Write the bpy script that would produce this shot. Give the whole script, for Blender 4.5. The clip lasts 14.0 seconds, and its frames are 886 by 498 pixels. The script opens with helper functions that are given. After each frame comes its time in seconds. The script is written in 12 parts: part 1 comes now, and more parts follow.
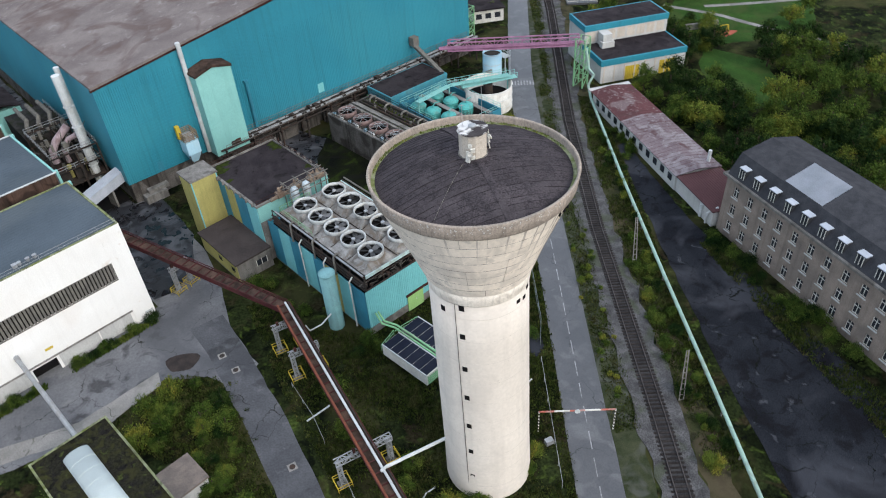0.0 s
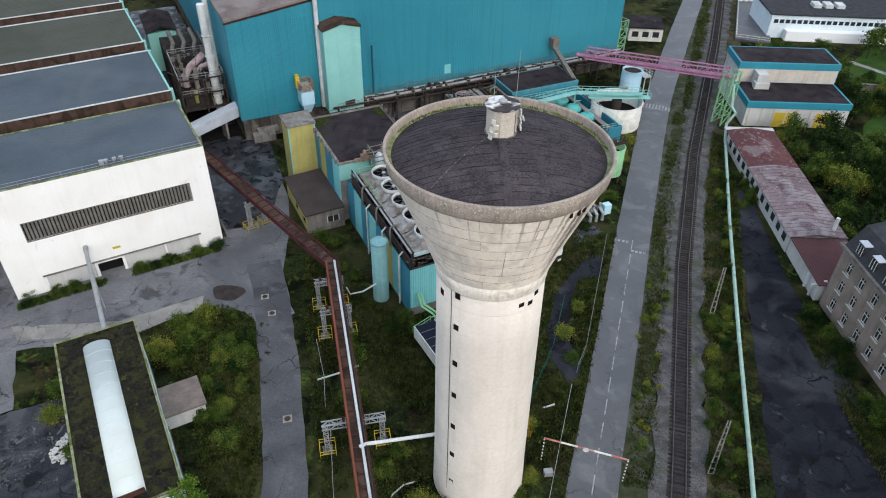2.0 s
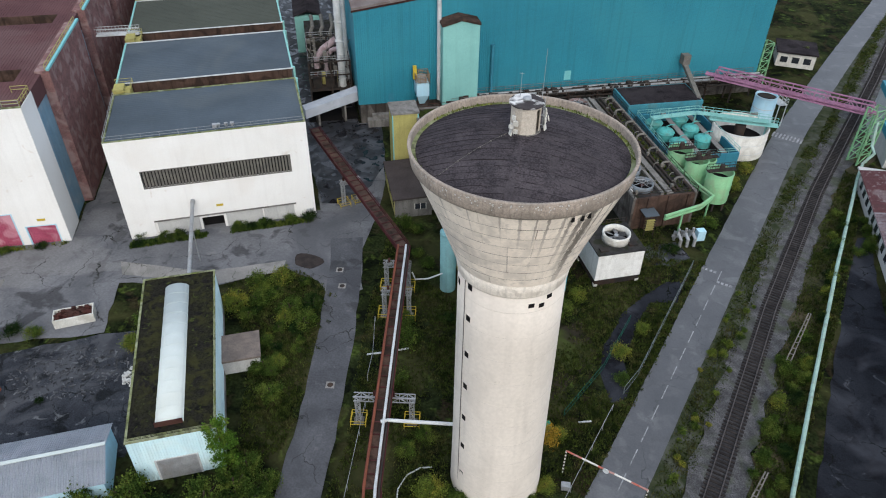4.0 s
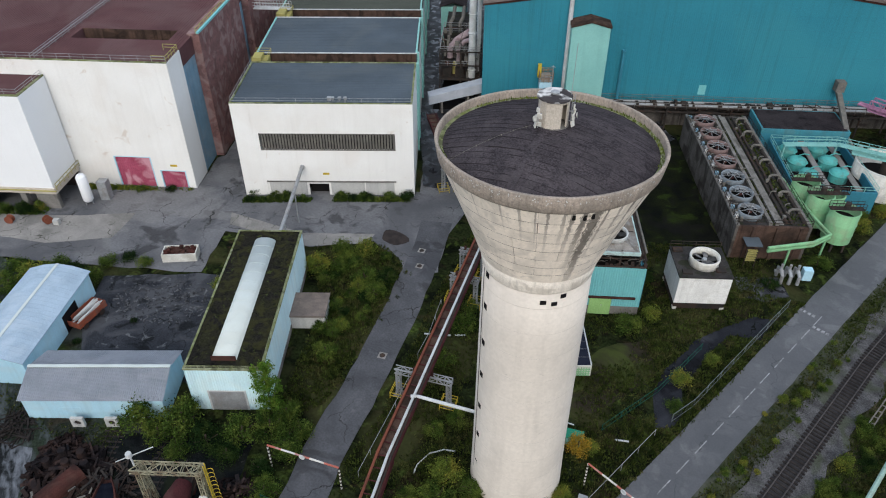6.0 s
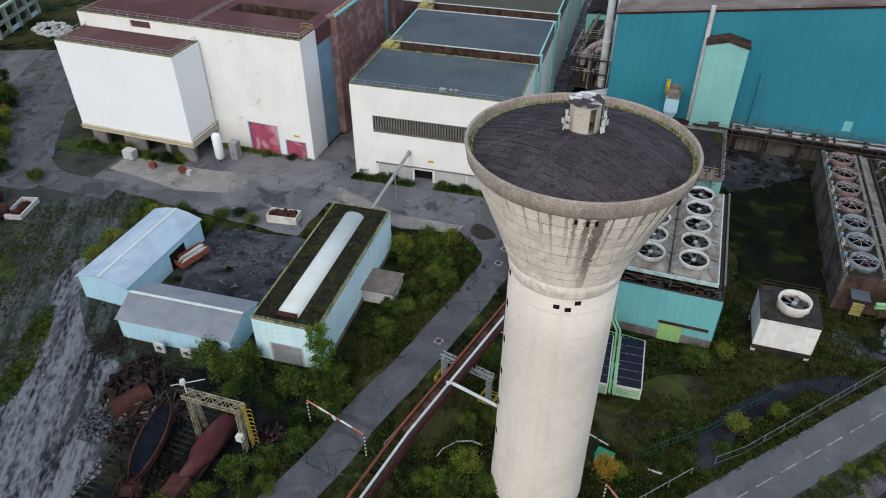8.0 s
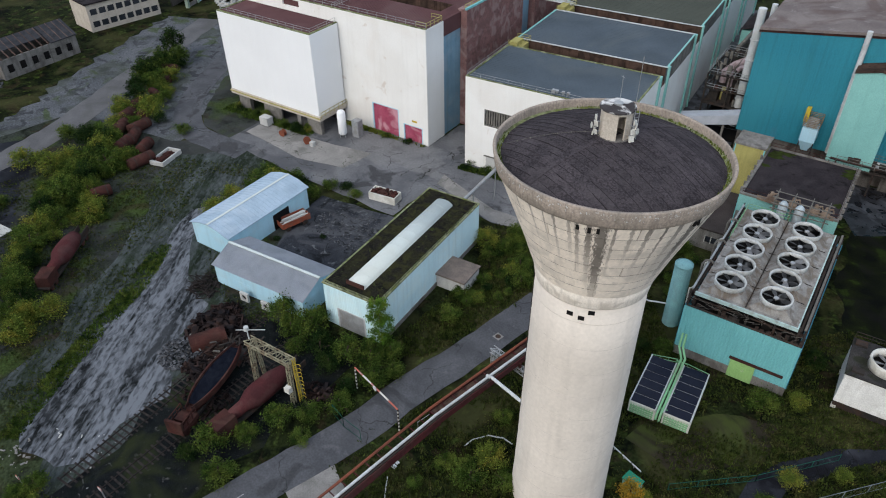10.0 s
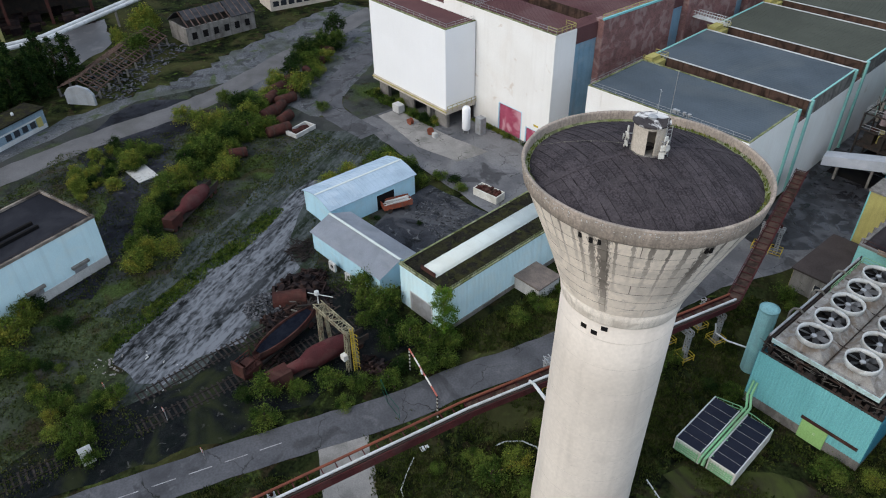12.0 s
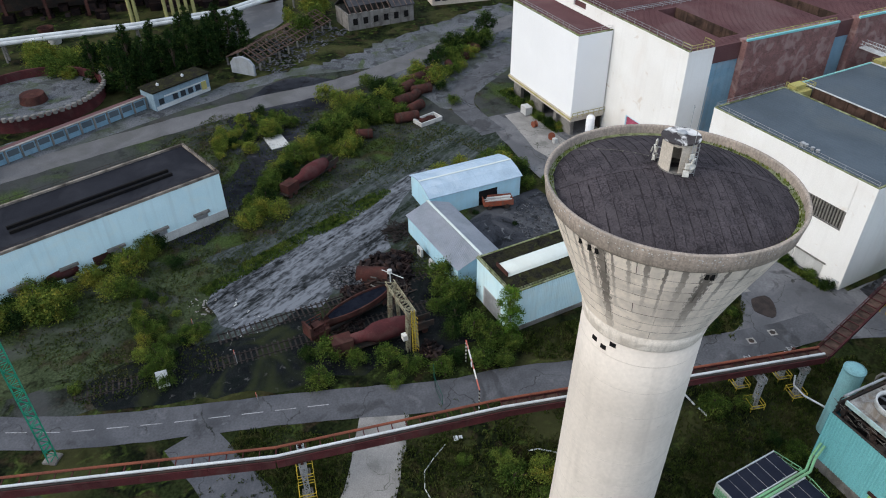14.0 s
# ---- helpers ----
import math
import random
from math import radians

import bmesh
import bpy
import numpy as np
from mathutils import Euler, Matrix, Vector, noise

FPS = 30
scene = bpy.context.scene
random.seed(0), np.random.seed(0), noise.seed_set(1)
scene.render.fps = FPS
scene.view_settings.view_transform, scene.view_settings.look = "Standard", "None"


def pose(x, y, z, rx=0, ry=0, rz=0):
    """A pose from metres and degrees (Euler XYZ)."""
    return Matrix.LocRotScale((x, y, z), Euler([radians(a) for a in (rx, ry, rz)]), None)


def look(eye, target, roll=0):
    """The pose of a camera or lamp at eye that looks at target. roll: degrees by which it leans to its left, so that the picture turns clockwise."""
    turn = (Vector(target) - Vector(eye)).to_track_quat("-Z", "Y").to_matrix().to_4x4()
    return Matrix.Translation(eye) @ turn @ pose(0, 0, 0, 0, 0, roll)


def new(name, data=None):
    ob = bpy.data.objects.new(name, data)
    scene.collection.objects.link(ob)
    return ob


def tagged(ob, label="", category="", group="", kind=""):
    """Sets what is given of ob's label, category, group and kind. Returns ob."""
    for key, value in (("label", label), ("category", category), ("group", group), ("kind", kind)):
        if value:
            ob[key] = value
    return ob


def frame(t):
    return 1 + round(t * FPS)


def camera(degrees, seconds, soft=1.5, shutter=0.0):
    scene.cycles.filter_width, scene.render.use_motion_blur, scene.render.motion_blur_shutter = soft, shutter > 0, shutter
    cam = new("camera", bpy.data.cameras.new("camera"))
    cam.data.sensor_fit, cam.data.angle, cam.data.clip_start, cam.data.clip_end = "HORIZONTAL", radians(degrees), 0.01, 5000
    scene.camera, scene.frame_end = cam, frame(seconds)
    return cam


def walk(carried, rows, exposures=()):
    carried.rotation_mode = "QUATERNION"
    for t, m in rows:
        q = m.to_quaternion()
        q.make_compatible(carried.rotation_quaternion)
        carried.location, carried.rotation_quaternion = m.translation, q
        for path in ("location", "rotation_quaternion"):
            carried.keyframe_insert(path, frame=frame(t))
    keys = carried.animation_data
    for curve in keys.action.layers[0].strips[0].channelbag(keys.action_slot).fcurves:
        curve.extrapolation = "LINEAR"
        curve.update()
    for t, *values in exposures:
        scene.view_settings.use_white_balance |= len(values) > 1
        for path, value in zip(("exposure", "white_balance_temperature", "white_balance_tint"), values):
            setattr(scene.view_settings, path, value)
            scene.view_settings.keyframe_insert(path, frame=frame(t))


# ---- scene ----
cam = camera(64.1, 14.0, soft=1.05, shutter=0.25)
PATH = [
    (0, (-6.9, -1.7, 73.9), (-6.7, -0.16, 72.64), -4.2),
    (0.5, (-5.633, -1.414, 70.138), (-5.488, 0.165, 68.92), 1.6),
    (1, (-1.673, -0.265, 69.533), (-1.65, 1.312, 68.303), 1.6),
    (1.5, (1.403, -0.031, 69.136), (1.32, 1.542, 67.904), 1.5),
    (2, (4.047, -0.321, 69.03), (3.865, 1.245, 67.799), 1.3),
    (2.5, (6.499, -0.538, 68.988), (6.222, 1.014, 67.758), 1.3),
    (3, (9.106, -0.504, 69.051), (8.733, 1.027, 67.819), 1.2),
    (3.2, (10.163, -0.365, 69.042), (9.751, 1.157, 67.812), 1.1),
    (5.3, (21.661, 2.578, 68.409), (20.836, 3.926, 67.183), 0.3),
    (5.5, (22.699, 2.976, 68.392), (21.838, 4.301, 67.166), 0.2),
    (6, (25.087, 4.251, 68.371), (24.139, 5.515, 67.146), 0.1),
    (6.5, (27.505, 5.544, 68.365), (26.473, 6.743, 67.141), 0.0),
    (7, (29.852, 6.903, 68.258), (28.741, 8.034, 67.038), -0.0),
    (7.5, (32.026, 8.421, 68.229), (30.841, 9.475, 67.011), -0.1),
    (8, (34.092, 10.131, 68.25), (32.838, 11.104, 67.033), -0.2),
    (8.2, (34.859, 10.889, 68.243), (33.579, 11.826, 67.025), -0.2),
    (10.3, (41.776, 19.697, 68.107), (40.28, 20.244, 66.897), -0.7),
    (10.5, (42.301, 20.572, 68.065), (40.789, 21.079, 66.858), -0.6),
    (11, (43.566, 22.988, 67.908), (42.02, 23.391, 66.705), -0.7),
    (11.5, (44.596, 25.54, 67.826), (43.023, 25.835, 66.627), -0.7),
    (12, (45.494, 28.086, 67.727), (43.902, 28.274, 66.532), -0.8),
    (12.5, (46.247, 30.658, 67.618), (44.643, 30.737, 66.427), -0.8),
    (13, (46.79, 33.287, 67.517), (45.181, 33.258, 66.329), -0.8),
    (13.5, (47.151, 35.868, 67.366), (45.545, 35.73, 66.184), -0.8),
    (14, (47.271, 38.471, 67.326), (45.674, 38.228, 66.145), -0.8),
]
walk(cam, [(t, look(eye, target, roll)) for t, eye, target, roll in PATH], [(0.0, 0.33), (1.0, 0.27), (2.0, 0.21), (3.5, 0.11), (6.0, -0.06), (8.0, -0.12), (11.5, -0.09), (13.0, 0.06), (14.0, 0.08)])

from mathutils import geometry

# ---- light ----
scene.view_settings.exposure = 0.0
world = bpy.data.worlds.new("sky")
scene.world = world
world.use_nodes = True
wn = world.node_tree
sky = wn.nodes.new("ShaderNodeTexSky")
sky.sky_type = "NISHITA"
sky.sun_disc = False
sky.sun_elevation = radians(38)
sky.sun_rotation = radians(150)
sky.air_density = 1.0
sky.dust_density = 4.0
sky.ozone_density = 1.0
soften = wn.nodes.new("ShaderNodeMix")
soften.data_type = "RGBA"
soften.inputs["Factor"].default_value = 0.6
soften.inputs["B"].default_value = (6.72, 7.65, 9.15, 1)
wn.links.new(sky.outputs[0], soften.inputs["A"])
wn.links.new(soften.outputs["Result"], wn.nodes["Background"].inputs[0])
wn.nodes["Background"].inputs[1].default_value = 0.185
sun_data = bpy.data.lights.new("sun", "SUN")
sun_data.energy = 1.0
sun_data.angle = radians(25)
sun_data.color = (1.0, 0.97, 0.92)
sun = new("sun", sun_data)
sun.matrix_world = look((60, -90, 85), (0, 0, 0))

# ---- materials ----
MATS = {}


def mat(name, c1, c2=None, rough=0.85, metal=0.0, scale=0.5, stain=None, stain_scale=0.12, stain_amount=0.5, streak=0.0,
        bump=0.2, bump_scale=6.0, island=0.0, objrand=0.0, fine=8.0, spec=0.3, grain_amount=0.16, layers=(), cracks=None, runs=(), wet=None, streak_scale=1.6):
    """A weathered surface: two colours mixed by coarse noise, a fine grain, stains with their own outline, and run-down streaks."""
    m = bpy.data.materials.new(name)
    m.use_nodes = True
    nt = m.node_tree
    b = nt.nodes["Principled BSDF"]
    b.inputs["Roughness"].default_value = rough
    b.inputs["Metallic"].default_value = metal
    b.inputs["Specular IOR Level"].default_value = spec if rough < 0.65 else spec * 0.05
    geo = nt.nodes.new("ShaderNodeNewGeometry")
    c2 = c2 or tuple(v * 0.8 for v in c1)

    def noise_node(sc, detail=4.0, vec=None, distort=0.0):
        n = nt.nodes.new("ShaderNodeTexNoise")
        n.inputs["Scale"].default_value = sc
        n.inputs["Detail"].default_value = detail
        n.inputs["Distortion"].default_value = distort
        nt.links.new(vec or geo.outputs["Position"], n.inputs["Vector"])
        return n.outputs["Fac"]

    def ramp(fac, lo, hi):
        r = nt.nodes.new("ShaderNodeMapRange")
        r.inputs["From Min"].default_value = lo
        r.inputs["From Max"].default_value = hi
        nt.links.new(fac, r.inputs["Value"])
        return r.outputs["Result"]

    def blend(fac, a, bb, kind="MIX"):
        x = nt.nodes.new("ShaderNodeMix")
        x.data_type = "RGBA"
        x.blend_type = kind
        for sock, v in (("Factor", fac), ("A", a), ("B", bb)):
            s = x.inputs[sock] if sock == "Factor" else [i for i in x.inputs if i.name == sock and i.type == "RGBA"][0]
            if hasattr(v, "is_linked"):
                nt.links.new(v, s)
            elif sock == "Factor":
                s.default_value = v
            else:
                s.default_value = (*v, 1)
        return [o for o in x.outputs if o.type == "RGBA"][0]

    col = blend(ramp(noise_node(scale, 6.0, distort=0.4), 0.35, 0.65), c1, c2)
    grain = ramp(noise_node(fine, 3.0), 0.3, 0.7)
    for colour, sc, lo, hi, amount in layers:
        f = ramp(noise_node(sc, 9.0, distort=0.8), lo, hi)
        k = nt.nodes.new("ShaderNodeMath")
        k.operation = "MULTIPLY"
        k.inputs[1].default_value = amount
        nt.links.new(f, k.inputs[0])
        col = blend(k.outputs[0], col, colour)
    g = nt.nodes.new("ShaderNodeMapRange")
    g.inputs["To Min"].default_value = 1 - grain_amount
    g.inputs["To Max"].default_value = 1 + grain_amount
    nt.links.new(grain, g.inputs["Value"])
    gm = nt.nodes.new("ShaderNodeVectorMath")
    gm.operation = "SCALE"
    nt.links.new(col, gm.inputs[0])
    nt.links.new(g.outputs["Result"], gm.inputs["Scale"])
    col = gm.outputs[0]
    if stain:
        f = ramp(noise_node(stain_scale, 8.0, distort=1.2), 0.5, 0.62)
        k = nt.nodes.new("ShaderNodeMath")
        k.operation = "MULTIPLY"
        k.inputs[1].default_value = stain_amount
        nt.links.new(f, k.inputs[0])
        col = blend(k.outputs[0], col, stain)
    if streak:
        mp = nt.nodes.new("ShaderNodeMapping")
        mp.inputs["Scale"].default_value = (streak_scale, streak_scale, 0.05 if streak_scale < 3 else 0.3)
        nt.links.new(geo.outputs["Position"], mp.inputs["Vector"])
        f = ramp(noise_node(1.0, 5.0, vec=mp.outputs[0]), 0.5, 0.75)
        k = nt.nodes.new("ShaderNodeMath")
        k.operation = "MULTIPLY"
        k.inputs[1].default_value = streak
        nt.links.new(f, k.inputs[0])
        col = blend(k.outputs[0], col, tuple(v * 0.35 for v in (stain or c2)))
    if cracks:
        warp = nt.nodes.new("ShaderNodeTexNoise")
        warp.inputs["Scale"].default_value = 0.5
        warp.inputs["Detail"].default_value = 4
        nt.links.new(geo.outputs["Position"], warp.inputs["Vector"])
        wm = nt.nodes.new("ShaderNodeVectorMath")
        wm.operation = "MULTIPLY_ADD"
        wm.inputs[1].default_value = (3.0, 3.0, 0.0)
        nt.links.new(warp.outputs["Color"], wm.inputs[0])
        nt.links.new(geo.outputs["Position"], wm.inputs[2])
        vo = nt.nodes.new("ShaderNodeTexVoronoi")
        vo.feature = "DISTANCE_TO_EDGE"
        vo.inputs["Scale"].default_value = cracks[0]
        nt.links.new(wm.outputs[0], vo.inputs["Vector"])
        f = ramp(vo.outputs["Distance"], cracks[1], cracks[1] * 0.3)
        k = nt.nodes.new("ShaderNodeMath")
        k.operation = "MULTIPLY"
        nt.links.new(f, k.inputs[0])
        nt.links.new(ramp(noise_node(0.2, 3.0), 0.42, 0.6), k.inputs[1])
        col = blend(k.outputs[0], col, cracks[2])
    if wet:
        f = ramp(noise_node(wet[0], 6.0, distort=1.0), wet[1], wet[1] + 0.03)
        col = blend(f, col, (0.012, 0.012, 0.014))
        rr = nt.nodes.new("ShaderNodeMapRange")
        rr.inputs["To Min"].default_value = rough
        rr.inputs["To Max"].default_value = 0.09
        nt.links.new(f, rr.inputs["Value"])
        nt.links.new(rr.outputs["Result"], b.inputs["Roughness"])
    for azim, half, reach in runs:
        # a dirty run-down from an outlet, by the angle round the tower's axis
        sep = nt.nodes.new("ShaderNodeSeparateXYZ")
        off = nt.nodes.new("ShaderNodeVectorMath")
        off.operation = "SUBTRACT"
        off.inputs[1].default_value = (2.7, 47.87, 0)
        nt.links.new(geo.outputs["Position"], off.inputs[0])
        rot = nt.nodes.new("ShaderNodeVectorRotate")
        rot.rotation_type = "Z_AXIS"
        rot.inputs["Angle"].default_value = -radians(azim)
        nt.links.new(off.outputs[0], rot.inputs["Vector"])
        nt.links.new(rot.outputs[0], sep.inputs[0])
        at2 = nt.nodes.new("ShaderNodeMath")
        at2.operation = "ARCTAN2"
        nt.links.new(sep.outputs["Y"], at2.inputs[0])
        nt.links.new(sep.outputs["X"], at2.inputs[1])
        ab = nt.nodes.new("ShaderNodeMath")
        ab.operation = "ABSOLUTE"
        nt.links.new(at2.outputs[0], ab.inputs[0])
        mp = nt.nodes.new("ShaderNodeMapping")
        mp.inputs["Scale"].default_value = (7.0, 7.0, 0.16)
        nt.links.new(geo.outputs["Position"], mp.inputs["Vector"])
        wav = nt.nodes.new("ShaderNodeMath")
        wav.operation = "MULTIPLY_ADD"
        wav.inputs[1].default_value = -radians(half) * 2.4
        nt.links.new(noise_node(1.0, 5.0, vec=mp.outputs[0]), wav.inputs[0])
        nt.links.new(ab.outputs[0], wav.inputs[2])
        f1 = ramp(wav.outputs[0], -radians(half) * 0.15, -radians(half) * 0.6)
        f2 = ramp(sep.outputs["Z"], reach - 2.5, reach + 3.5)
        k = nt.nodes.new("ShaderNodeMath")
        k.operation = "MULTIPLY"
        nt.links.new(f1, k.inputs[0])
        nt.links.new(f2, k.inputs[1])
        k2 = nt.nodes.new("ShaderNodeMath")
        k2.operation = "MULTIPLY"
        k2.inputs[1].default_value = 0.8
        nt.links.new(k.outputs[0], k2.inputs[0])
        col = blend(k2.outputs[0], col, (0.075, 0.066, 0.058))
    if island or objrand:
        src = geo.outputs["Random Per Island"] if island else nt.nodes.new("ShaderNodeObjectInfo").outputs["Random"]
        r = nt.nodes.new("ShaderNodeMapRange")
        a = island or objrand
        r.inputs["To Min"].default_value = 1 - a
        r.inputs["To Max"].default_value = 1 + a
        nt.links.new(src, r.inputs["Value"])
        vm = nt.nodes.new("ShaderNodeVectorMath")
        vm.operation = "SCALE"
        nt.links.new(col, vm.inputs[0])
        nt.links.new(r.outputs["Result"], vm.inputs["Scale"])
        col = vm.outputs[0]
    nt.links.new(col, b.inputs["Base Color"])
    if bump:
        bn = nt.nodes.new("ShaderNodeBump")
        bn.inputs["Strength"].default_value = bump
        bn.inputs["Distance"].default_value = 0.05
        nt.links.new(noise_node(bump_scale, 5.0), bn.inputs["Height"])
        nt.links.new(bn.outputs[0], b.inputs["Normal"])
    MATS[name] = m
    return m


# The near-black layer puts shade between the plants into the soil colour.
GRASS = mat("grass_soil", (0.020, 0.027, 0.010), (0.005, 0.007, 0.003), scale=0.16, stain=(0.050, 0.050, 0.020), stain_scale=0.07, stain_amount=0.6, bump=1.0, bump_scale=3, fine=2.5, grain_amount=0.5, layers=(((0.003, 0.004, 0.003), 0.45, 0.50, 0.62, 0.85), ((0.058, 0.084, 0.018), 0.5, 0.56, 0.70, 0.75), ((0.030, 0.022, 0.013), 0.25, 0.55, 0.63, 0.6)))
ROUGH = mat("rough_ground", (0.036, 0.042, 0.034), (0.016, 0.019, 0.014), scale=0.14, stain=(0.048, 0.050, 0.050), stain_scale=0.05, stain_amount=0.7, bump=1.0, bump_scale=2.5, fine=3, grain_amount=0.4, layers=(((0.007, 0.008, 0.006), 0.35, 0.52, 0.62, 0.8), ((0.040, 0.062, 0.015), 0.12, 0.50, 0.60, 0.75), ((0.066, 0.066, 0.064), 1.1, 0.62, 0.72, 0.5), ((0.030, 0.021, 0.014), 0.2, 0.56, 0.64, 0.6)))
ASPHALT = mat("asphalt", (0.092, 0.094, 0.101), (0.066, 0.068, 0.074), scale=0.25, stain=(0.050, 0.052, 0.057), stain_scale=0.09, stain_amount=0.5, bump=0.15, bump_scale=20, fine=4, grain_amount=0.14, layers=(((0.135, 0.135, 0.14), 0.5, 0.6, 0.68, 0.4), ((0.034, 0.035, 0.036), 0.18, 0.58, 0.64, 0.6)), cracks=(0.12, 0.010, (0.024, 0.026, 0.024)))
LANE_WET = mat("wet_dark_asphalt", (0.030, 0.031, 0.036), (0.015, 0.016, 0.019), scale=0.25, stain=(0.080, 0.083, 0.092), stain_scale=0.22, stain_amount=0.75, bump=0.3, bump_scale=5, rough=0.6, grain_amount=0.3, wet=(0.5, 0.55), layers=(((0.008, 0.008, 0.009), 0.4, 0.52, 0.58, 0.8),), cracks=(0.2, 0.012, (0.006, 0.007, 0.006)))
GREY_WASTE = mat("grey_gravel_waste", (0.102, 0.107, 0.114), (0.066, 0.071, 0.077), scale=0.12, stain=(0.046, 0.054, 0.041), stain_scale=0.08, stain_amount=0.6, bump=0.9, bump_scale=3, fine=3, grain_amount=0.4, layers=(((0.026, 0.028, 0.030), 0.3, 0.54, 0.62, 0.7), ((0.042, 0.062, 0.018), 0.2, 0.56, 0.64, 0.7), ((0.15, 0.153, 0.16), 1.0, 0.62, 0.72, 0.6)))
ROAD_GREY = mat("smooth_road_asphalt", (0.078, 0.079, 0.083), (0.058, 0.059, 0.063), scale=0.12, stain=(0.050, 0.052, 0.056), stain_scale=0.05, stain_amount=0.5, bump=0.12, bump_scale=20, fine=5, grain_amount=0.12, rough=0.5, spec=0.5, layers=(((0.14, 0.14, 0.142), 0.3, 0.54, 0.66, 0.5), ((0.045, 0.045, 0.047), 0.5, 0.58, 0.66, 0.4)), cracks=(0.10, 0.006, (0.03, 0.031, 0.033)))
BAY_BLUE = mat("faded_blue_bay", (0.17, 0.29, 0.37), (0.13, 0.235, 0.31), scale=0.3, streak=0.3, stain=(0.24, 0.30, 0.34), stain_scale=0.2, stain_amount=0.5, rough=0.6)
BRICK_SIDE = mat("mottled_brown_sheeting", (0.205, 0.112, 0.104), (0.150, 0.086, 0.082), scale=0.6, stain=(0.29, 0.215, 0.205), stain_scale=0.35, stain_amount=0.6, streak=0.22, grain_amount=0.3, rough=0.8, layers=(((0.11, 0.062, 0.06), 0.8, 0.56, 0.64, 0.6),))
ASPHALT_DARK = mat("dark_asphalt", (0.021, 0.023, 0.028), (0.011, 0.012, 0.015), scale=0.15, stain=(0.050, 0.053, 0.062), stain_scale=0.07, stain_amount=0.6, bump=0.3, bump_scale=8, rough=0.75, grain_amount=0.3, layers=(((0.009, 0.009, 0.011), 0.3, 0.52, 0.6, 0.8), ((0.075, 0.078, 0.088), 0.5, 0.64, 0.70, 0.5)), cracks=(0.2, 0.012, (0.006, 0.007, 0.006)))
YARD = mat("yard_asphalt", (0.150, 0.151, 0.158), (0.104, 0.106, 0.112), scale=0.18, stain=(0.072, 0.074, 0.080), stain_scale=0.05, stain_amount=0.7, bump=0.2, bump_scale=8, fine=3, grain_amount=0.12, layers=(((0.034, 0.034, 0.036), 0.13, 0.58, 0.63, 0.7), ((0.06, 0.059, 0.06), 0.35, 0.6, 0.66, 0.6), ((0.19, 0.186, 0.184), 0.06, 0.54, 0.58, 0.5)), cracks=(0.12, 0.008, (0.030, 0.031, 0.028)))
CONC_SLAB = mat("worn_concrete_slab", (0.25, 0.24, 0.225), (0.19, 0.183, 0.172), scale=0.3, stain=(0.10, 0.098, 0.09), stain_scale=0.15, stain_amount=0.5, bump=0.2, bump_scale=10, cracks=(0.25, 0.012, (0.04, 0.042, 0.03)))
GRAVEL = mat("ballast_gravel", (0.098, 0.096, 0.096), (0.050, 0.049, 0.050), scale=0.6, stain=(0.045, 0.056, 0.028), stain_scale=0.18, stain_amount=0.6, bump=1.0, bump_scale=9, fine=7, grain_amount=0.45)
PAINT_LINE = mat("worn_road_paint", (0.34, 0.34, 0.35), (0.22, 0.22, 0.22), scale=1.5, stain=(0.11, 0.11, 0.11), stain_scale=0.8, stain_amount=0.7)
WHITE_CLAD = mat("weathered_white_cladding", (0.76, 0.755, 0.725), (0.72, 0.71, 0.675), scale=0.18, stain=(0.56, 0.47, 0.38), stain_scale=0.07, stain_amount=0.16, streak=0.06, rough=0.6, grain_amount=0.05, layers=(((0.50, 0.40, 0.31), 0.35, 0.66, 0.72, 0.5),))
WHITE_CLEAN = mat("clean_white_cladding", (0.78, 0.79, 0.79), (0.75, 0.76, 0.76), scale=0.1, rough=0.55, grain_amount=0.03, bump=0.05)
WHITE_PAINT = mat("white_paint", (0.62, 0.61, 0.56), (0.52, 0.51, 0.46), scale=0.8, stain=(0.33, 0.30, 0.24), stain_scale=0.5, stain_amount=0.35, streak=0.2, rough=0.5)
TEAL = mat("teal_cladding", (0.024, 0.203, 0.268), (0.020, 0.174, 0.234), scale=0.06, stain=(0.034, 0.215, 0.262), stain_scale=0.03, stain_amount=0.5, streak=0.26, rough=0.55, bump=0.05)
TEAL_LIGHT = mat("light_teal_cladding", (0.17, 0.46, 0.47), (0.15, 0.42, 0.43), scale=0.2, streak=0.15, rough=0.55)
SILO_TEAL = mat("faded_grey_teal_paint", (0.20, 0.40, 0.40), (0.17, 0.34, 0.345), scale=0.4, stain=(0.16, 0.25, 0.25), stain_scale=0.3, stain_amount=0.4, streak=0.3, rough=0.6)
TEAL_PALE = mat("pale_green_cladding", (0.22, 0.47, 0.43), (0.19, 0.42, 0.39), scale=0.2, streak=0.15, rough=0.6)
SEA_BLUE = mat("petrol_blue_panel", (0.032, 0.190, 0.26), (0.028, 0.155, 0.215), scale=0.3, streak=0.2, rough=0.6)
BLUE_CLAD = mat("pale_blue_cladding", (0.40, 0.62, 0.72), (0.36, 0.575, 0.68), scale=0.2, streak=0.14, stain=(0.42, 0.52, 0.54), stain_scale=0.25, stain_amount=0.3, rough=0.55, grain_amount=0.06)
SHED_CLAD = mat("bleached_blue_cladding", (0.60, 0.79, 0.83), (0.54, 0.735, 0.78), scale=0.25, streak=0.16, stain=(0.64, 0.76, 0.74), stain_scale=0.2, stain_amount=0.4, rough=0.55, grain_amount=0.05)
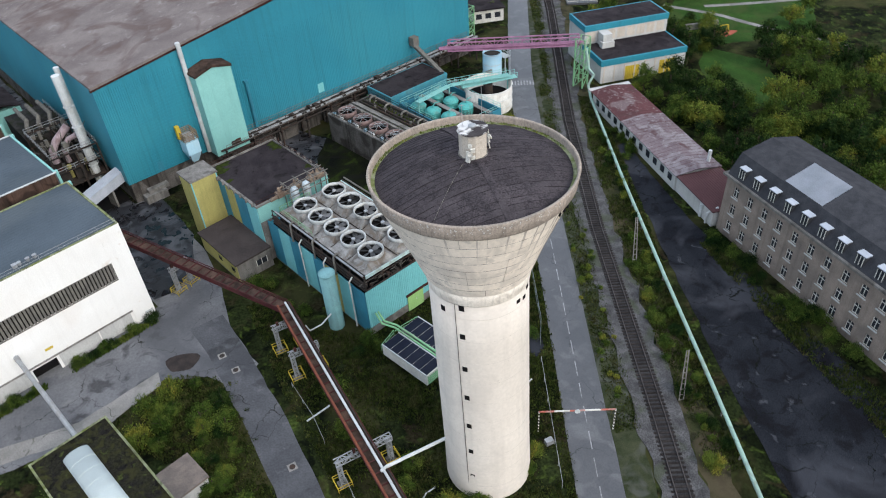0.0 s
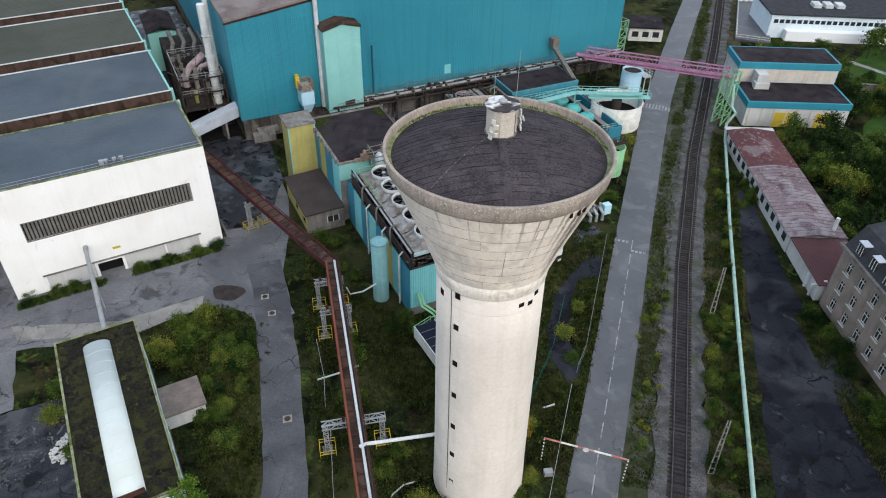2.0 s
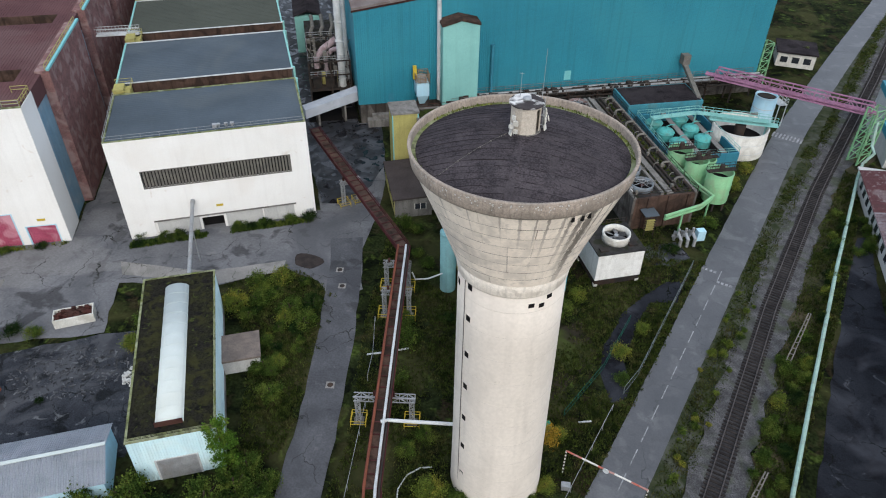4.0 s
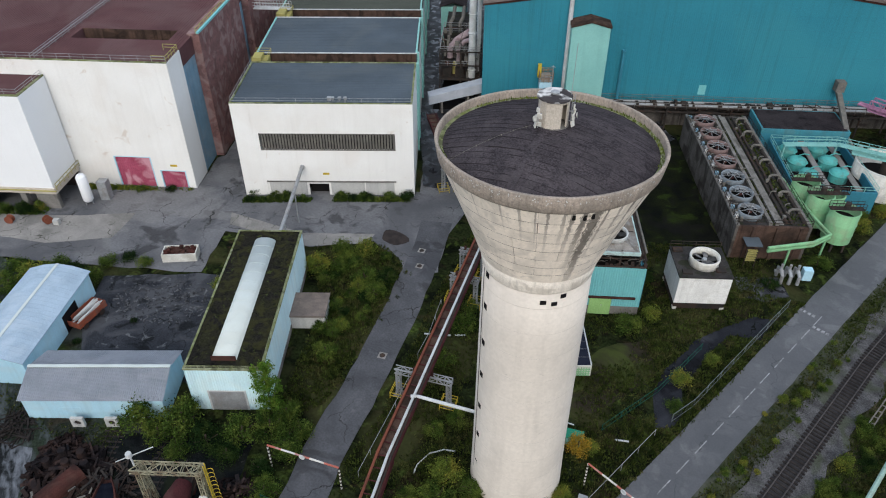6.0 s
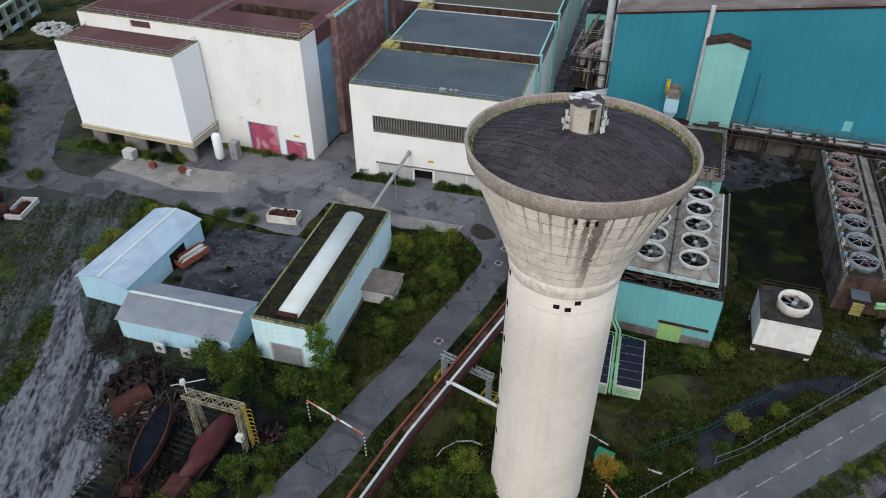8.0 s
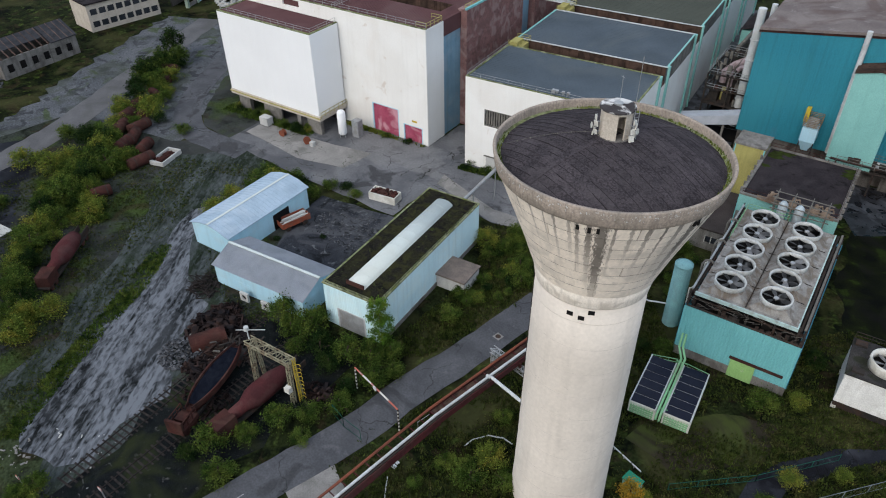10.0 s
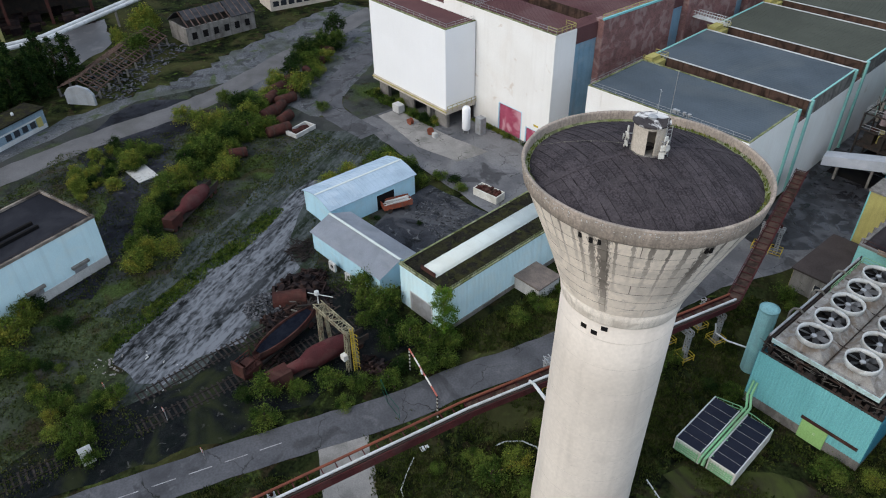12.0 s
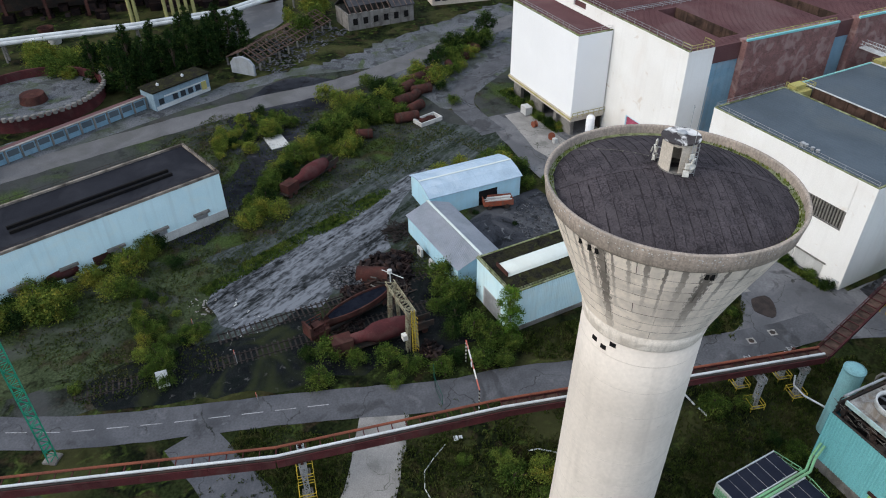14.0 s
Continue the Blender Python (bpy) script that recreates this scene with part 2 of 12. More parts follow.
YELLOW = mat("faded_yellow_panel", (0.37, 0.335, 0.12), (0.31, 0.28, 0.105), scale=0.3, streak=0.25, rough=0.65)
YELLOW_DOOR = mat("yellow_paint", (0.50, 0.37, 0.045), (0.40, 0.30, 0.045), scale=0.6)
BROWN_CLAD = mat("rust_brown_cladding", (0.095, 0.054, 0.050), (0.070, 0.041, 0.038), scale=0.3, stain=(0.20, 0.115, 0.10), stain_scale=0.3, stain_amount=0.25, streak=0.35, rough=0.7)
BROWN_ROOF = mat("oxide_brown_roof", (0.112, 0.058, 0.058), (0.088, 0.045, 0.046), scale=0.12, stain=(0.14, 0.09, 0.088), stain_scale=0.05, stain_amount=0.5, rough=0.75)
ROOF_BLUE = mat("slate_blue_roof_felt", (0.080, 0.100, 0.118), (0.062, 0.078, 0.092), scale=0.1, stain=(0.10, 0.115, 0.12), stain_scale=0.05, stain_amount=0.4, rough=0.8)
ROOF_DARK = mat("dark_roof_felt", (0.033, 0.028, 0.030), (0.021, 0.018, 0.020), scale=0.3, stain=(0.046, 0.040, 0.042), stain_scale=0.15, stain_amount=0.5, rough=0.8, bump=0.5, bump_scale=5, grain_amount=0.4, layers=(((0.012, 0.011, 0.011), 0.6, 0.56, 0.64, 0.7),))
ROOF_OLIVE = mat("olive_roof_felt", (0.075, 0.082, 0.068), (0.060, 0.066, 0.055), scale=0.1, rough=0.85)
ROOF_MOSS = mat("mossy_roof", (0.014, 0.013, 0.012), (0.020, 0.020, 0.012), scale=0.5, stain=(0.036, 0.036, 0.014), stain_scale=0.6, stain_amount=0.6, bump=0.8, bump_scale=3, fine=5, grain_amount=0.4, layers=(((0.05, 0.062, 0.018), 1.4, 0.6, 0.7, 0.7), ((0.006, 0.006, 0.006), 0.9, 0.58, 0.66, 0.8)))
ROOF_GREY = mat("grey_fibre_cement_sheet", (0.42, 0.45, 0.50), (0.35, 0.38, 0.42), scale=0.4, stain=(0.50, 0.52, 0.56), stain_scale=0.2, stain_amount=0.4, rough=0.7, grain_amount=0.1)
MOSS = mat("moss_fringe", (0.13, 0.15, 0.05), (0.25, 0.265, 0.17), scale=0.9, stain=(0.055, 0.06, 0.032), stain_scale=0.6, stain_amount=0.7, bump=0.6)
CONCRETE = mat("tower_concrete", (0.66, 0.605, 0.53), (0.61, 0.555, 0.485), scale=0.10, stain=(0.50, 0.455, 0.40), stain_scale=0.16, stain_amount=0.35, streak=0.16, streak_scale=0.9, layers=(((0.53, 0.485, 0.425), 0.5, 0.6, 0.72, 0.4), ((0.40, 0.36, 0.315), 2.2, 0.68, 0.74, 0.5)), bump=0.08, bump_scale=12, rough=0.9, fine=3, grain_amount=0.05)
CONC_BAND = mat("rim_concrete", (0.35, 0.295, 0.245), (0.285, 0.242, 0.202), scale=0.5, stain=(0.20, 0.18, 0.155), stain_scale=0.5, stain_amount=0.4, streak=0.4, streak_scale=7.0, bump=0.5, bump_scale=9, rough=0.95, fine=6, grain_amount=0.22)
CONC_PANEL = mat("cone_concrete", (0.81, 0.725, 0.615), (0.74, 0.66, 0.56), scale=0.25, stain=(0.42, 0.38, 0.33), stain_scale=0.3, stain_amount=0.35, streak=0.2, bump=0.15, bump_scale=10, rough=0.95, objrand=0.05, fine=4, grain_amount=0.06, layers=(((0.40, 0.36, 0.31), 0.8, 0.6, 0.68, 0.4),), runs=((-118, 0.7, 39.6), (-101, 0.5, 39.4), (-84, 0.6, 39.5), (-74, 0.8, 38.8), (-66, 0.6, 38.4), (-60, 0.9, 37.6), (-52, 1.2, 38.4), (-48, 1.4, 36.8), (-36, 3.6, 32.0), (-42, 2.0, 35.5), (-30, 0.9, 37.0), (-22, 1.2, 38.2), (-14, 1.4, 37.0), (-6, 0.9, 36.0), (2, 1.6, 37.4), (12, 3.4, 34.0), (20, 1.2, 36.8), (30, 1.0, 37.6), (80, 3, 36.0)))
FILTER_TEAL = mat("turquoise_vessel_paint", (0.075, 0.36, 0.33), (0.060, 0.29, 0.27), scale=0.6, stain=(0.10, 0.20, 0.17), stain_scale=0.6, stain_amount=0.5, streak=0.25, rough=0.55)
DUSTY_ROOF = mat("dusty_grey_brown_roof", (0.19, 0.165, 0.155), (0.13, 0.11, 0.105), scale=0.15, stain=(0.09, 0.062, 0.055), stain_scale=0.12, stain_amount=0.6, grain_amount=0.2, layers=(((0.28, 0.26, 0.25), 0.5, 0.6, 0.7, 0.5),))
CONC_DARK = mat("dark_joint_concrete", (0.075, 0.064, 0.055), (0.26, 0.225, 0.19), scale=0.5, rough=0.95)
CONC_OLD = mat("old_grey_concrete", (0.21, 0.20, 0.185), (0.15, 0.142, 0.13), scale=0.4, stain=(0.075, 0.068, 0.06), stain_scale=0.25, stain_amount=0.6, streak=0.45, bump=0.3, grain_amount=0.2)
CONC_BLACK = mat("black_streaked_concrete", (0.125, 0.115, 0.105), (0.080, 0.073, 0.066), scale=0.4, stain=(0.035, 0.030, 0.026), stain_scale=0.2, stain_amount=0.8, streak=0.7, bump=0.4, grain_amount=0.3)
DECK_DIRT = mat("dirty_wet_deck", (0.050, 0.047, 0.045), (0.026, 0.025, 0.025), scale=0.5, stain=(0.020, 0.024, 0.012), stain_scale=0.4, stain_amount=0.7, bump=0.4, grain_amount=0.35)
BROWN_STEEL = mat("brown_streaked_steel", (0.095, 0.060, 0.046), (0.055, 0.038, 0.031), scale=0.5, stain=(0.025, 0.019, 0.016), stain_scale=0.3, stain_amount=0.7, streak=0.6, bump=0.2)
FAN_ROSE = mat("rust_pink_fan_ring", (0.20, 0.135, 0.125), (0.135, 0.092, 0.086), scale=0.8, stain=(0.075, 0.05, 0.043), stain_scale=0.6, stain_amount=0.5, rough=0.6)
FELT = mat("black_roofing_felt", (0.058, 0.050, 0.054), (0.036, 0.032, 0.035), scale=0.7, stain=(0.066, 0.058, 0.061), stain_scale=0.5, stain_amount=0.5, bump=1.0, bump_scale=7, rough=0.8, objrand=0.12, fine=7, grain_amount=0.4, layers=(((0.020, 0.018, 0.019), 1.8, 0.56, 0.66, 0.5),))
LONG_FELT = mat("blue_black_felt", (0.022, 0.023, 0.028), (0.016, 0.017, 0.021), scale=0.2, stain=(0.034, 0.035, 0.040), stain_scale=0.1, stain_amount=0.5, rough=0.8, grain_amount=0.15)
FELT_WORN = mat("worn_felt_lap", (0.064, 0.056, 0.060), (0.036, 0.032, 0.035), scale=1.6, bump=0.3, rough=0.85)
FELT_SEAM = mat("dark_felt_seam", (0.022, 0.019, 0.021), (0.034, 0.030, 0.032), scale=1.2, bump=0.3, rough=0.85)
RUST = mat("rusty_steel", (0.064, 0.026, 0.022), (0.034, 0.019, 0.017), scale=0.6, stain=(0.095, 0.054, 0.042), stain_scale=0.4, stain_amount=0.35, bump=0.3, rough=0.85)
RED_OXIDE = mat("red_oxide_paint", (0.082, 0.026, 0.027), (0.052, 0.020, 0.021), scale=0.4, stain=(0.095, 0.055, 0.050), stain_scale=0.3, stain_amount=0.4, streak=0.3, rough=0.8)
ORANGE_PIPE = mat("orange_rusty_pipe", (0.20, 0.068, 0.042), (0.13, 0.05, 0.035), scale=0.4, rough=0.7)
STEEL = mat("galvanised_steel", (0.34, 0.355, 0.36), (0.27, 0.28, 0.285), scale=0.8, stain=(0.2, 0.16, 0.13), stain_scale=0.5, stain_amount=0.3, rough=0.5, metal=0.3)
STEEL_DARK = mat("dark_machinery_steel", (0.030, 0.028, 0.027), (0.045, 0.038, 0.033), scale=0.7, stain=(0.075, 0.042, 0.03), stain_scale=0.5, stain_amount=0.4, rough=0.75)
PIPE_WHITE = mat("white_insulated_pipe", (0.52, 0.54, 0.54), (0.42, 0.44, 0.44), scale=0.4, streak=0.15, stain=(0.34, 0.33, 0.30), stain_scale=0.4, stain_amount=0.3, rough=0.7)
GREEN_MINT = mat("mint_green_paint", (0.20, 0.43, 0.22), (0.16, 0.35, 0.18), scale=0.4, stain=(0.26, 0.24, 0.16), stain_scale=0.4, stain_amount=0.3, streak=0.2, rough=0.6)
GREEN_DOOR = mat("lime_green_paint", (0.27, 0.46, 0.17), (0.24, 0.41, 0.15), scale=0.5)
GREEN_MAST = mat("signal_green_paint", (0.03, 0.25, 0.15), (0.025, 0.20, 0.125), scale=0.5)
PINK = mat("faded_magenta_paint", (0.33, 0.17, 0.26), (0.26, 0.13, 0.20), scale=0.5, streak=0.2, rough=0.65)
PINK_DOOR = mat("faded_crimson_door", (0.36, 0.085, 0.135), (0.29, 0.06, 0.10), scale=0.5, stain=(0.58, 0.34, 0.38), stain_scale=0.22, stain_amount=0.7)
# Near-black fill: shade of openings put into colour; also liquid and blades.
BLACK = mat("black_fill_and_shade", (0.010, 0.010, 0.011), (0.014, 0.013, 0.012), bump=0)
GLASS = mat("dark_window_glass", (0.02, 0.024, 0.03), (0.03, 0.034, 0.04), rough=0.12, bump=0, spec=0.6)
LOUVRE = mat("weathered_louvre", (0.17, 0.16, 0.14), (0.12, 0.115, 0.105), scale=1.0, streak=0.3)
SKYLIGHT = mat("translucent_skylight_sheet", (0.50, 0.55, 0.525), (0.46, 0.505, 0.48), scale=0.4, stain=(0.48, 0.51, 0.47), stain_scale=0.4, stain_amount=0.3, rough=0.5, bump=0.03, grain_amount=0.03)
ORANGE = mat("dirty_orange_paint", (0.29, 0.078, 0.042), (0.20, 0.062, 0.040), scale=0.8, stain=(0.13, 0.085, 0.07), stain_scale=0.9, stain_amount=0.6)
BARK = mat("bark", (0.07, 0.055, 0.042), (0.05, 0.04, 0.03), scale=2)
TIMBER = mat("sleeper_timber", (0.036, 0.031, 0.029), (0.022, 0.019, 0.018), scale=2, objrand=0.25)
RAILSTEEL = mat("rail_steel", (0.10, 0.085, 0.078), (0.07, 0.06, 0.056), scale=1, rough=0.5, metal=0.5)
STONE = mat("grey_render_wall", (0.26, 0.215, 0.18), (0.20, 0.165, 0.14), scale=0.4, stain=(0.13, 0.115, 0.105), stain_scale=0.2, stain_amount=0.4, streak=0.35)
BEIGE = mat("beige_panel", (0.50, 0.45, 0.38), (0.43, 0.385, 0.325), scale=0.5, streak=0.2)
SLATE = mat("slate_roof", (0.052, 0.053, 0.058), (0.036, 0.037, 0.041), scale=0.8, island=0.15)
RED_WHITE = mat("signal_red_paint", (0.42, 0.13, 0.095), (0.33, 0.11, 0.085), scale=1, stain=(0.40, 0.33, 0.30), stain_scale=1.2, stain_amount=0.5)
LAWN = mat("mown_lawn", (0.032, 0.072, 0.016), (0.022, 0.050, 0.012), scale=0.2, stain=(0.045, 0.06, 0.02), stain_scale=0.1, stain_amount=0.6, bump=0.6, bump_scale=6, grain_amount=0.35)
PLAY_RED = mat("play_surface", (0.34, 0.10, 0.07), (0.3, 0.085, 0.06))
RUBBLE = mat("rubble_mixed", (0.090, 0.092, 0.098), (0.040, 0.042, 0.046), scale=1.2, island=0.5)
PLASTER_PALE = mat("pale_plaster", (0.48, 0.48, 0.46), (0.40, 0.40, 0.385), scale=0.3, streak=0.2)


def leaf_mat(name, c1, c2, c3):
    m = mat(name, c1, c2, scale=0.9, stain=c3, stain_scale=0.5, stain_amount=0.7, rough=0.7, island=0.45, bump=0, spec=0.15)
    nt = m.node_tree
    b = nt.nodes["Principled BSDF"]
    tr = nt.nodes.new("ShaderNodeBsdfTranslucent")
    mx = nt.nodes.new("ShaderNodeMixShader")
    mx.inputs[0].default_value = 0.25
    src = b.inputs["Base Color"].links[0].from_socket
    nt.links.new(src, tr.inputs["Color"])
    nt.links.new(b.outputs[0], mx.inputs[1])
    nt.links.new(tr.outputs[0], mx.inputs[2])
    nt.links.new(mx.outputs[0], nt.nodes["Material Output"].inputs["Surface"])
    return m


LEAF_GREEN = leaf_mat("green_leaves", (0.076, 0.120, 0.023), (0.018, 0.038, 0.009), (0.130, 0.160, 0.032))
LEAF_DARK = leaf_mat("dark_green_leaves", (0.020, 0.042, 0.012), (0.007, 0.016, 0.006), (0.046, 0.072, 0.017))
LEAF_YELLOW = leaf_mat("yellowing_leaves", (0.140, 0.175, 0.032), (0.070, 0.105, 0.020), (0.235, 0.205, 0.036))
LEAF_ORANGE = leaf_mat("orange_autumn_leaves", (0.46, 0.26, 0.03), (0.30, 0.20, 0.03), (0.14, 0.14, 0.03))
GRASS_BLADE = leaf_mat("grass_blades", (0.064, 0.086, 0.020), (0.020, 0.032, 0.009), (0.088, 0.082, 0.034))


def streaky_mat(name, pale, ground, turn, lo, hi):
    """Scraped slurry: pale smears drawn out one way over darker soil."""
    m = mat(name, ground, tuple(v * 0.5 for v in ground), scale=0.2, stain=tuple(v * 0.8 for v in pale), stain_scale=0.12, stain_amount=0.25, bump=0.8, bump_scale=3, fine=4, grain_amount=0.4, rough=0.9)
    nt = m.node_tree
    b = nt.nodes["Principled BSDF"]
    src = b.inputs["Base Color"].links[0].from_socket
    geo = nt.nodes.new("ShaderNodeNewGeometry")
    rot = nt.nodes.new("ShaderNodeVectorRotate")
    rot.rotation_type = "Z_AXIS"
    rot.inputs["Angle"].default_value = -radians(turn)
    nt.links.new(geo.outputs["Position"], rot.inputs["Vector"])
    facs = []
    for along_, across, detail in ((0.06, 0.34, 8.0), (0.12, 1.3, 6.0), (0.8, 1.9, 10.0)):
        mp = nt.nodes.new("ShaderNodeMapping")
        mp.inputs["Scale"].default_value = (along_, across, 1.0)
        nt.links.new(rot.outputs[0], mp.inputs["Vector"])
        n = nt.nodes.new("ShaderNodeTexNoise")
        n.inputs["Scale"].default_value = 1.0
        n.inputs["Detail"].default_value = detail
        n.inputs["Distortion"].default_value = 0.5
        nt.links.new(mp.outputs[0], n.inputs["Vector"])
        facs.append(n.outputs["Fac"])
    fine_sum = nt.nodes.new("ShaderNodeMath")
    fine_sum.operation = "MULTIPLY_ADD"
    fine_sum.inputs[1].default_value = 0.9
    nt.links.new(facs[2], fine_sum.inputs[0])
    nt.links.new(facs[0], fine_sum.inputs[2])
    mean = nt.nodes.new("ShaderNodeMath")
    mean.operation = "MULTIPLY_ADD"
    mean.inputs[1].default_value = 0.55
    nt.links.new(facs[1], mean.inputs[0])
    nt.links.new(fine_sum.outputs[0], mean.inputs[2])
    r = nt.nodes.new("ShaderNodeMapRange")
    r.inputs["From Min"].default_value = lo
    r.inputs["From Max"].default_value = hi
    nt.links.new(mean.outputs[0], r.inputs["Value"])
    x = nt.nodes.new("ShaderNodeMix")
    x.data_type = "RGBA"
    nt.links.new(r.outputs["Result"], x.inputs["Factor"])
    ins = [i for i in x.inputs if i.type == "RGBA"]
    nt.links.new(src, ins[0])
    ins[1].default_value = (*pale, 1)
    nt.links.new([o for o in x.outputs if o.type == "RGBA"][0], b.inputs["Base Color"])
    return m


# ---- building tools ----
TURN = 32.9
UX, UY = math.cos(radians(TURN)), math.sin(radians(TURN))


def site(u, v, z=0.0):
    """World place of a point of the works' own grid."""
    return Vector((u * UX - v * UY, u * UY + v * UX, z))


def thing(name, label, category, x, y, z=0.0, rz=0.0, group="", kind=""):
    ob = new(name)
    ob.empty_display_size = 0.5
    ob.matrix_world = pose(x, y, z, 0, 0, rz)
    return tagged(ob, label, category, group, kind)


def at_site(name, label, category, u, v, z=0.0, turn=0.0, group="", kind=""):
    p = site(u, v, z)
    return thing(name, label, category, p.x, p.y, p.z, TURN + turn, group, kind)


SPLIT = {"wall", "roof", "roof_kerb", "lower_panel", "pilaster", "side_wall", "side_panel", "bay_panel", "parapet", "rear_wall", "slot_floor", "roof_vent", "stack", "louvre", "gate_frame", "door_frame", "louvre_frame", "panel_joint", "roof_hatch", "hatch", "bar", "post", "roof_duct", "flue_pipe", "pier", "guard", "slot_wall", "sheet_lap", "bar_stripe", "post_stripe", "header", "cross_bracket", "column", "kerb_stone", "pipe", "saddle"}


def islands(bm):
    """The separate pieces of a bmesh, as vertex index sets."""
    bm.verts.index_update()
    seen, out = set(), []
    for v in bm.verts:
        if v.index in seen:
            continue
        todo, got = [v], set()
        seen.add(v.index)
        while todo:
            w = todo.pop()
            got.add(w.index)
            for e in w.link_edges:
                o = e.other_vert(w)
                if o.index not in seen:
                    seen.add(o.index)
                    todo.append(o)
        out.append(got)
    return out


def part(name, bm, material, parent=None, label="", smooth=False):
    if name in SPLIT and parent is not None:
        groups = islands(bm)
        if 1 < len(groups) <= 60:
            first = None
            for got in groups:
                one = bm.copy()
                one.verts.ensure_lookup_table()
                bmesh.ops.delete(one, geom=[v for v in one.verts if v.index not in got], context="VERTS")
                ob = part_mesh(name, one, material, parent, label, smooth)
                first = first or ob
            bm.free()
            return first
    return part_mesh(name, bm, material, parent, label, smooth)


def part_mesh(name, bm, material, parent=None, label="", smooth=False):
    me = bpy.data.meshes.new(name)
    bm.normal_update()
    bm.to_mesh(me)
    bm.free()
    me.materials.append(material)
    if smooth:
        for p in me.polygons:
            p.use_smooth = True
    ob = new(name, me)
    if parent is not None:
        ob.parent = parent
    return tagged(ob, label)


def piece(name, me, parent, m=None):
    ob = new(name, me)
    ob.parent = parent
    if m is not None:
        ob.matrix_basis = m
    return ob


def mesh_of(name, bm, material, smooth=False):
    me = bpy.data.meshes.new(name)
    bm.normal_update()
    bm.to_mesh(me)
    bm.free()
    me.materials.append(material)
    if smooth:
        for p in me.polygons:
            p.use_smooth = True
    return me


def B():
    return bmesh.new()


def box(bm, x0, x1, y0, y1, z0, z1):
    vs = [bm.verts.new((x, y, z)) for z in (z0, z1) for x, y in ((x0, y0), (x1, y0), (x1, y1), (x0, y1))]
    for f in ((3, 2, 1, 0), (4, 5, 6, 7), (0, 1, 5, 4), (1, 2, 6, 5), (2, 3, 7, 6), (3, 0, 4, 7)):
        bm.faces.new([vs[i] for i in f])
    return bm


def prism(bm, pts, z0, z1):
    """An upright prism over a plan outline given anticlockwise."""
    lo = [bm.verts.new((x, y, z0)) for x, y in pts]
    hi = [bm.verts.new((x, y, z1)) for x, y in pts]
    n = len(pts)
    bm.faces.new(lo[::-1])
    bm.faces.new(hi)
    for i in range(n):
        bm.faces.new((lo[i], lo[(i + 1) % n], hi[(i + 1) % n], hi[i]))
    return bm


def extrude_x(bm, prof, x0, x1):
    """A profile of (y, z), anticlockwise seen from +x, drawn out along x."""
    a = [bm.verts.new((x0, y, z)) for y, z in prof]
    b = [bm.verts.new((x1, y, z)) for y, z in prof]
    n = len(prof)
    bm.faces.new(a[::-1])
    bm.faces.new(b)
    for i in range(n):
        bm.faces.new((a[i], a[(i + 1) % n], b[(i + 1) % n], b[i]))
    return bm


def extrude_y(bm, prof, y0, y1):
    a = [bm.verts.new((x, y0, z)) for x, z in prof]
    b = [bm.verts.new((x, y1, z)) for x, z in prof]
    n = len(prof)
    bm.faces.new(a)
    bm.faces.new(b[::-1])
    for i in range(n):
        bm.faces.new((b[i], b[(i + 1) % n], a[(i + 1) % n], a[i]))
    return bm


def cyl(bm, x, y, z0, z1, r0, r1=None, seg=24, caps=True):
    r1 = r0 if r1 is None else r1
    lo, hi = [], []
    for i in range(seg):
        c, s = math.cos(2 * math.pi * i / seg), math.sin(2 * math.pi * i / seg)
        lo.append(bm.verts.new((x + r0 * c, y + r0 * s, z0)))
        hi.append(bm.verts.new((x + r1 * c, y + r1 * s, z1)))
    for i in range(seg):
        j = (i + 1) % seg
        bm.faces.new((lo[i], lo[j], hi[j], hi[i]))
    if caps:
        bm.faces.new(lo[::-1])
        bm.faces.new(hi)
    return bm


def lathe(bm, prof, seg=48, x=0.0, y=0.0, closed=False):
    """Turns a profile of (radius, height) round the upright axis."""
    rings = []
    for r, z in prof:
        if r < 1e-4:
            rings.append([bm.verts.new((x, y, z))])
        else:
            rings.append([bm.verts.new((x + r * math.cos(2 * math.pi * i / seg), y + r * math.sin(2 * math.pi * i / seg), z)) for i in range(seg)])
    pairs = list(zip(rings, rings[1:])) + ([(rings[-1], rings[0])] if closed else [])
    for a, b in pairs:
        for i in range(seg):
            j = (i + 1) % seg
            if len(a) == 1 and len(b) == 1:
                continue
            if len(a) == 1:
                bm.faces.new((a[0], b[j], b[i]))
            elif len(b) == 1:
                bm.faces.new((a[i], a[j], b[0]))
            else:
                bm.faces.new((a[i], a[j], b[j], b[i]))
    return bm


def beam(bm, p, q, w=0.1, h=None, seg=4):
    """A straight bar from p to q: square (seg 4) or round."""
    p, q = Vector(p), Vector(q)
    h = w if h is None else h
    d = (q - p)
    if d.length < 1e-6:
        return bm
    d.normalize()
    side = d.cross(Vector((0, 0, 1)))
    side = Vector((1, 0, 0)) if side.length < 1e-4 else side.normalized()
    up = side.cross(d)
    off = math.pi / 4 if seg == 4 else 0
    k = math.sqrt(2) if seg == 4 else 1
    ends = []
    for c in (p, q):
        ends.append([bm.verts.new(c + side * (w / 2 * k * math.cos(off + 2 * math.pi * i / seg)) + up * (h / 2 * k * math.sin(off + 2 * math.pi * i / seg))) for i in range(seg)])
    for i in range(seg):
        j = (i + 1) % seg
        bm.faces.new((ends[0][i], ends[0][j], ends[1][j], ends[1][i]))
    bm.faces.new(ends[0][::-1])
    bm.faces.new(ends[1])
    return bm


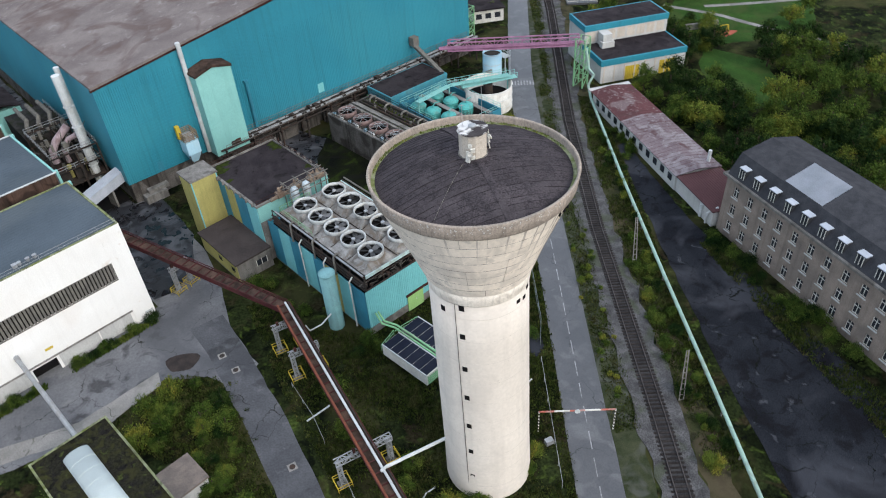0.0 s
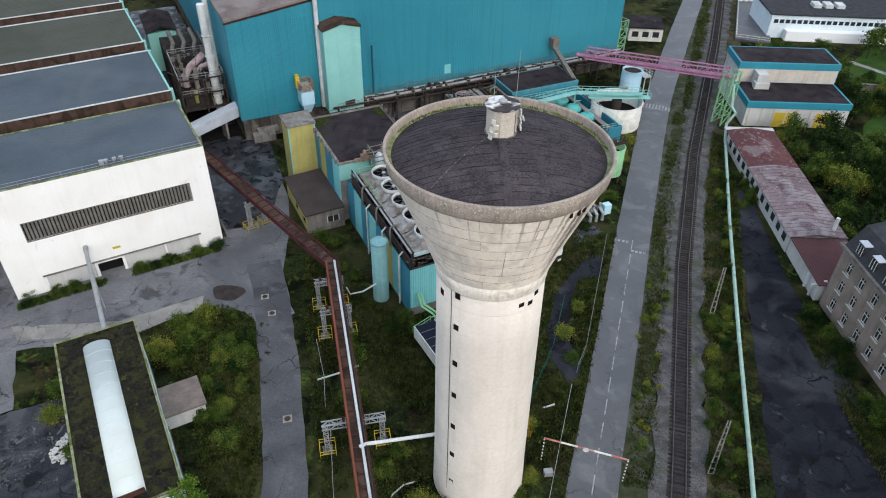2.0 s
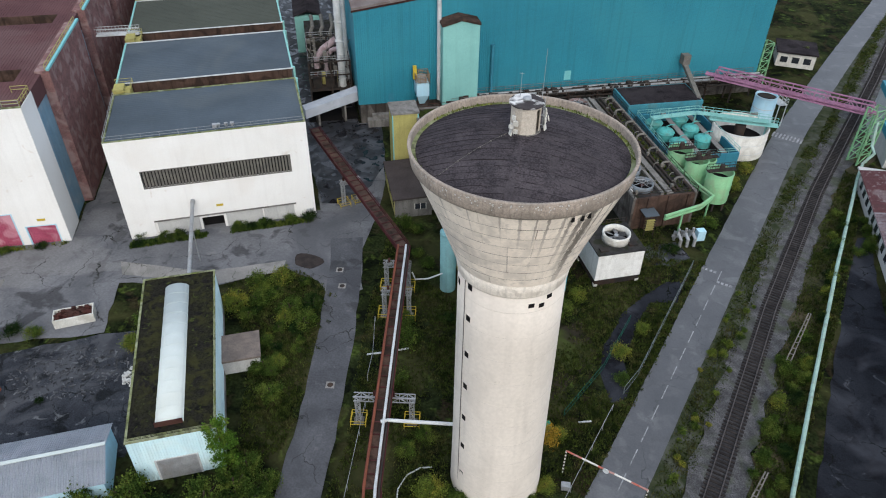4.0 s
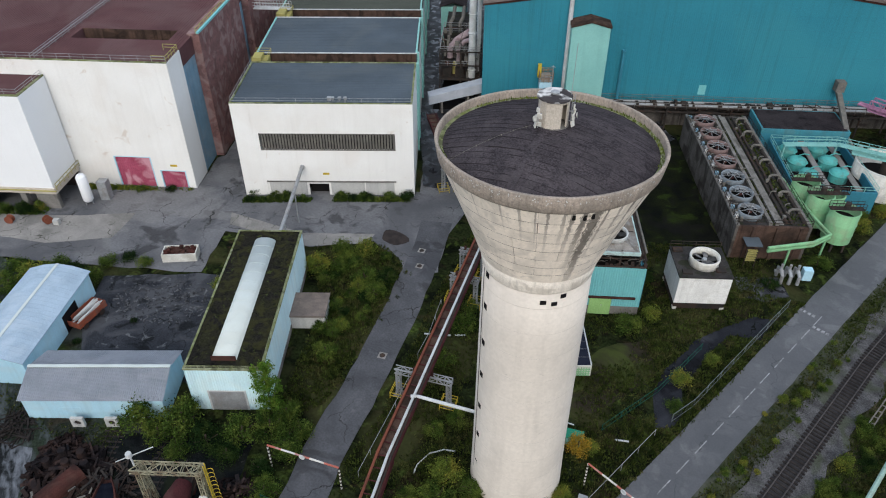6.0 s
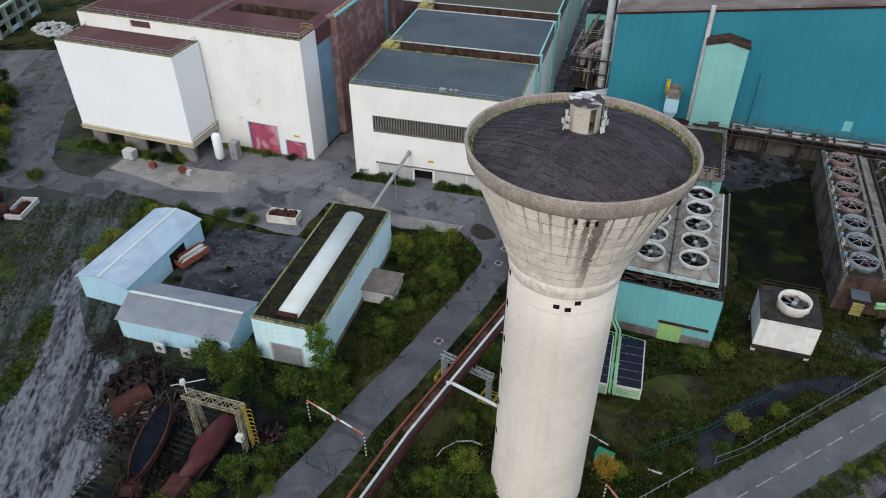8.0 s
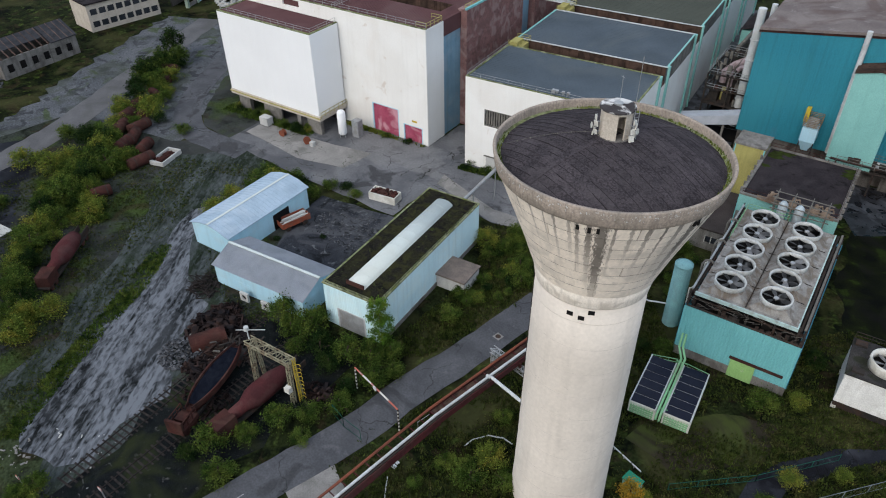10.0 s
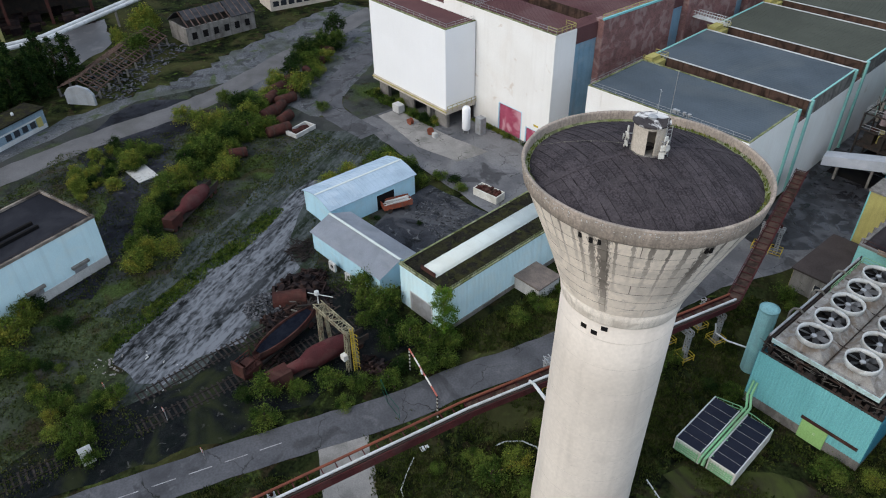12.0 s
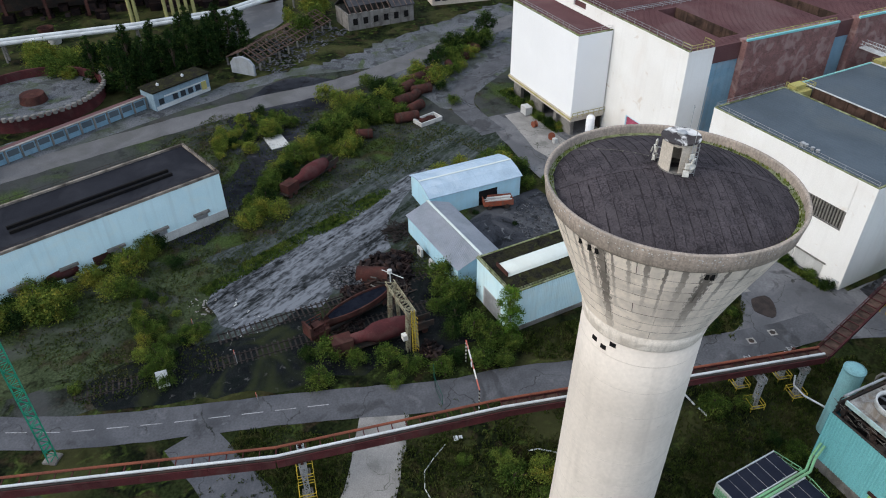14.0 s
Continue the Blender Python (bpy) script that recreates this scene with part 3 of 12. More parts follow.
def tube(bm, pts, r, seg=10):
    pts = [Vector(p) for p in pts]
    rings = []
    for i, p in enumerate(pts):
        d = (pts[min(i + 1, len(pts) - 1)] - pts[max(i - 1, 0)]).normalized()
        side = d.cross(Vector((0, 0, 1)))
        side = Vector((1, 0, 0)) if side.length < 1e-3 else side.normalized()
        up = side.cross(d)
        rings.append([bm.verts.new(p + side * (r * math.cos(2 * math.pi * k / seg)) + up * (r * math.sin(2 * math.pi * k / seg))) for k in range(seg)])
    for a, b in zip(rings, rings[1:]):
        for k in range(seg):
            j = (k + 1) % seg
            bm.faces.new((a[k], a[j], b[j], b[k]))
    bm.faces.new(rings[0][::-1])
    bm.faces.new(rings[-1])
    return bm


def ribbed(bm, x0, x1, y, z0, z1, pitch=0.33, depth=0.05, face=-1):
    """A sheet of trapezoid ribs standing in the plane y, ribs upright, facing -y or +y."""
    n = max(1, int(round((x1 - x0) / pitch)))
    p = (x1 - x0) / n
    row = []
    for i in range(n):
        a = x0 + i * p
        for f, d in ((0.0, 0.0), (0.35, 0.0), (0.5, 1.0), (0.85, 1.0)):
            row.append((a + f * p, y + face * depth * d))
    row.append((x1, y))
    lo = [bm.verts.new((a, b, z0)) for a, b in row]
    hi = [bm.verts.new((a, b, z1)) for a, b in row]
    for i in range(len(row) - 1):
        q = (lo[i], lo[i + 1], hi[i + 1], hi[i])
        bm.faces.new(q if face < 0 else q[::-1])
    return bm


def railing(bm, pts, h=1.0, step=2.0, t=0.05):
    for p, q in zip(pts, pts[1:]):
        p, q = Vector(p), Vector(q)
        n = max(1, int((q - p).length / step))
        for k in (1.0, 0.5):
            beam(bm, p + Vector((0, 0, h * k)), q + Vector((0, 0, h * k)), t)
        for i in range(n + 1):
            c = p.lerp(q, i / n)
            beam(bm, c, c + Vector((0, 0, h)), t)
    return bm


def lattice(bm, p, q, w=0.5, h=0.5, bays=6, t=0.06):
    """A four-chord lattice girder from p to q."""
    p, q = Vector(p), Vector(q)
    d = (q - p).normalized()
    side = d.cross(Vector((0, 0, 1)))
    side = Vector((1, 0, 0)) if side.length < 1e-3 else side.normalized()
    up = side.cross(d)
    cs = [side * (w / 2 * a) + up * (h / 2 * b) for a, b in ((-1, -1), (1, -1), (1, 1), (-1, 1))]
    for c in cs:
        beam(bm, p + c, q + c, t)
    for i in range(bays):
        a, b = p.lerp(q, i / bays), p.lerp(q, (i + 1) / bays)
        for k in range(4):
            c1, c2 = cs[k], cs[(k + 1) % 4]
            if (i + k) % 2:
                c1, c2 = c2, c1
            beam(bm, a + c1, b + c2, t * 0.7)
            beam(bm, b + cs[k], b + cs[(k + 1) % 4], t * 0.7)
    return bm


def wobble(pts, step=2.0, amp=0.25, seed=1, closed=True):
    """Breaks a plan outline into short, slightly uneven steps, as a crumbling edge has."""
    out = []
    n = len(pts)
    for i in range(n if closed else n - 1):
        a, b = Vector((*pts[i][:2], 0)), Vector((*pts[(i + 1) % n][:2], 0))
        k = max(1, int((b - a).length / step))
        for j in range(k):
            c = a.lerp(b, j / k)
            f = min(0.4, 0.3 / max(amp, 0.1))
            d = noise.noise_vector(Vector((c.x * f, c.y * f, seed * 7.3)))
            d2 = noise.noise_vector(Vector((c.x * 1.1, c.y * 1.1, seed * 3.1)))
            e = min(0.5 * amp, 0.3)
            out.append((c.x + amp * d.x + e * d2.x, c.y + amp * d.y + e * d2.y))
    if not closed:
        out.append(tuple(pts[-1][:2]))
    return out


def patch(name, label, category, pts, z, material, amp=0.3, step=2.0, thick=0.0, seed=1, kind="structure"):
    """A thin slab of paving or soil on the ground, with an uneven outline."""
    bm = B()
    w = wobble(pts, step, amp, seed)
    area = sum(a[0] * b[1] - b[0] * a[1] for a, b in zip(w, w[1:] + w[:1]))
    if area < 0:
        w = w[::-1]
    lo = [bm.verts.new((x, y, z - max(thick, 0.3))) for x, y in w]
    hi = [bm.verts.new((x, y, z)) for x, y in w]
    for i in range(len(w)):
        j = (i + 1) % len(w)
        bm.faces.new((lo[i], lo[j], hi[j], hi[i]))
    for a, b, c in geometry.tessellate_polygon([[Vector((x, y, 0)) for x, y in w]]):
        f = bm.faces.new((hi[a], hi[b], hi[c]))
        f.normal_update()
        if f.normal.z < 0:
            f.normal_flip()
    return tagged(part(name, bm, material), label, category, "", kind)


def strip(name, label, category, line, width, z, material, amp=0.15, step=2.0, kind="structure", thick=0.3):
    """A ribbon of paving of the given width along a plan line; width may be a pair per point."""
    pts = [Vector((x, y, 0)) for x, y in line]
    fine_pts = []
    for i in range(len(pts) - 1):
        p0, p1, p2, p3 = pts[max(i - 1, 0)], pts[i], pts[i + 1], pts[min(i + 2, len(pts) - 1)]
        k = max(2, int((p2 - p1).length / step))
        for j in range(k):
            t = j / k
            fine_pts.append(0.5 * ((2 * p1) + (-p0 + p2) * t + (2 * p0 - 5 * p1 + 4 * p2 - p3) * t * t + (-p0 + 3 * p1 - 3 * p2 + p3) * t ** 3))
    fine_pts.append(pts[-1])
    bm = B()
    prev = None
    for i, p in enumerate(fine_pts):
        d = (fine_pts[min(i + 1, len(fine_pts) - 1)] - fine_pts[max(i - 1, 0)]).normalized()
        s = Vector((-d.y, d.x, 0))
        nz = noise.noise(Vector((p.x * 0.35, p.y * 0.35, 2.0))) * amp
        nz2 = noise.noise(Vector((p.x * 0.35, p.y * 0.35, 9.0))) * amp
        a, b = p + s * (width / 2 + nz), p - s * (width / 2 + nz2)
        cur = [bm.verts.new((c.x, c.y, h)) for c, h in ((a, z), (b, z), (b, z - thick), (a, z - thick))]
        if prev:
            bm.faces.new((prev[1], cur[1], cur[0], prev[0]))
            bm.faces.new((prev[0], cur[0], cur[3], prev[3]))
            bm.faces.new((cur[1], prev[1], prev[2], cur[2]))
        prev = cur
    ob = part(name, bm, material)
    return tagged(ob, label, category, "", kind)


# ---- ground, roads, rails ----
def grid_ground():
    bm = B()
    xs = [-3000, -900, -400] + [-300 + 20 * i for i in range(31)] + [400, 900, 3000]
    ys = [-3000, -900, -300] + [-200 + 20 * i for i in range(31)] + [500, 1000, 3000]
    vs = [[bm.verts.new((x, y, 0)) for x in xs] for y in ys]
    for j in range(len(ys) - 1):
        for i in range(len(xs) - 1):
            bm.faces.new((vs[j][i], vs[j][i + 1], vs[j + 1][i + 1], vs[j + 1][i]))
    return tagged(part("ground", bm, GRASS), "overgrown grassy soil with bare brown patches and painted dark shade patches", "ground", "", "structure")


grid_ground()


def plan(*uvs):
    return [tuple(site(u, v)[:2]) for u, v in uvs]


patch("ground_rough", "trampled stony waste ground with thin weeds", "ground", plan((-11, -14), (-13, 8), (-9, 26), (-13, 42), (-30, 56), (-44, 68), (-62, 74), (-72, 66), (-100, 62), (-104, 40), (-88, -10), (-60, -60), (-24, -40)), 0.012, ROUGH, 1.5, 5)
strip("ground_waste", "grey gravelly waste ground along the haul road", "ground", [(-4, -118), (-34, -74), (-58, -50), (-86, -23), (-104, -2), (-130, 17), (-160, 40)], 42.0, 0.006, GREY_WASTE, 3.0)
patch("ground_cinder", "black cinder ground between the cooling towers", "ground", plan((46.5, 92), (50, 80), (58, 77.5), (61.2, 79), (61.2, 118), (48, 122), (46.5, 110)), 0.016, mat("black_mud", (0.005, 0.006, 0.005), (0.011, 0.014, 0.006), scale=0.3, stain=(0.010, 0.010, 0.009), stain_scale=0.15, stain_amount=0.7, bump=0.8, bump_scale=3, grain_amount=0.4, layers=(((0.020, 0.032, 0.008), 0.3, 0.58, 0.64, 0.7),)), 1.4)
patch("pavement_yard", "patched grey asphalt works yard with dark wet stains", "pavement", plan((-63, 94), (-63, 72.5), (-46, 70.5), (-34, 70), (-19, 69.5), (-18.5, 80), (-4, 77), (6, 79), (10.5, 75), (12.3, 71), (16.8, 72), (18, 82), (21, 90), (24, 100), (26, 124), (12, 124), (12, 94)), 0.05, YARD, 0.4)
patch("pavement_works", "wet grey concrete floor with black puddles under the pipe rack", "pavement", [(-30.5, 126.5), (-19.5, 137.0), (-13.0, 131.0), (-15.0, 121.0), (-18.0, 114.5), (-26.0, 118.5)], 0.03, LANE_WET, 0.8)
patch("pavement_alley", "cracked asphalt alley between the two white halls", "pavement", plan((-27.2, 90), (-17, 88), (-22.5, 204), (-25.9, 204), (-25.9, 104), (-27.2, 103)), 0.046, YARD, 0.2)
patch("pavement_slab", "pale worn concrete strip in the yard", "pavement", plan((-19, 85.3), (-18.3, 82), (-4.4, 77.1), (5.3, 78.5), (6, 81), (-5.5, 80.4)), 0.07, CONC_SLAB, 0.2)
patch("pavement_apron", "pale concrete apron slabs before the hall", "pavement", plan((-62, 82), (-62, 77), (-46, 75), (-36, 77), (-35, 84), (-45, 82.5)), 0.07, CONC_SLAB, 0.3, seed=3)
patch("pavement_wet", "dark wet asphalt lane between the halls", "pavement", plan((12.5, 96), (16, 95), (21.5, 100), (25, 107), (26, 122.9), (21.6, 123.6), (21.6, 206), (4.0, 206), (9.0, 124)), 0.065, LANE_WET, 0.4)
patch("pavement_court", "black cinder court between blue sheds", "pavement", plan((-33, 67.5), (-19.3, 69.3), (-12, 69), (-11, 56), (-13, 48), (-28, 50), (-31.5, 57.5)), 0.04, mat("broken_court_asphalt", (0.040, 0.043, 0.050), (0.024, 0.026, 0.031), scale=0.25, stain=(0.085, 0.088, 0.095), stain_scale=0.16, stain_amount=0.6, bump=0.5, bump_scale=6, rough=0.7, grain_amount=0.35, layers=(((0.011, 0.012, 0.013), 0.35, 0.55, 0.62, 0.8), ((0.14, 0.145, 0.15), 0.7, 0.62, 0.68, 0.6)), cracks=(0.3, 0.015, (0.008, 0.009, 0.009))), 0.4)
FLAT_TURN = math.degrees(math.atan2(site(-52, 63)[1] - site(-22, 7)[1], site(-52, 63)[0] - site(-22, 7)[0]))
SLURRY = streaky_mat("scraped_slurry", (0.140, 0.150, 0.166), (0.019, 0.021, 0.022), FLAT_TURN, 1.06, 1.37)
SLURRY_THIN = streaky_mat("thin_slurry_soil", (0.078, 0.088, 0.092), (0.026, 0.035, 0.024), FLAT_TURN + 4, 1.10, 1.55)
patch("ground_margin", "grey-green soil smeared with thin slurry", "ground", plan((-17, 4), (-26, -2), (-34, 4), (-38, 18), (-46, 32), (-58, 50), (-66, 64), (-60, 71), (-50, 70), (-42, 66), (-38, 54), (-34, 46), (-28, 40), (-22, 34), (-18, 20)), 0.022, SLURRY_THIN, 3.0)
patch("ground_flat", "cracked streaky grey slurry flat", "ground", plan((-25.5, 7.5), (-30.5, 13.4), (-33.8, 20.6), (-37.4, 29.3), (-44.1, 42.9), (-49.5, 53.0), (-46.4, 55.0), (-42.0, 48.0), (-33.9, 40.0), (-27.0, 37.0), (-24.6, 31.3), (-23.6, 27.1), (-18.7, 22.0), (-19.6, 16.0), (-17.5, 11.5), (-19.3, 7.5)), 0.03, SLURRY, 2.4)
patch("ground_cinder", "dark oily cinder ground among old rails", "ground", plan((-19, 6), (-19, 27), (-24, 33), (-20, 40), (-2, 40), (-3, 24), (-6, 10), (-12, -4)), 0.02, mat("black_cinder", (0.005, 0.006, 0.007), (0.013, 0.015, 0.015), scale=0.4, stain=(0.024, 0.029, 0.013), stain_scale=0.12, stain_amount=0.7, bump=0.9, bump_scale=3, grain_amount=0.4, layers=(((0.005, 0.007, 0.007), 0.4, 0.52, 0.6, 0.8), ((0.08, 0.078, 0.075), 1.3, 0.64, 0.72, 0.7))), 1.0)
patch("ground_cinder", "dark cinder siding ground with weeds beside the lane", "ground", [(-12.5, 12), (-19, 9), (-28, -1), (-24, -9), (-16, -13), (-9, -17), (-4.5, -13), (-8.5, -1)], 0.016, MATS["black_cinder"], 1.2)
patch("ground_verge", "dark weedy soil at the foot of the slurry flat", "ground", [(-8, -34), (-22, -32), (-33, -22), (-36, -14), (-34, -6), (-29, -3.5), (-26, -3), (-20, -6), (-14, -12), (-9, -18), (-5, -26)], 0.027, mat("pale_weedy_soil", (0.048, 0.062, 0.032), (0.022, 0.030, 0.014), scale=0.16, stain=(0.062, 0.066, 0.060), stain_scale=0.08, stain_amount=0.6, bump=1.0, bump_scale=3, fine=3, grain_amount=0.4, layers=(((0.008, 0.009, 0.006), 0.4, 0.54, 0.62, 0.7), ((0.030, 0.020, 0.013), 0.2, 0.56, 0.64, 0.6))), 2.0)
patch("pavement_track_side", "cracked dark asphalt strip beside the railway", "pavement", [(34.8, 30), (36.3, 53), (37.9, 68), (42.2, 101), (43.9, 112), (46, 113), (46, 103), (47, 85), (50, 66), (53.5, 48), (56, 30)], 0.04, ASPHALT_DARK, 0.35)
patch("ground_puddle", "dark muddy gravel track curving through the grass", "ground", [(13.3, 62.2), (11.0, 66.8), (10.4, 71.7), (11.7, 78.8), (13.7, 84.1), (16.4, 88.4), (18.9, 89.5), (18.6, 84.8), (15.1, 83.1), (13.9, 78.2), (13.8, 74.1), (13.6, 69.9), (15.1, 66.3), (14.5, 63.6)], 0.02, ASPHALT_DARK, 0.5)
patch("ground_puddle", "black wet mud beside the cooling tower", "ground", [(11.2, 96.0), (16.4, 99.5), (19.5, 96.0), (16.8, 92.9), (13.4, 92.0)], 0.02, LANE_WET, 0.6)
patch("ground_bare", "bare brown soil beside the cooling units", "ground", [(1, 58), (6, 60), (10, 70), (6, 76), (2, 70), (-1, 62)], 0.012, mat("brown_soil", (0.034, 0.028, 0.020), (0.018, 0.017, 0.011), scale=0.3, stain=(0.05, 0.065, 0.018), stain_scale=0.12, stain_amount=0.8, bump=0.6), 1.0)

ROAD = [(9.9, 12.2), (16.7, 52), (20.85, 76), (24.6, 98), (32.6, 142), (38, 165), (45.5, 195), (60, 250)]
strip("road", "straight grey asphalt works road with a dashed centre line", "road", ROAD, 5.5, 0.06, ROAD_GREY, 0.12)
LANE = [(2.2, -38), (-1.1, -15), (-4.2, -3), (-8.9, 13), (-12.9, 29), (-16.2, 37), (-19, 46), (-22.6, 56), (-26.6, 66), (-30, 74), (-33, 80)]
strip("road_lane", "narrow cracked asphalt lane between weeds", "road", LANE, 5.0, 0.055, ASPHALT, 0.25)
SIDE_PATH = [(-9, 22.4), (-4, 22.8), (2.4, 23.2), (9, 22)]
SPUR = [(-2.5, 0), (1.5, 5), (5.2, 10.0), (8.6, 13.6), (11.0, 18.5)]
strip("road_path", "broken concrete path under the pipe bridge", "road", SIDE_PATH, 6.0, 0.045, CONC_SLAB, 0.4)
strip("road_spur", "short asphalt spur joining lane and road", "road", SPUR, 6.0, 0.045, ASPHALT, 0.4)
patch("road_junction", "cracked asphalt mouth where spur and road join", "road", [(3.4, 4.2), (6.4, 7.2), (9.4, 9.4), (12.4, 11.6), (13.0, 15.5), (8.0, 17.0), (5.4, 13.5)], 0.05, ASPHALT, 0.2)
strip("road_curve", "curving asphalt drive round the white hall", "road", [tuple(site(u, v)[:2]) for u, v in ((-56, 71), (-64, 70.6), (-72, 71.5), (-81, 78), (-89, 90), (-95, 103), (-103, 124))], 5.5, 0.058, ASPHALT, 0.25)
strip("road_upper", "dusty grey haul road along the upper works", "road", [(-10, -120), (-40, -78), (-62, -57), (-89.5, -29.5), (-108, -7), (-134, 12), (-165, 34)], 7.0, 0.05, mat("dusty_haul_road", (0.120, 0.119, 0.121), (0.092, 0.091, 0.093), scale=0.2, stain=(0.08, 0.08, 0.075), stain_scale=0.12, stain_amount=0.5, bump=0.3), 0.6)
strip("pavement_upper", "dark cindery siding ground beside the haul road", "pavement", [(-40, -17), (-52, -15.8), (-64, -15.4), (-75, -14.6), (-91, -13.5), (-106, -14)], 6.0, 0.034, ASPHALT_DARK, 1.2)
patch("pavement_depot", "dark tarmac storage ground with faint markings", "pavement", [(-78, -26), (-70, -20), (-76, -18), (-90, -16), (-92, -9), (-108, -10), (-110, -19), (-104, -26), (-92, -30)], 0.03, ASPHALT_DARK, 1.5)

patch("pavement_island", "grey gravel between the drive and the hall", "ground", plan((-57, 73), (-64, 73), (-71, 74), (-78, 80), (-85, 91), (-90, 104), (-62, 104), (-62, 80)), 0.028, ROUGH, 1.0)
patch("pavement_plaza", "grey tarmac ground behind the ruined shed", "pavement", [(-158, -55), (-168, -44), (-149, -37), (-128, -43), (-124, -50), (-138, -52)], 0.024, ROAD_GREY, 2.0)


def along(line, s):
    """Point and direction s metres along a plan line."""
    for a, b in zip(line, line[1:]):
        a, b = Vector((*a, 0)), Vector((*b, 0))
        d = (b - a).length
        if s <= d:
            return a.lerp(b, s / d), (b - a).normalized()
        s -= d
    return b, (b - a).normalized()


def dash(bm, p, d, length, width, z=0.075):
    s = Vector((-d.y, d.x, 0)) * width / 2
    q = p + d * length
    vs = [bm.verts.new((c.x, c.y, z)) for c in (p - s, q - s, q + s, p + s)]
    bm.faces.new(vs)


def markings():
    bm = B()
    dash(bm, Vector((0, 0, 0)), Vector((0, 1, 0)), 2.6, 0.13, 0)
    dm = mesh_of("centre_dash", bm, PAINT_LINE)
    holder = tagged(new("road_marking"), "worn white dashed centre line on asphalt", "road marking", "", "structure")
    s = 3.83
    while s < 81.4:
        p, d = along(ROAD, s)
        ob = piece("centre_dash", dm, holder, Matrix.Translation((p.x, p.y, 0.064)) @ Matrix.Rotation(math.atan2(-d.x, d.y), 4, "Z"))
        s += 3.85
    for s in range(16, 56, 4):
        p, d = along(LANE, s)
        piece("centre_dash", dm, holder, Matrix.Translation((p.x, p.y, 0.06)) @ Matrix.Rotation(math.atan2(-d.x, d.y), 4, "Z"))
    bm = B()
    for k in range(4):
        box(bm, -2.9 + k * 0.62, -2.5 + k * 0.62, 0, 0.55, 0.064, 0.068)
    gw = mesh_of("give_way_teeth", bm, PAINT_LINE)
    p, d = along(ROAD, 82.4)
    r = math.atan2(-d.x, d.y)
    for sy, flip in ((0, 0), (-2.2, 0)):
        m = Matrix.Translation((p.x, p.y, 0)) @ Matrix.Rotation(r, 4, "Z") @ Matrix.Translation((0 if sy == 0 else 2.9, sy, 0))
        piece("give_way_teeth", gw, holder, m)
    bm = B()
    for k in range(9):
        box(bm, -3 + k * 0.68, -2.65 + k * 0.68, 0, 2.2, 0.064, 0.067)
    zb = mesh_of("crossing_stripes", bm, PAINT_LINE)
    p, d = along(ROAD, 132.4)
    piece("crossing_stripes", zb, holder, Matrix.Translation((p.x, p.y, 0)) @ Matrix.Rotation(math.atan2(-d.x, d.y), 4, "Z"))
    return holder


markings()

TRACK = [(10, -50), (16.7, -4), (25.6, 50), (31.2, 88.5), (38, 124.5), (51.5, 182), (62, 231), (70, 268)]
strip("track_bed", "grey stone ballast bed of the railway", "ballast", TRACK, 6.0, 0.10, GRAVEL, 1.3)
strip("track_verge", "black oily ballast between the rails", "ballast", TRACK, 2.3, 0.118, mat("oily_ballast", (0.040, 0.039, 0.040), (0.024, 0.023, 0.024), scale=0.6, stain=(0.07, 0.068, 0.066), stain_scale=0.3, stain_amount=0.4, bump=0.9, bump_scale=9, grain_amount=0.4), 0.25)
strip("track_verge", "stony weed-grown verge between road and railway", "verge", [(x - 5.2, y) for x, y in TRACK], 4.6, 0.04, mat("weedy_gravel", (0.047, 0.052, 0.029), (0.023, 0.030, 0.015), scale=0.5, stain=(0.085, 0.086, 0.077), stain_scale=0.25, stain_amount=0.6, bump=0.9, bump_scale=4), 0.9)
strip("track_verge", "brown dry-grass verge beyond the railway", "verge", [(x + 4.6, y) for x, y in TRACK], 3.6, 0.035, mat("dry_grass_soil", (0.050, 0.045, 0.026), (0.026, 0.032, 0.013), scale=0.35, stain=(0.075, 0.06, 0.038), stain_scale=0.12, stain_amount=0.7, bump=1.0, bump_scale=3, grain_amount=0.4, layers=(((0.012, 0.013, 0.009), 0.5, 0.54, 0.62, 0.8),)), 0.8)


def railway():
    holder = tagged(new("railway_track"), "single railway track with dark timber sleepers on ballast", "railway track", "", "structure")
    for side in (-0.7525, 0.7525):
        bm = B()
        pts = []
        s = 0.0
        while s < 320:
            p, d = along(TRACK, s)
            pts.append(p + Vector((d.y, -d.x, 0)) * side)
            s += 4.0
        for a, b in zip(pts, pts[1:]):
            beam(bm, (a.x, a.y, 0.25), (b.x, b.y, 0.25), 0.08, 0.14)
            beam(bm, (a.x, a.y, 0.195), (b.x, b.y, 0.195), 0.15, 0.03)
        part("rail", bm, RAILSTEEL, holder, "rust-brown steel rail")
    bm = B()
    box(bm, -1.28, 1.28, -0.125, 0.125, 0.03, 0.185)
    me = mesh_of("sleeper", bm, TIMBER)
    rest = B()
    k, s = 0, 60.0
    while s < 316:
        p, d = along(TRACK, s)
        r = math.atan2(-d.x, d.y) + random.uniform(-0.02, 0.02)
        if k < 300:
            piece("sleeper", me, holder, Matrix.Translation((p.x, p.y, random.uniform(-0.01, 0.015))) @ Matrix.Rotation(r, 4, "Z"))
        else:
            c, sn = Vector((math.cos(r), math.sin(r), 0)), Vector((-math.sin(r), math.cos(r), 0))
            beam(rest, p - c * 1.28 + Vector((0, 0, 0.105)), p + c * 1.28 + Vector((0, 0, 0.105)), 0.25, 0.16)
        k += 1
        s += 0.62
    tagged(part("sleeper_row", rest, TIMBER, holder), kind="stuff")


railway()


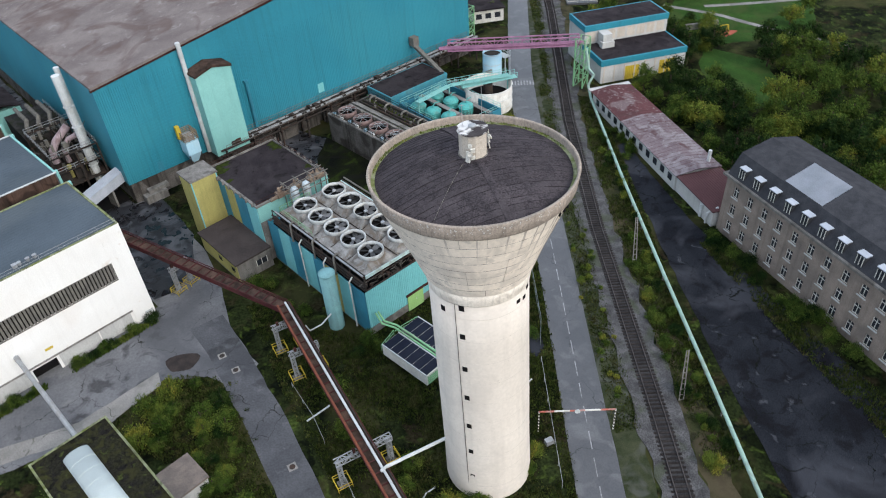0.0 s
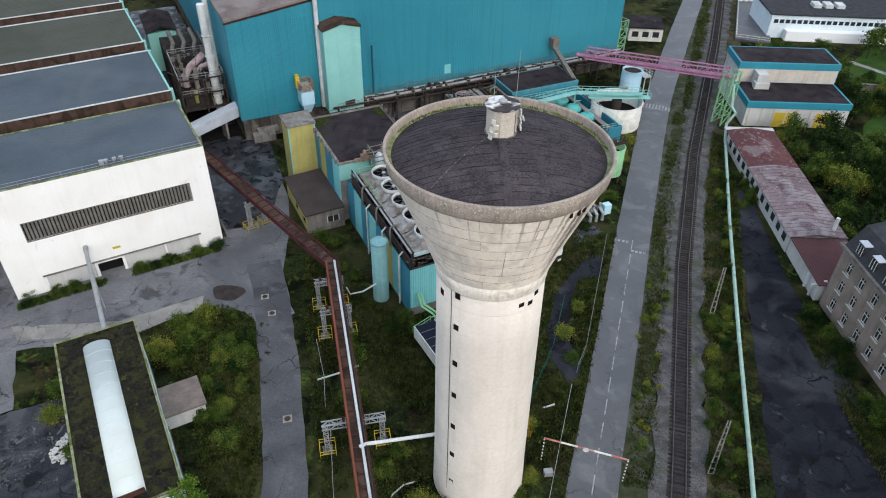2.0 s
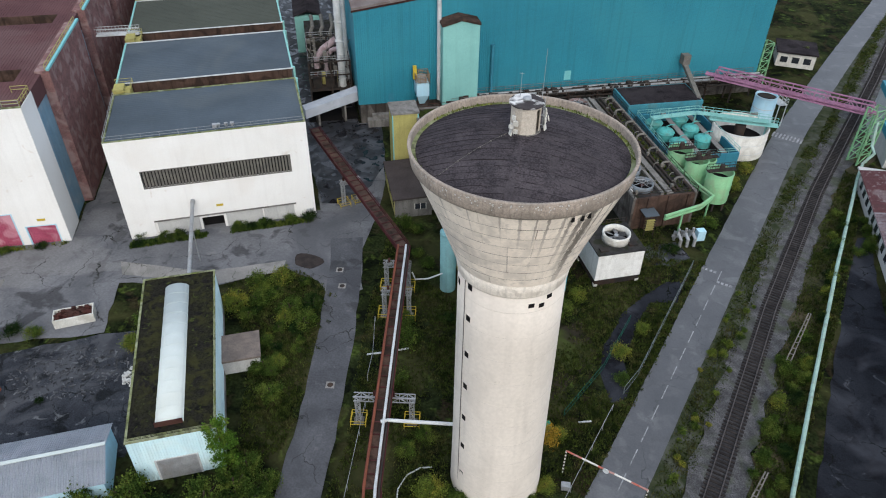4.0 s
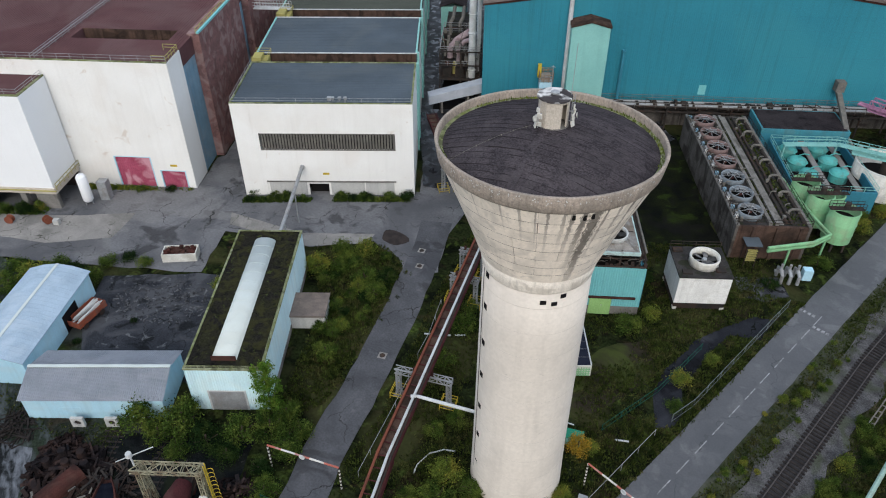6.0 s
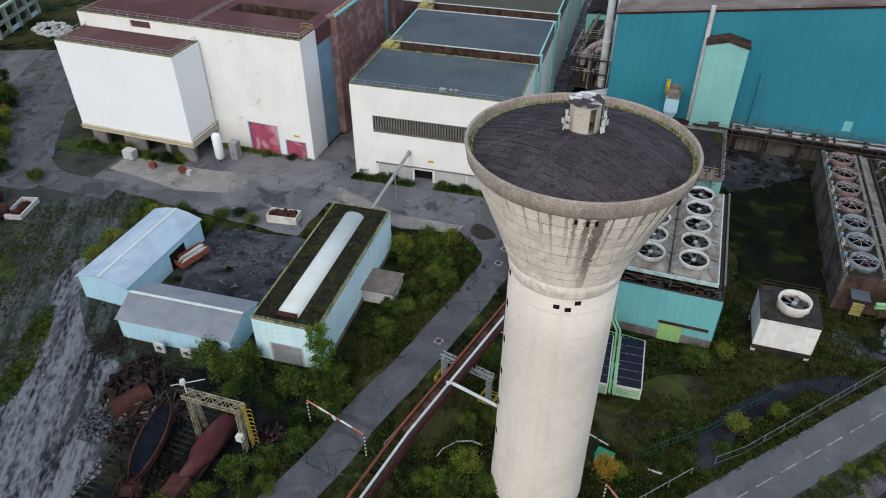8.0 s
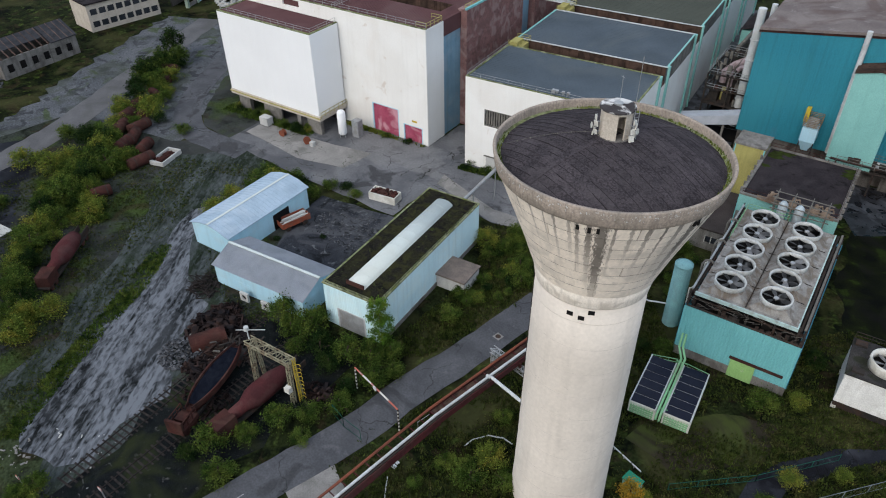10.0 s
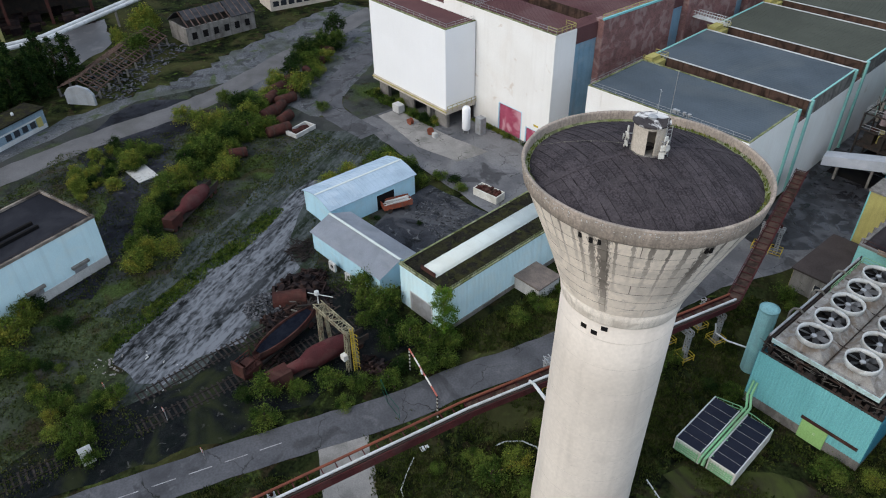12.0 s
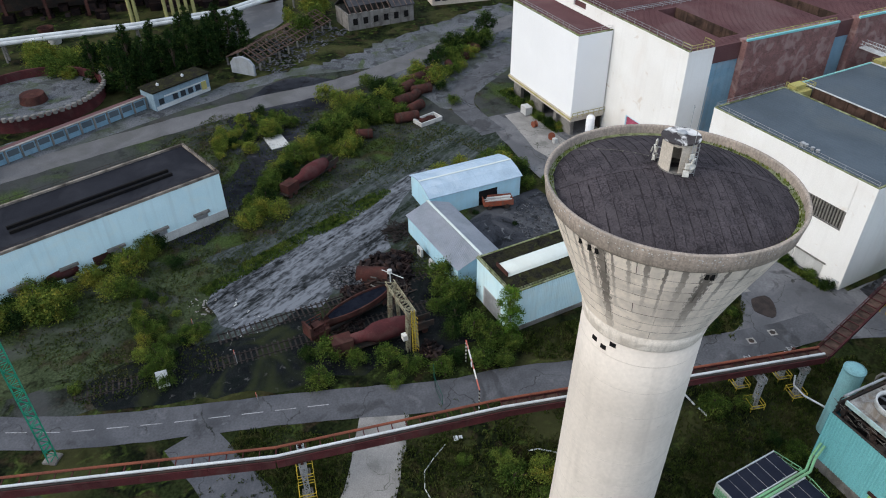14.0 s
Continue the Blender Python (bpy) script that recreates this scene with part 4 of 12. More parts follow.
# ---- water tower ----
def water_tower():
    t = new("water_tower")
    tilt = Vector((0, 0, 1)).rotation_difference(Vector((-0.0105, 0.0220, 1))).to_matrix().to_4x4()
    t.matrix_world = Matrix.Translation((3.04, 47.18, 0)) @ tilt
    tagged(t, "tall stained concrete water tower with a flared conical tank", "water tower")
    bm = B()
    lathe(bm, [(5.05, -0.6), (5.0, 0.0), (4.88, 6), (4.84, 15), (4.8, 24), (4.78, 29.95), (4.6, 29.95)], 96)
    part("shaft", bm, CONCRETE, t, "beige cast concrete shaft with faint lift rings", True)
    bm = B()
    shaft_prof = [(5.0, 0.0), (4.88, 6), (4.84, 15), (4.8, 24), (4.78, 29.95)]
    for z in (2.5, 5.2, 8.0, 10.9, 13.7, 16.6, 19.5, 22.4, 25.3, 28.2):
        for (r0, z0), (r1, z1) in zip(shaft_prof, shaft_prof[1:]):
            if z0 <= z < z1:
                r = r0 + (r1 - r0) * (z - z0) / (z1 - z0)
        lathe(bm, [(r - 0.01, z - 0.03), (r + 0.012, z - 0.02), (r + 0.012, z + 0.02), (r - 0.01, z + 0.03)], 96)
    part("lift_joint", bm, mat("grey_lift_joint", (0.50, 0.455, 0.40), (0.56, 0.51, 0.44), scale=0.6), t, "", True)
    bm = B()
    lathe(bm, [(4.7, 29.9), (4.88, 29.93), (4.9, 30.01), (4.96, 30.45), (5.14, 31.38), (5.0, 31.4)], 96)
    part("collar", bm, mat("pale_collar_concrete", (0.70, 0.645, 0.56), (0.60, 0.545, 0.47), scale=0.5, stain=(0.40, 0.35, 0.29), stain_scale=0.6, stain_amount=0.5, streak=0.3, streak_scale=3.5, grain_amount=0.1), t, "pale concrete collar below the tank", True)
    cone = [(5.1, 31.35), (5.64, 32.85), (6.3, 34.65), (7.02, 36.45), (7.84, 38.45), (8.6, 40.35), (8.4, 40.45)]
    bm = B()
    lathe(bm, cone, 96)
    tank = part("tank_cone", bm, CONC_DARK, t, "conical concrete tank underside", True)
    edges = [31.4, 32.4, 33.4, 34.45, 35.55, 36.7, 37.85, 39.05, 40.31]
    rings = [(z0 + 0.022, z1 - 0.026, 24) for z0, z1 in zip(edges, edges[1:])]

    def cone_r(z):
        for (r0, z0), (r1, z1) in zip(cone, cone[1:]):
            if z0 <= z <= z1:
                return r0 + (r1 - r0) * (z - z0) / (z1 - z0)
        return 8.6
    for z0, z1, n in rings:
        bm = B()
        da = 2 * math.pi / n
        g = 0.007 / cone_r(z0)
        steps = 4
        grid = []
        for k in range(2):
            z = (z0, z1)[k]
            for lift in (0.0, 0.06):
                grid.append([bm.verts.new(((cone_r(z) + lift) * math.cos(-da / 2 + g + (da - 2 * g) * i / steps), (cone_r(z) + lift) * math.sin(-da / 2 + g + (da - 2 * g) * i / steps), z - lift * 0.3)) for i in range(steps + 1)])
        a, b, c, d = grid
        for i in range(steps):
            bm.faces.new((b[i], b[i + 1], d[i + 1], d[i]))
            bm.faces.new((a[i + 1], b[i + 1], b[i], a[i])[::-1])
            bm.faces.new((c[i], d[i], d[i + 1], c[i + 1])[::-1])
        bm.faces.new((a[0], b[0], d[0], c[0])[::-1])
        bm.faces.new((a[-1], c[-1], d[-1], b[-1])[::-1])
        me = mesh_of("concrete_panel", bm, CONC_PANEL, False)
        for k in range(n):
            piece("concrete_panel", me, tank, Matrix.Rotation(da * k + 0.05 + random.uniform(-0.004, 0.004), 4, "Z") @ Matrix.Translation((random.uniform(-0.006, 0.004), 0, random.uniform(-0.006, 0.006))))
    rnd = random.Random(8)
    # Dark mortar seams, with the shadow of the panel lips painted in.
    for z in edges[1:-1]:
        bm = B()
        n = 144
        for i in range(n):
            vs = []
            for q, top in ((i, 0), (i + 1, 0), (i + 1, 1), (i, 1)):
                a = 2 * math.pi * q / n
                hh = 0.016 + 0.022 * noise.noise(Vector((q * 0.5, z, 1.0)))
                zz = z + 0.035 * noise.noise(Vector((q * 0.12, z * 3, 5.0))) + (hh if top else -hh)
                rr = cone_r(zz) + 0.075
                vs.append(bm.verts.new((rr * math.cos(a), rr * math.sin(a), zz)))
            bm.faces.new(vs)
        part("joint_seam", bm, CONC_DARK, tank)
    bm = B()
    prof = [(8.4, 40.24), (8.68, 40.28), (8.82, 40.45), (9.02, 41.7), (8.98, 41.78), (8.78, 41.78), (8.74, 41.65), (8.66, 40.45)]
    lathe(bm, prof, 128)
    part("rim", bm, CONC_BAND, t, "dark weathered concrete parapet rim", True)
    # speckled lichen on the rim
    bm = B()
    rnd = random.Random(5)
    for k in range(420):
        a = rnd.uniform(0, 2 * math.pi)
        z = 41.66 - abs(rnd.gauss(0, 0.35))
        if z < 40.5:
            continue
        r = 8.82 + (z - 40.45) / 1.25 * 0.20 + 0.008
        s = rnd.uniform(0.02, 0.07)
        vs = []
        for q in range(5):
            aa = a + s / r * math.cos(q * 1.257)
            zz = z + s * math.sin(q * 1.257)
            rr = 8.82 + (zz - 40.45) / 1.25 * 0.20 + 0.008
            vs.append(bm.verts.new((rr * math.cos(aa), rr * math.sin(aa), zz)))
        bm.faces.new(vs)
    tagged(part("lichen", bm, PLASTER_PALE, t), kind="stuff")
    # gutter with moss, dome of felt strips
    bm = B()
    lathe(bm, [(8.72, 41.12), (8.4, 41.06), (7.9, 41.0)], 96)
    part("gutter", bm, MOSS, t, "mossy gutter behind the parapet", True)
    bm = B()
    rnd = random.Random(11)
    for k in range(900):
        a = rnd.uniform(0, 2 * math.pi)
        if noise.noise(Vector((math.cos(a) * 1.5, math.sin(a) * 1.5, 3))) < -0.05 and not (0.2 < a < 2.9):
            continue
        r = rnd.uniform(8.35, 8.72)
        z = 41.08
        s = rnd.uniform(0.05, 0.16)
        d = rnd.uniform(0, 6.28)
        c = Vector((r * math.cos(a), r * math.sin(a), z))
        e = Vector((math.cos(d), math.sin(d), 0)) * s * 0.5
        bm.faces.new([bm.verts.new(c - e), bm.verts.new(c + e), bm.verts.new(c + e * 0.3 + Vector((0, 0, s * 1.6)))])
    tagged(part("gutter_grass", bm, LEAF_YELLOW, t, "yellow-green weeds in the gutter"), kind="stuff")

    def dome_z(x, y):
        return 43.0 - 1.95 * (x * x + y * y) / (8.4 * 8.4)
    bm = B()
    lathe(bm, [(8.38, dome_z(8.38, 0) - 0.06), (6.5, dome_z(6.5, 0) - 0.06), (4.2, dome_z(4.2, 0) - 0.06), (2, dome_z(2, 0) - 0.06), (0, 42.94)], 64)
    roof = part("dome_roof", bm, FELT, t, "shallow dome covered with black roofing felt", True)
    rnd = random.Random(3)
    wdt = 0.62
    for sec in range(2):
        base = radians(9 + 182 * sec)
        cb, sb = math.cos(base), math.sin(base)
        for k in range(-13, 13):
            w0, w1 = k * wdt, (k + 1) * wdt
            mid = (w0 + w1) / 2
            if abs(mid) > 8.0:
                continue
            bm = B()
            lift = rnd.uniform(0.0, 0.02)
            bow = rnd.uniform(-0.05, 0.05)
            s1 = math.sqrt(max(8.38 ** 2 - mid * mid, 0.01))
            n = max(4, int(s1 / 0.7))
            rows = []
            for i in range(n + 1):
                cross = []
                for w in (w0 + 0.01, w1 - 0.03, w1 + 0.02):
                    s1w = math.sqrt(max(8.38 ** 2 - w * w, 0.01))
                    q = 0.22 + (s1w - 0.22) * i / n
                    w += bow * math.sin(i * 0.6) * (1 if abs(w) < 7.6 else 0)
                    x, y = q * cb - w * sb, q * sb + w * cb
                    cross.append(bm.verts.new((x, y, dome_z(x, y) + lift + (0.022 if w > w1 - 0.03 else 0.0) + 0.012 * noise.noise(Vector((x * 1.4, y * 1.4, 2.0))))))
                rows.append(cross)
            for a, b in zip(rows, rows[1:]):
                for i in range(2):
                    bm.faces.new((a[i], b[i], b[i + 1], a[i + 1]))
            bmesh.ops.recalc_face_normals(bm, faces=bm.faces)
            bm.faces.ensure_lookup_table()
            for q, f in enumerate(bm.faces):
                if q % 2:
                    f.material_index = 1 if noise.noise(Vector((q * 0.31, k * 1.7, sec * 9.0))) > 0.12 else 2
            bmesh.ops.solidify(bm, geom=bm.faces[:], thickness=0.02)
            me = mesh_of("felt_strip", bm, FELT)
            me.materials.append(FELT_WORN)
            me.materials.append(FELT_SEAM)
            piece("felt_strip", me, roof)
    bm = B()
    ridge = []
    for i in range(25):
        q = -8.3 + 16.6 * i / 24
        ridge.append([bm.verts.new((q * math.cos(radians(-81)) - w * math.sin(radians(-81)), q * math.sin(radians(-81)) + w * math.cos(radians(-81)), dome_z(q, w) + 0.05)) for w in (-0.3, 0.3)])
    for a, b in zip(ridge, ridge[1:]):
        bm.faces.new((a[0], b[0], b[1], a[1]))
    bmesh.ops.recalc_face_normals(bm, faces=bm.faces)
    bmesh.ops.solidify(bm, geom=bm.faces[:], thickness=0.03)
    part("ridge_strip", bm, FELT, roof)
    bm = B()
    q = radians(-124)
    tube(bm, [(r * math.cos(q), r * math.sin(q), dome_z(r, 0) + 0.08) for r in (1.4, 3.0, 4.6, 6.2, 7.8, 8.3)], 0.012, 5)
    for r in (2.2, 3.2, 4.2, 5.2, 6.2, 7.2):
        cyl(bm, r * math.cos(q), r * math.sin(q), dome_z(r, 0) + 0.02, dome_z(r, 0) + 0.1, 0.05, 0.04, 8)
    part("lightning_cable", bm, LOUVRE, roof, "thin lightning cable on small blocks")
    # window slots of the stair and the vent holes
    bm = B()
    box(bm, -0.12, 0.10, -0.26, 0.26, -0.42, 0.42)
    win = mesh_of("slot_window", bm, BLACK)
    for a, z in ((-122, 25.9), (-122, 21.5), (-122, 17.3), (-122, 12.85), (-122, 8.55), (-122, 4.1), (-145.5, 28.7), (-121, 29.5), (-53, 28.95), (-41.5, 28.75), (-32.5, 29.45)):
        q = radians(a)
        r = 4.9 - 0.004 * z
        k = 0.75 if a < -100 else 0.5
        piece("slot_window", win, t, Matrix.Translation(((r - 0.07) * math.cos(q), (r - 0.07) * math.sin(q), z)) @ Matrix.Rotation(q, 4, "Z") @ Matrix.Diagonal((1, 1, k, 1)))
    bm = B()
    for a in (-128.5,):
        q = radians(a)
        r = 4.93
        tube(bm, [(r * math.cos(q), r * math.sin(q), 0), (r * 0.985 * math.cos(q), r * 0.985 * math.sin(q), 29.9)], 0.03, 6)
    part("lightning_rod_cable", bm, STEEL_DARK, t)
    bm = B()
    box(bm, -0.35, 0.05, -0.11, 0.11, -0.22, 0.22)
    hole = mesh_of("overflow_hole", bm, BLACK)
    for a, z in ((-38.5, 39.85), (-42.5, 39.8), (12, 39.8), (9.5, 39.85), (-48, 39.9)):
        q = radians(a)
        piece("overflow_hole", hole, tank, Matrix.Translation((8.5 * math.cos(q), 8.5 * math.sin(q), z)) @ Matrix.Rotation(q, 4, "Z"))
    return t


water_tower()


def cabin():
    c = thing("roof_cabin", "round concrete lantern cabin with an open doorway and peeling white roof", "cabin", 2.66, 47.98, 42.6)
    bm = B()
    n = 12
    for k in range(n):
        a0, a1 = 2 * math.pi * k / n, 2 * math.pi * (k + 1) / n
        mid = math.degrees((a0 + a1) / 2)
        if abs((mid - 345 + 180) % 360 - 180) < 15:
            continue
        pts = [(r * math.cos(a), r * math.sin(a)) for r, a in ((1.05, a0), (1.17, a0), (1.17, a1), (1.05, a1))]
        prism(bm, pts, 0, 2.55)
    part("wall", bm, BEIGE, c, "pale beige concrete drum wall")
    bm = B()
    cyl(bm, 0, 0, 2.35, 2.56, 1.17, 1.17, 24)
    part("lintel", bm, BEIGE, c)
    bm = B()
    cyl(bm, 0, 0, 0, 0.42, 1.32, 1.25, 24)
    part("plinth", bm, CONC_OLD, c)
    bm = B()
    lathe(bm, [(0, 2.62), (1.3, 2.56), (1.34, 2.60), (1.32, 2.70), (0, 2.86)], 24)
    roof = part("roof", bm, mat("peeling_cabin_roof", (0.045, 0.04, 0.042), (0.06, 0.055, 0.055), scale=1.2, stain=(0.60, 0.59, 0.57), stain_scale=0.9, stain_amount=1.0), c, "dark flat roof with peeling white patches")
    bm = B()
    lathe(bm, [(0.32, 2.82), (0.34, 2.95), (0.2, 3.03), (0, 3.05)], 16)
    part("vent_cap", bm, STEEL, c)
    bm = B()
    tube(bm, [(0.95, 0.75, 2.6), (0.98, 0.78, 6.6)], 0.022, 6)
    part("antenna", bm, STEEL, c, "thin whip antenna")
    bm = B()
    tube(bm, [(-0.7, 0.6, 2.7), (-0.7, 0.6, 4.6)], 0.02, 6)
    beam(bm, (-0.9, 0.6, 4.5), (-0.5, 0.6, 4.5), 0.03)
    part("antenna", bm, STEEL, c)
    for ang in (250, 25):
        a = radians(ang)
        bm = B()
        ca, sa = math.cos(a), math.sin(a)
        for h in (0.7, 1.5):
            beam(bm, (1.1 * ca, 1.1 * sa, h), (1.5 * ca, 1.5 * sa, h), 0.05)
        beam(bm, (1.45 * ca, 1.45 * sa, 0.4), (1.45 * ca, 1.45 * sa, 2.1), 0.06)
        mount = part("antenna_mount", bm, STEEL, c, "galvanised aerial bracket")
        for dh, off, w in ((0.6, -0.2, 0.17), (0.8, 0.22, 0.14), (1.15, -0.16, 0.15), (1.45, 0.2, 0.16), (1.85, 0.0, 0.13)):
            cx, cy_ = 1.52 * ca - off * sa, 1.52 * sa + off * ca
            bm = B()
            box(bm, -0.05, 0.05, -w * 1.25, w * 1.25, -w * 1.4, w * 1.4)
            bmesh.ops.bevel(bm, geom=bm.edges[:], offset=0.02, segments=1, affect="EDGES")
            panel = part("panel_aerial", bm, WHITE_PAINT, mount, "flat white panel aerial")
            panel.matrix_basis = Matrix.Translation((cx, cy_, dh)) @ Matrix.Rotation(a + off * 2.5, 4, "Z") @ Matrix.Rotation(off, 4, "Y")
        bm = B()
        lathe(bm, [(0.0, 0.0), (0.16, 0.03), (0.25, 0.1), (0.15, 0.045), (0.0, 0.02)], 16)
        dish = part("dish", bm, WHITE_PAINT, mount, "small white dish", True)
        dish.matrix_basis = Matrix.Translation((1.7 * ca, 1.7 * sa, 1.2)) @ Matrix.Rotation(a, 4, "Z") @ Matrix.Rotation(radians(80), 4, "Y")
    bm = B()
    for s in (-0.2, 0.2):
        beam(bm, (1.2, s + 0.85, 0), (1.15, s + 0.85, 2.7), 0.04)
    for k in range(8):
        beam(bm, (1.2, 0.65, 0.2 + 0.32 * k), (1.2, 1.05, 0.2 + 0.32 * k), 0.03)
    part("ladder", bm, STEEL, c)
    bm = B()
    cyl(bm, 0, 0, 0.35, 0.4, 1.05, 1.05, 16)
    part("floor_slab", bm, BLACK, c)


cabin()


# ---- large halls ----
def white_hall():
    """White-fronted hall with a row of flat roof bays and sunken slots between them."""
    t = at_site("white_hall", "long white-clad factory hall with flat blue-grey roof bays", "factory hall", -18.05, 90.9, 0, 3.5)
    W, H = 29.4, 17.4
    bm = B()
    # front wall with the louvre band and the door cut out
    for x0, x1, z0, z1 in ((0, W, 12.0, H), (0, 4.0, 0, 12.0), (26.3, W, 0, 12.0), (4.0, 26.3, 2.9, 9.0)):
        box(bm, x0, x1, 0, 0.3, z0, z1)
    for x0, x1 in ((4.0, 11.2), (14.6, 26.3)):
        box(bm, x0, x1, 0.12, 0.3, 0, 2.9)
    box(bm, 11.2, 14.6, 0.12, 0.3, 2.3, 2.9)
    part("wall", bm, WHITE_CLAD, t, "white metal front wall with rust streaks")
    bm = B()
    for k in range(1, 10):
        box(bm, W * k / 10 - 0.02, W * k / 10 + 0.02, -0.018, 0.0, 3.0 if 4 < W * k / 10 < 26.3 else 0.1, 9.0 if 4 < W * k / 10 < 26.3 else H - 0.3)
        box(bm, W * k / 10 - 0.02, W * k / 10 + 0.02, -0.018, 0.0, 12.0, H - 0.3)
    part("panel_joint", bm, WHITE_CLAD, t)
    # Black sheet behind the slats paints in the dark of the inside.
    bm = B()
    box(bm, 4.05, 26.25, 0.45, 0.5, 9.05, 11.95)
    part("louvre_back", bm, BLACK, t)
    bm = B()
    for k in range(46):
        x = 4.2 + k * 0.484
        box(bm, x, x + 0.3, 0.1, 0.32, 9.05, 11.95)
    part("louvre", bm, LOUVRE, t, "weathered grey louvre strip")
    bm = B()
    for z in (8.93, 11.97):
        box(bm, 3.9, 26.4, -0.04, 0.1, z, z + 0.1)
    for x in (3.9, 26.3):
        box(bm, x, x + 0.1, -0.04, 0.1, 8.93, 12.07)
    part("louvre_frame", bm, LOUVRE, t)
    # Black sheet closes the door opening; its colour stands for shade inside.
    bm = B()
    box(bm, 11.25, 14.55, 1.2, 1.3, 0, 2.3)
    part("door_recess", bm, BLACK, t)
    bm = B()
    box(bm, 4.0, 26.3, -0.15, 0.12, 2.75, 2.95)
    part("door_track", bm, CONC_OLD, t)
    bm = B()
    for x0, x1 in ((4.4, 10.8), (15.0, 20.8), (21.0, 25.9)):
        box(bm, x0, x1, 0.02, 0.12, 0.15, 2.6)
    part("lower_panel", bm, PLASTER_PALE, t, "greyish white lower door panel")
    # bays
    bays = [(0.0, 16.4, ROOF_BLUE), (20.4, 39.0, ROOF_BLUE), (43.4, 63.0, ROOF_OLIVE), (67.4, 87.0, ROOF_OLIVE), (91.4, 111.0, ROOF_DARK)]
    for i, (y0, y1, m) in enumerate(bays):
        bm = B()
        box(bm, 0.05, W - 0.05, y0 + 0.31, y1, 14.4, H)
        bay = part("roof_bay", bm, m, t, "flat felt roof bay")
        bm = B()
        for k in range(1, 24):
            box(bm, 0.1, W - 0.1, y0 + (y1 - y0) * k / 24 - 0.03, y0 + (y1 - y0) * k / 24 + 0.03, H, H + 0.025)
        part("roof_seam", bm, m, bay)
        bm = B()
        for y in (y0, y1 - 0.25):
            box(bm, 0, W, y, y + 0.25, H + 0.003, H + 0.14)
        part("roof_kerb", bm, PIPE_WHITE if i else MOSS, t)
        bm = B()
        for x in (0, W - 0.3):
            box(bm, x, x + 0.3, y0 + 0.26, y1 - 0.26, H + 0.003, H + 0.16)
        part("roof_kerb", bm, TEAL_PALE if i else MOSS, t)
        if i + 1 < len(bays):
            n0 = bays[i + 1][0]
            bm = B()
            box(bm, 2.6, W - 0.1, y1 - 0.05, n0 + 0.05, 14.2, 14.6)
            part("slot_floor", bm, BROWN_CLAD, t)
            bm = B()
            box(bm, 2.5, W - 0.35, n0 + 0.2, n0 + 0.29, 14.6, H - 0.05)
            for k in range(9):
                x = 2.6 + k * 3.3
                box(bm, x, x + 0.12, n0 + 0.05, n0 + 0.2, 14.6, H - 0.06)
            part("slot_wall", bm, BROWN_STEEL, t, "grey-brown clerestory wall with posts")
            bm = B()
            box(bm, 0.1, 2.5, y1 + 0.05, n0 - 0.05, 14.5, 17.1)
            box(bm, 0.0, 1.6, y1 + 0.6, n0 - 0.6, 17.1, 17.9)
            part("roof_hatch", bm, YELLOW, t, "yellowed access housing")
            bm = B()
            railing(bm, [(0.1, y1, H), (2.8, y1, H), (2.8, n0, H), (0.1, n0, H)], 1.0, 1.4, 0.06)
            part("railing", bm, YELLOW, t)
    bm = B()
    for a, b in ((0.0, 111),):
        box(bm, W - 0.3, W - 0.02, a + 0.35, b, 0, 14.4)
        box(bm, 0.02, 0.3, a + 0.35, b, 0, 14.4)
    part("side_wall", bm, WHITE_CLAD, t)
    for y0, y1, m in bays:
        bm = B()
        box(bm, W - 0.045, W - 0.012, y0 + 0.36, y1 - 0.02, 14.4, H - 0.01)
        part("gable_panel", bm, WHITE_CLAD if y0 == 0 else CONC_OLD, t)
    bm = B()
    for y0, y1, m in bays:
        for y in ((y1 - 0.6,) if y0 == 0 else (y0 + 0.3, y1 - 0.6)):
            box(bm, W - 0.02, W + 0.35, y, y + 0.6, 0, H + 0.1)
    part("pilaster", bm, TEAL_PALE, t, "pale green corner pilasters")
    bm = B()
    railing(bm, [(0.2, 0.2, H), (W - 0.2, 0.2, H)], 0.9, 2.5, 0.04)
    railing(bm, [(0.2, 0.2, H), (0.2, 15.8, H)], 0.9, 2.5, 0.04)
    part("railing", bm, STEEL, t)
    bm = B()
    for x in (16.5, 17.6, 18.5):
        cyl(bm, x, 1.5, H, H + 0.5, 0.2, 0.3, 10)
    box(bm, 15.6, 16.2, 1.2, 1.8, H, H + 0.5)
    part("roof_vent", bm, STEEL, t)
    bm = B()
    box(bm, 0.3, W - 0.3, 110.5, 110.9, 0, H)
    part("rear_wall", bm, WHITE_CLAD, t)
    bm = B()
    box(bm, 13.8, 14.9, -0.03, -0.004, 4.2, 4.6)
    part("sign_plate", bm, YELLOW_DOOR, t)
    bm = B()
    box(bm, 27.9, 29.1, -0.03, -0.004, 0.9, 1.4)
    part("sign_plate", bm, PIPE_WHITE, t)


white_hall()


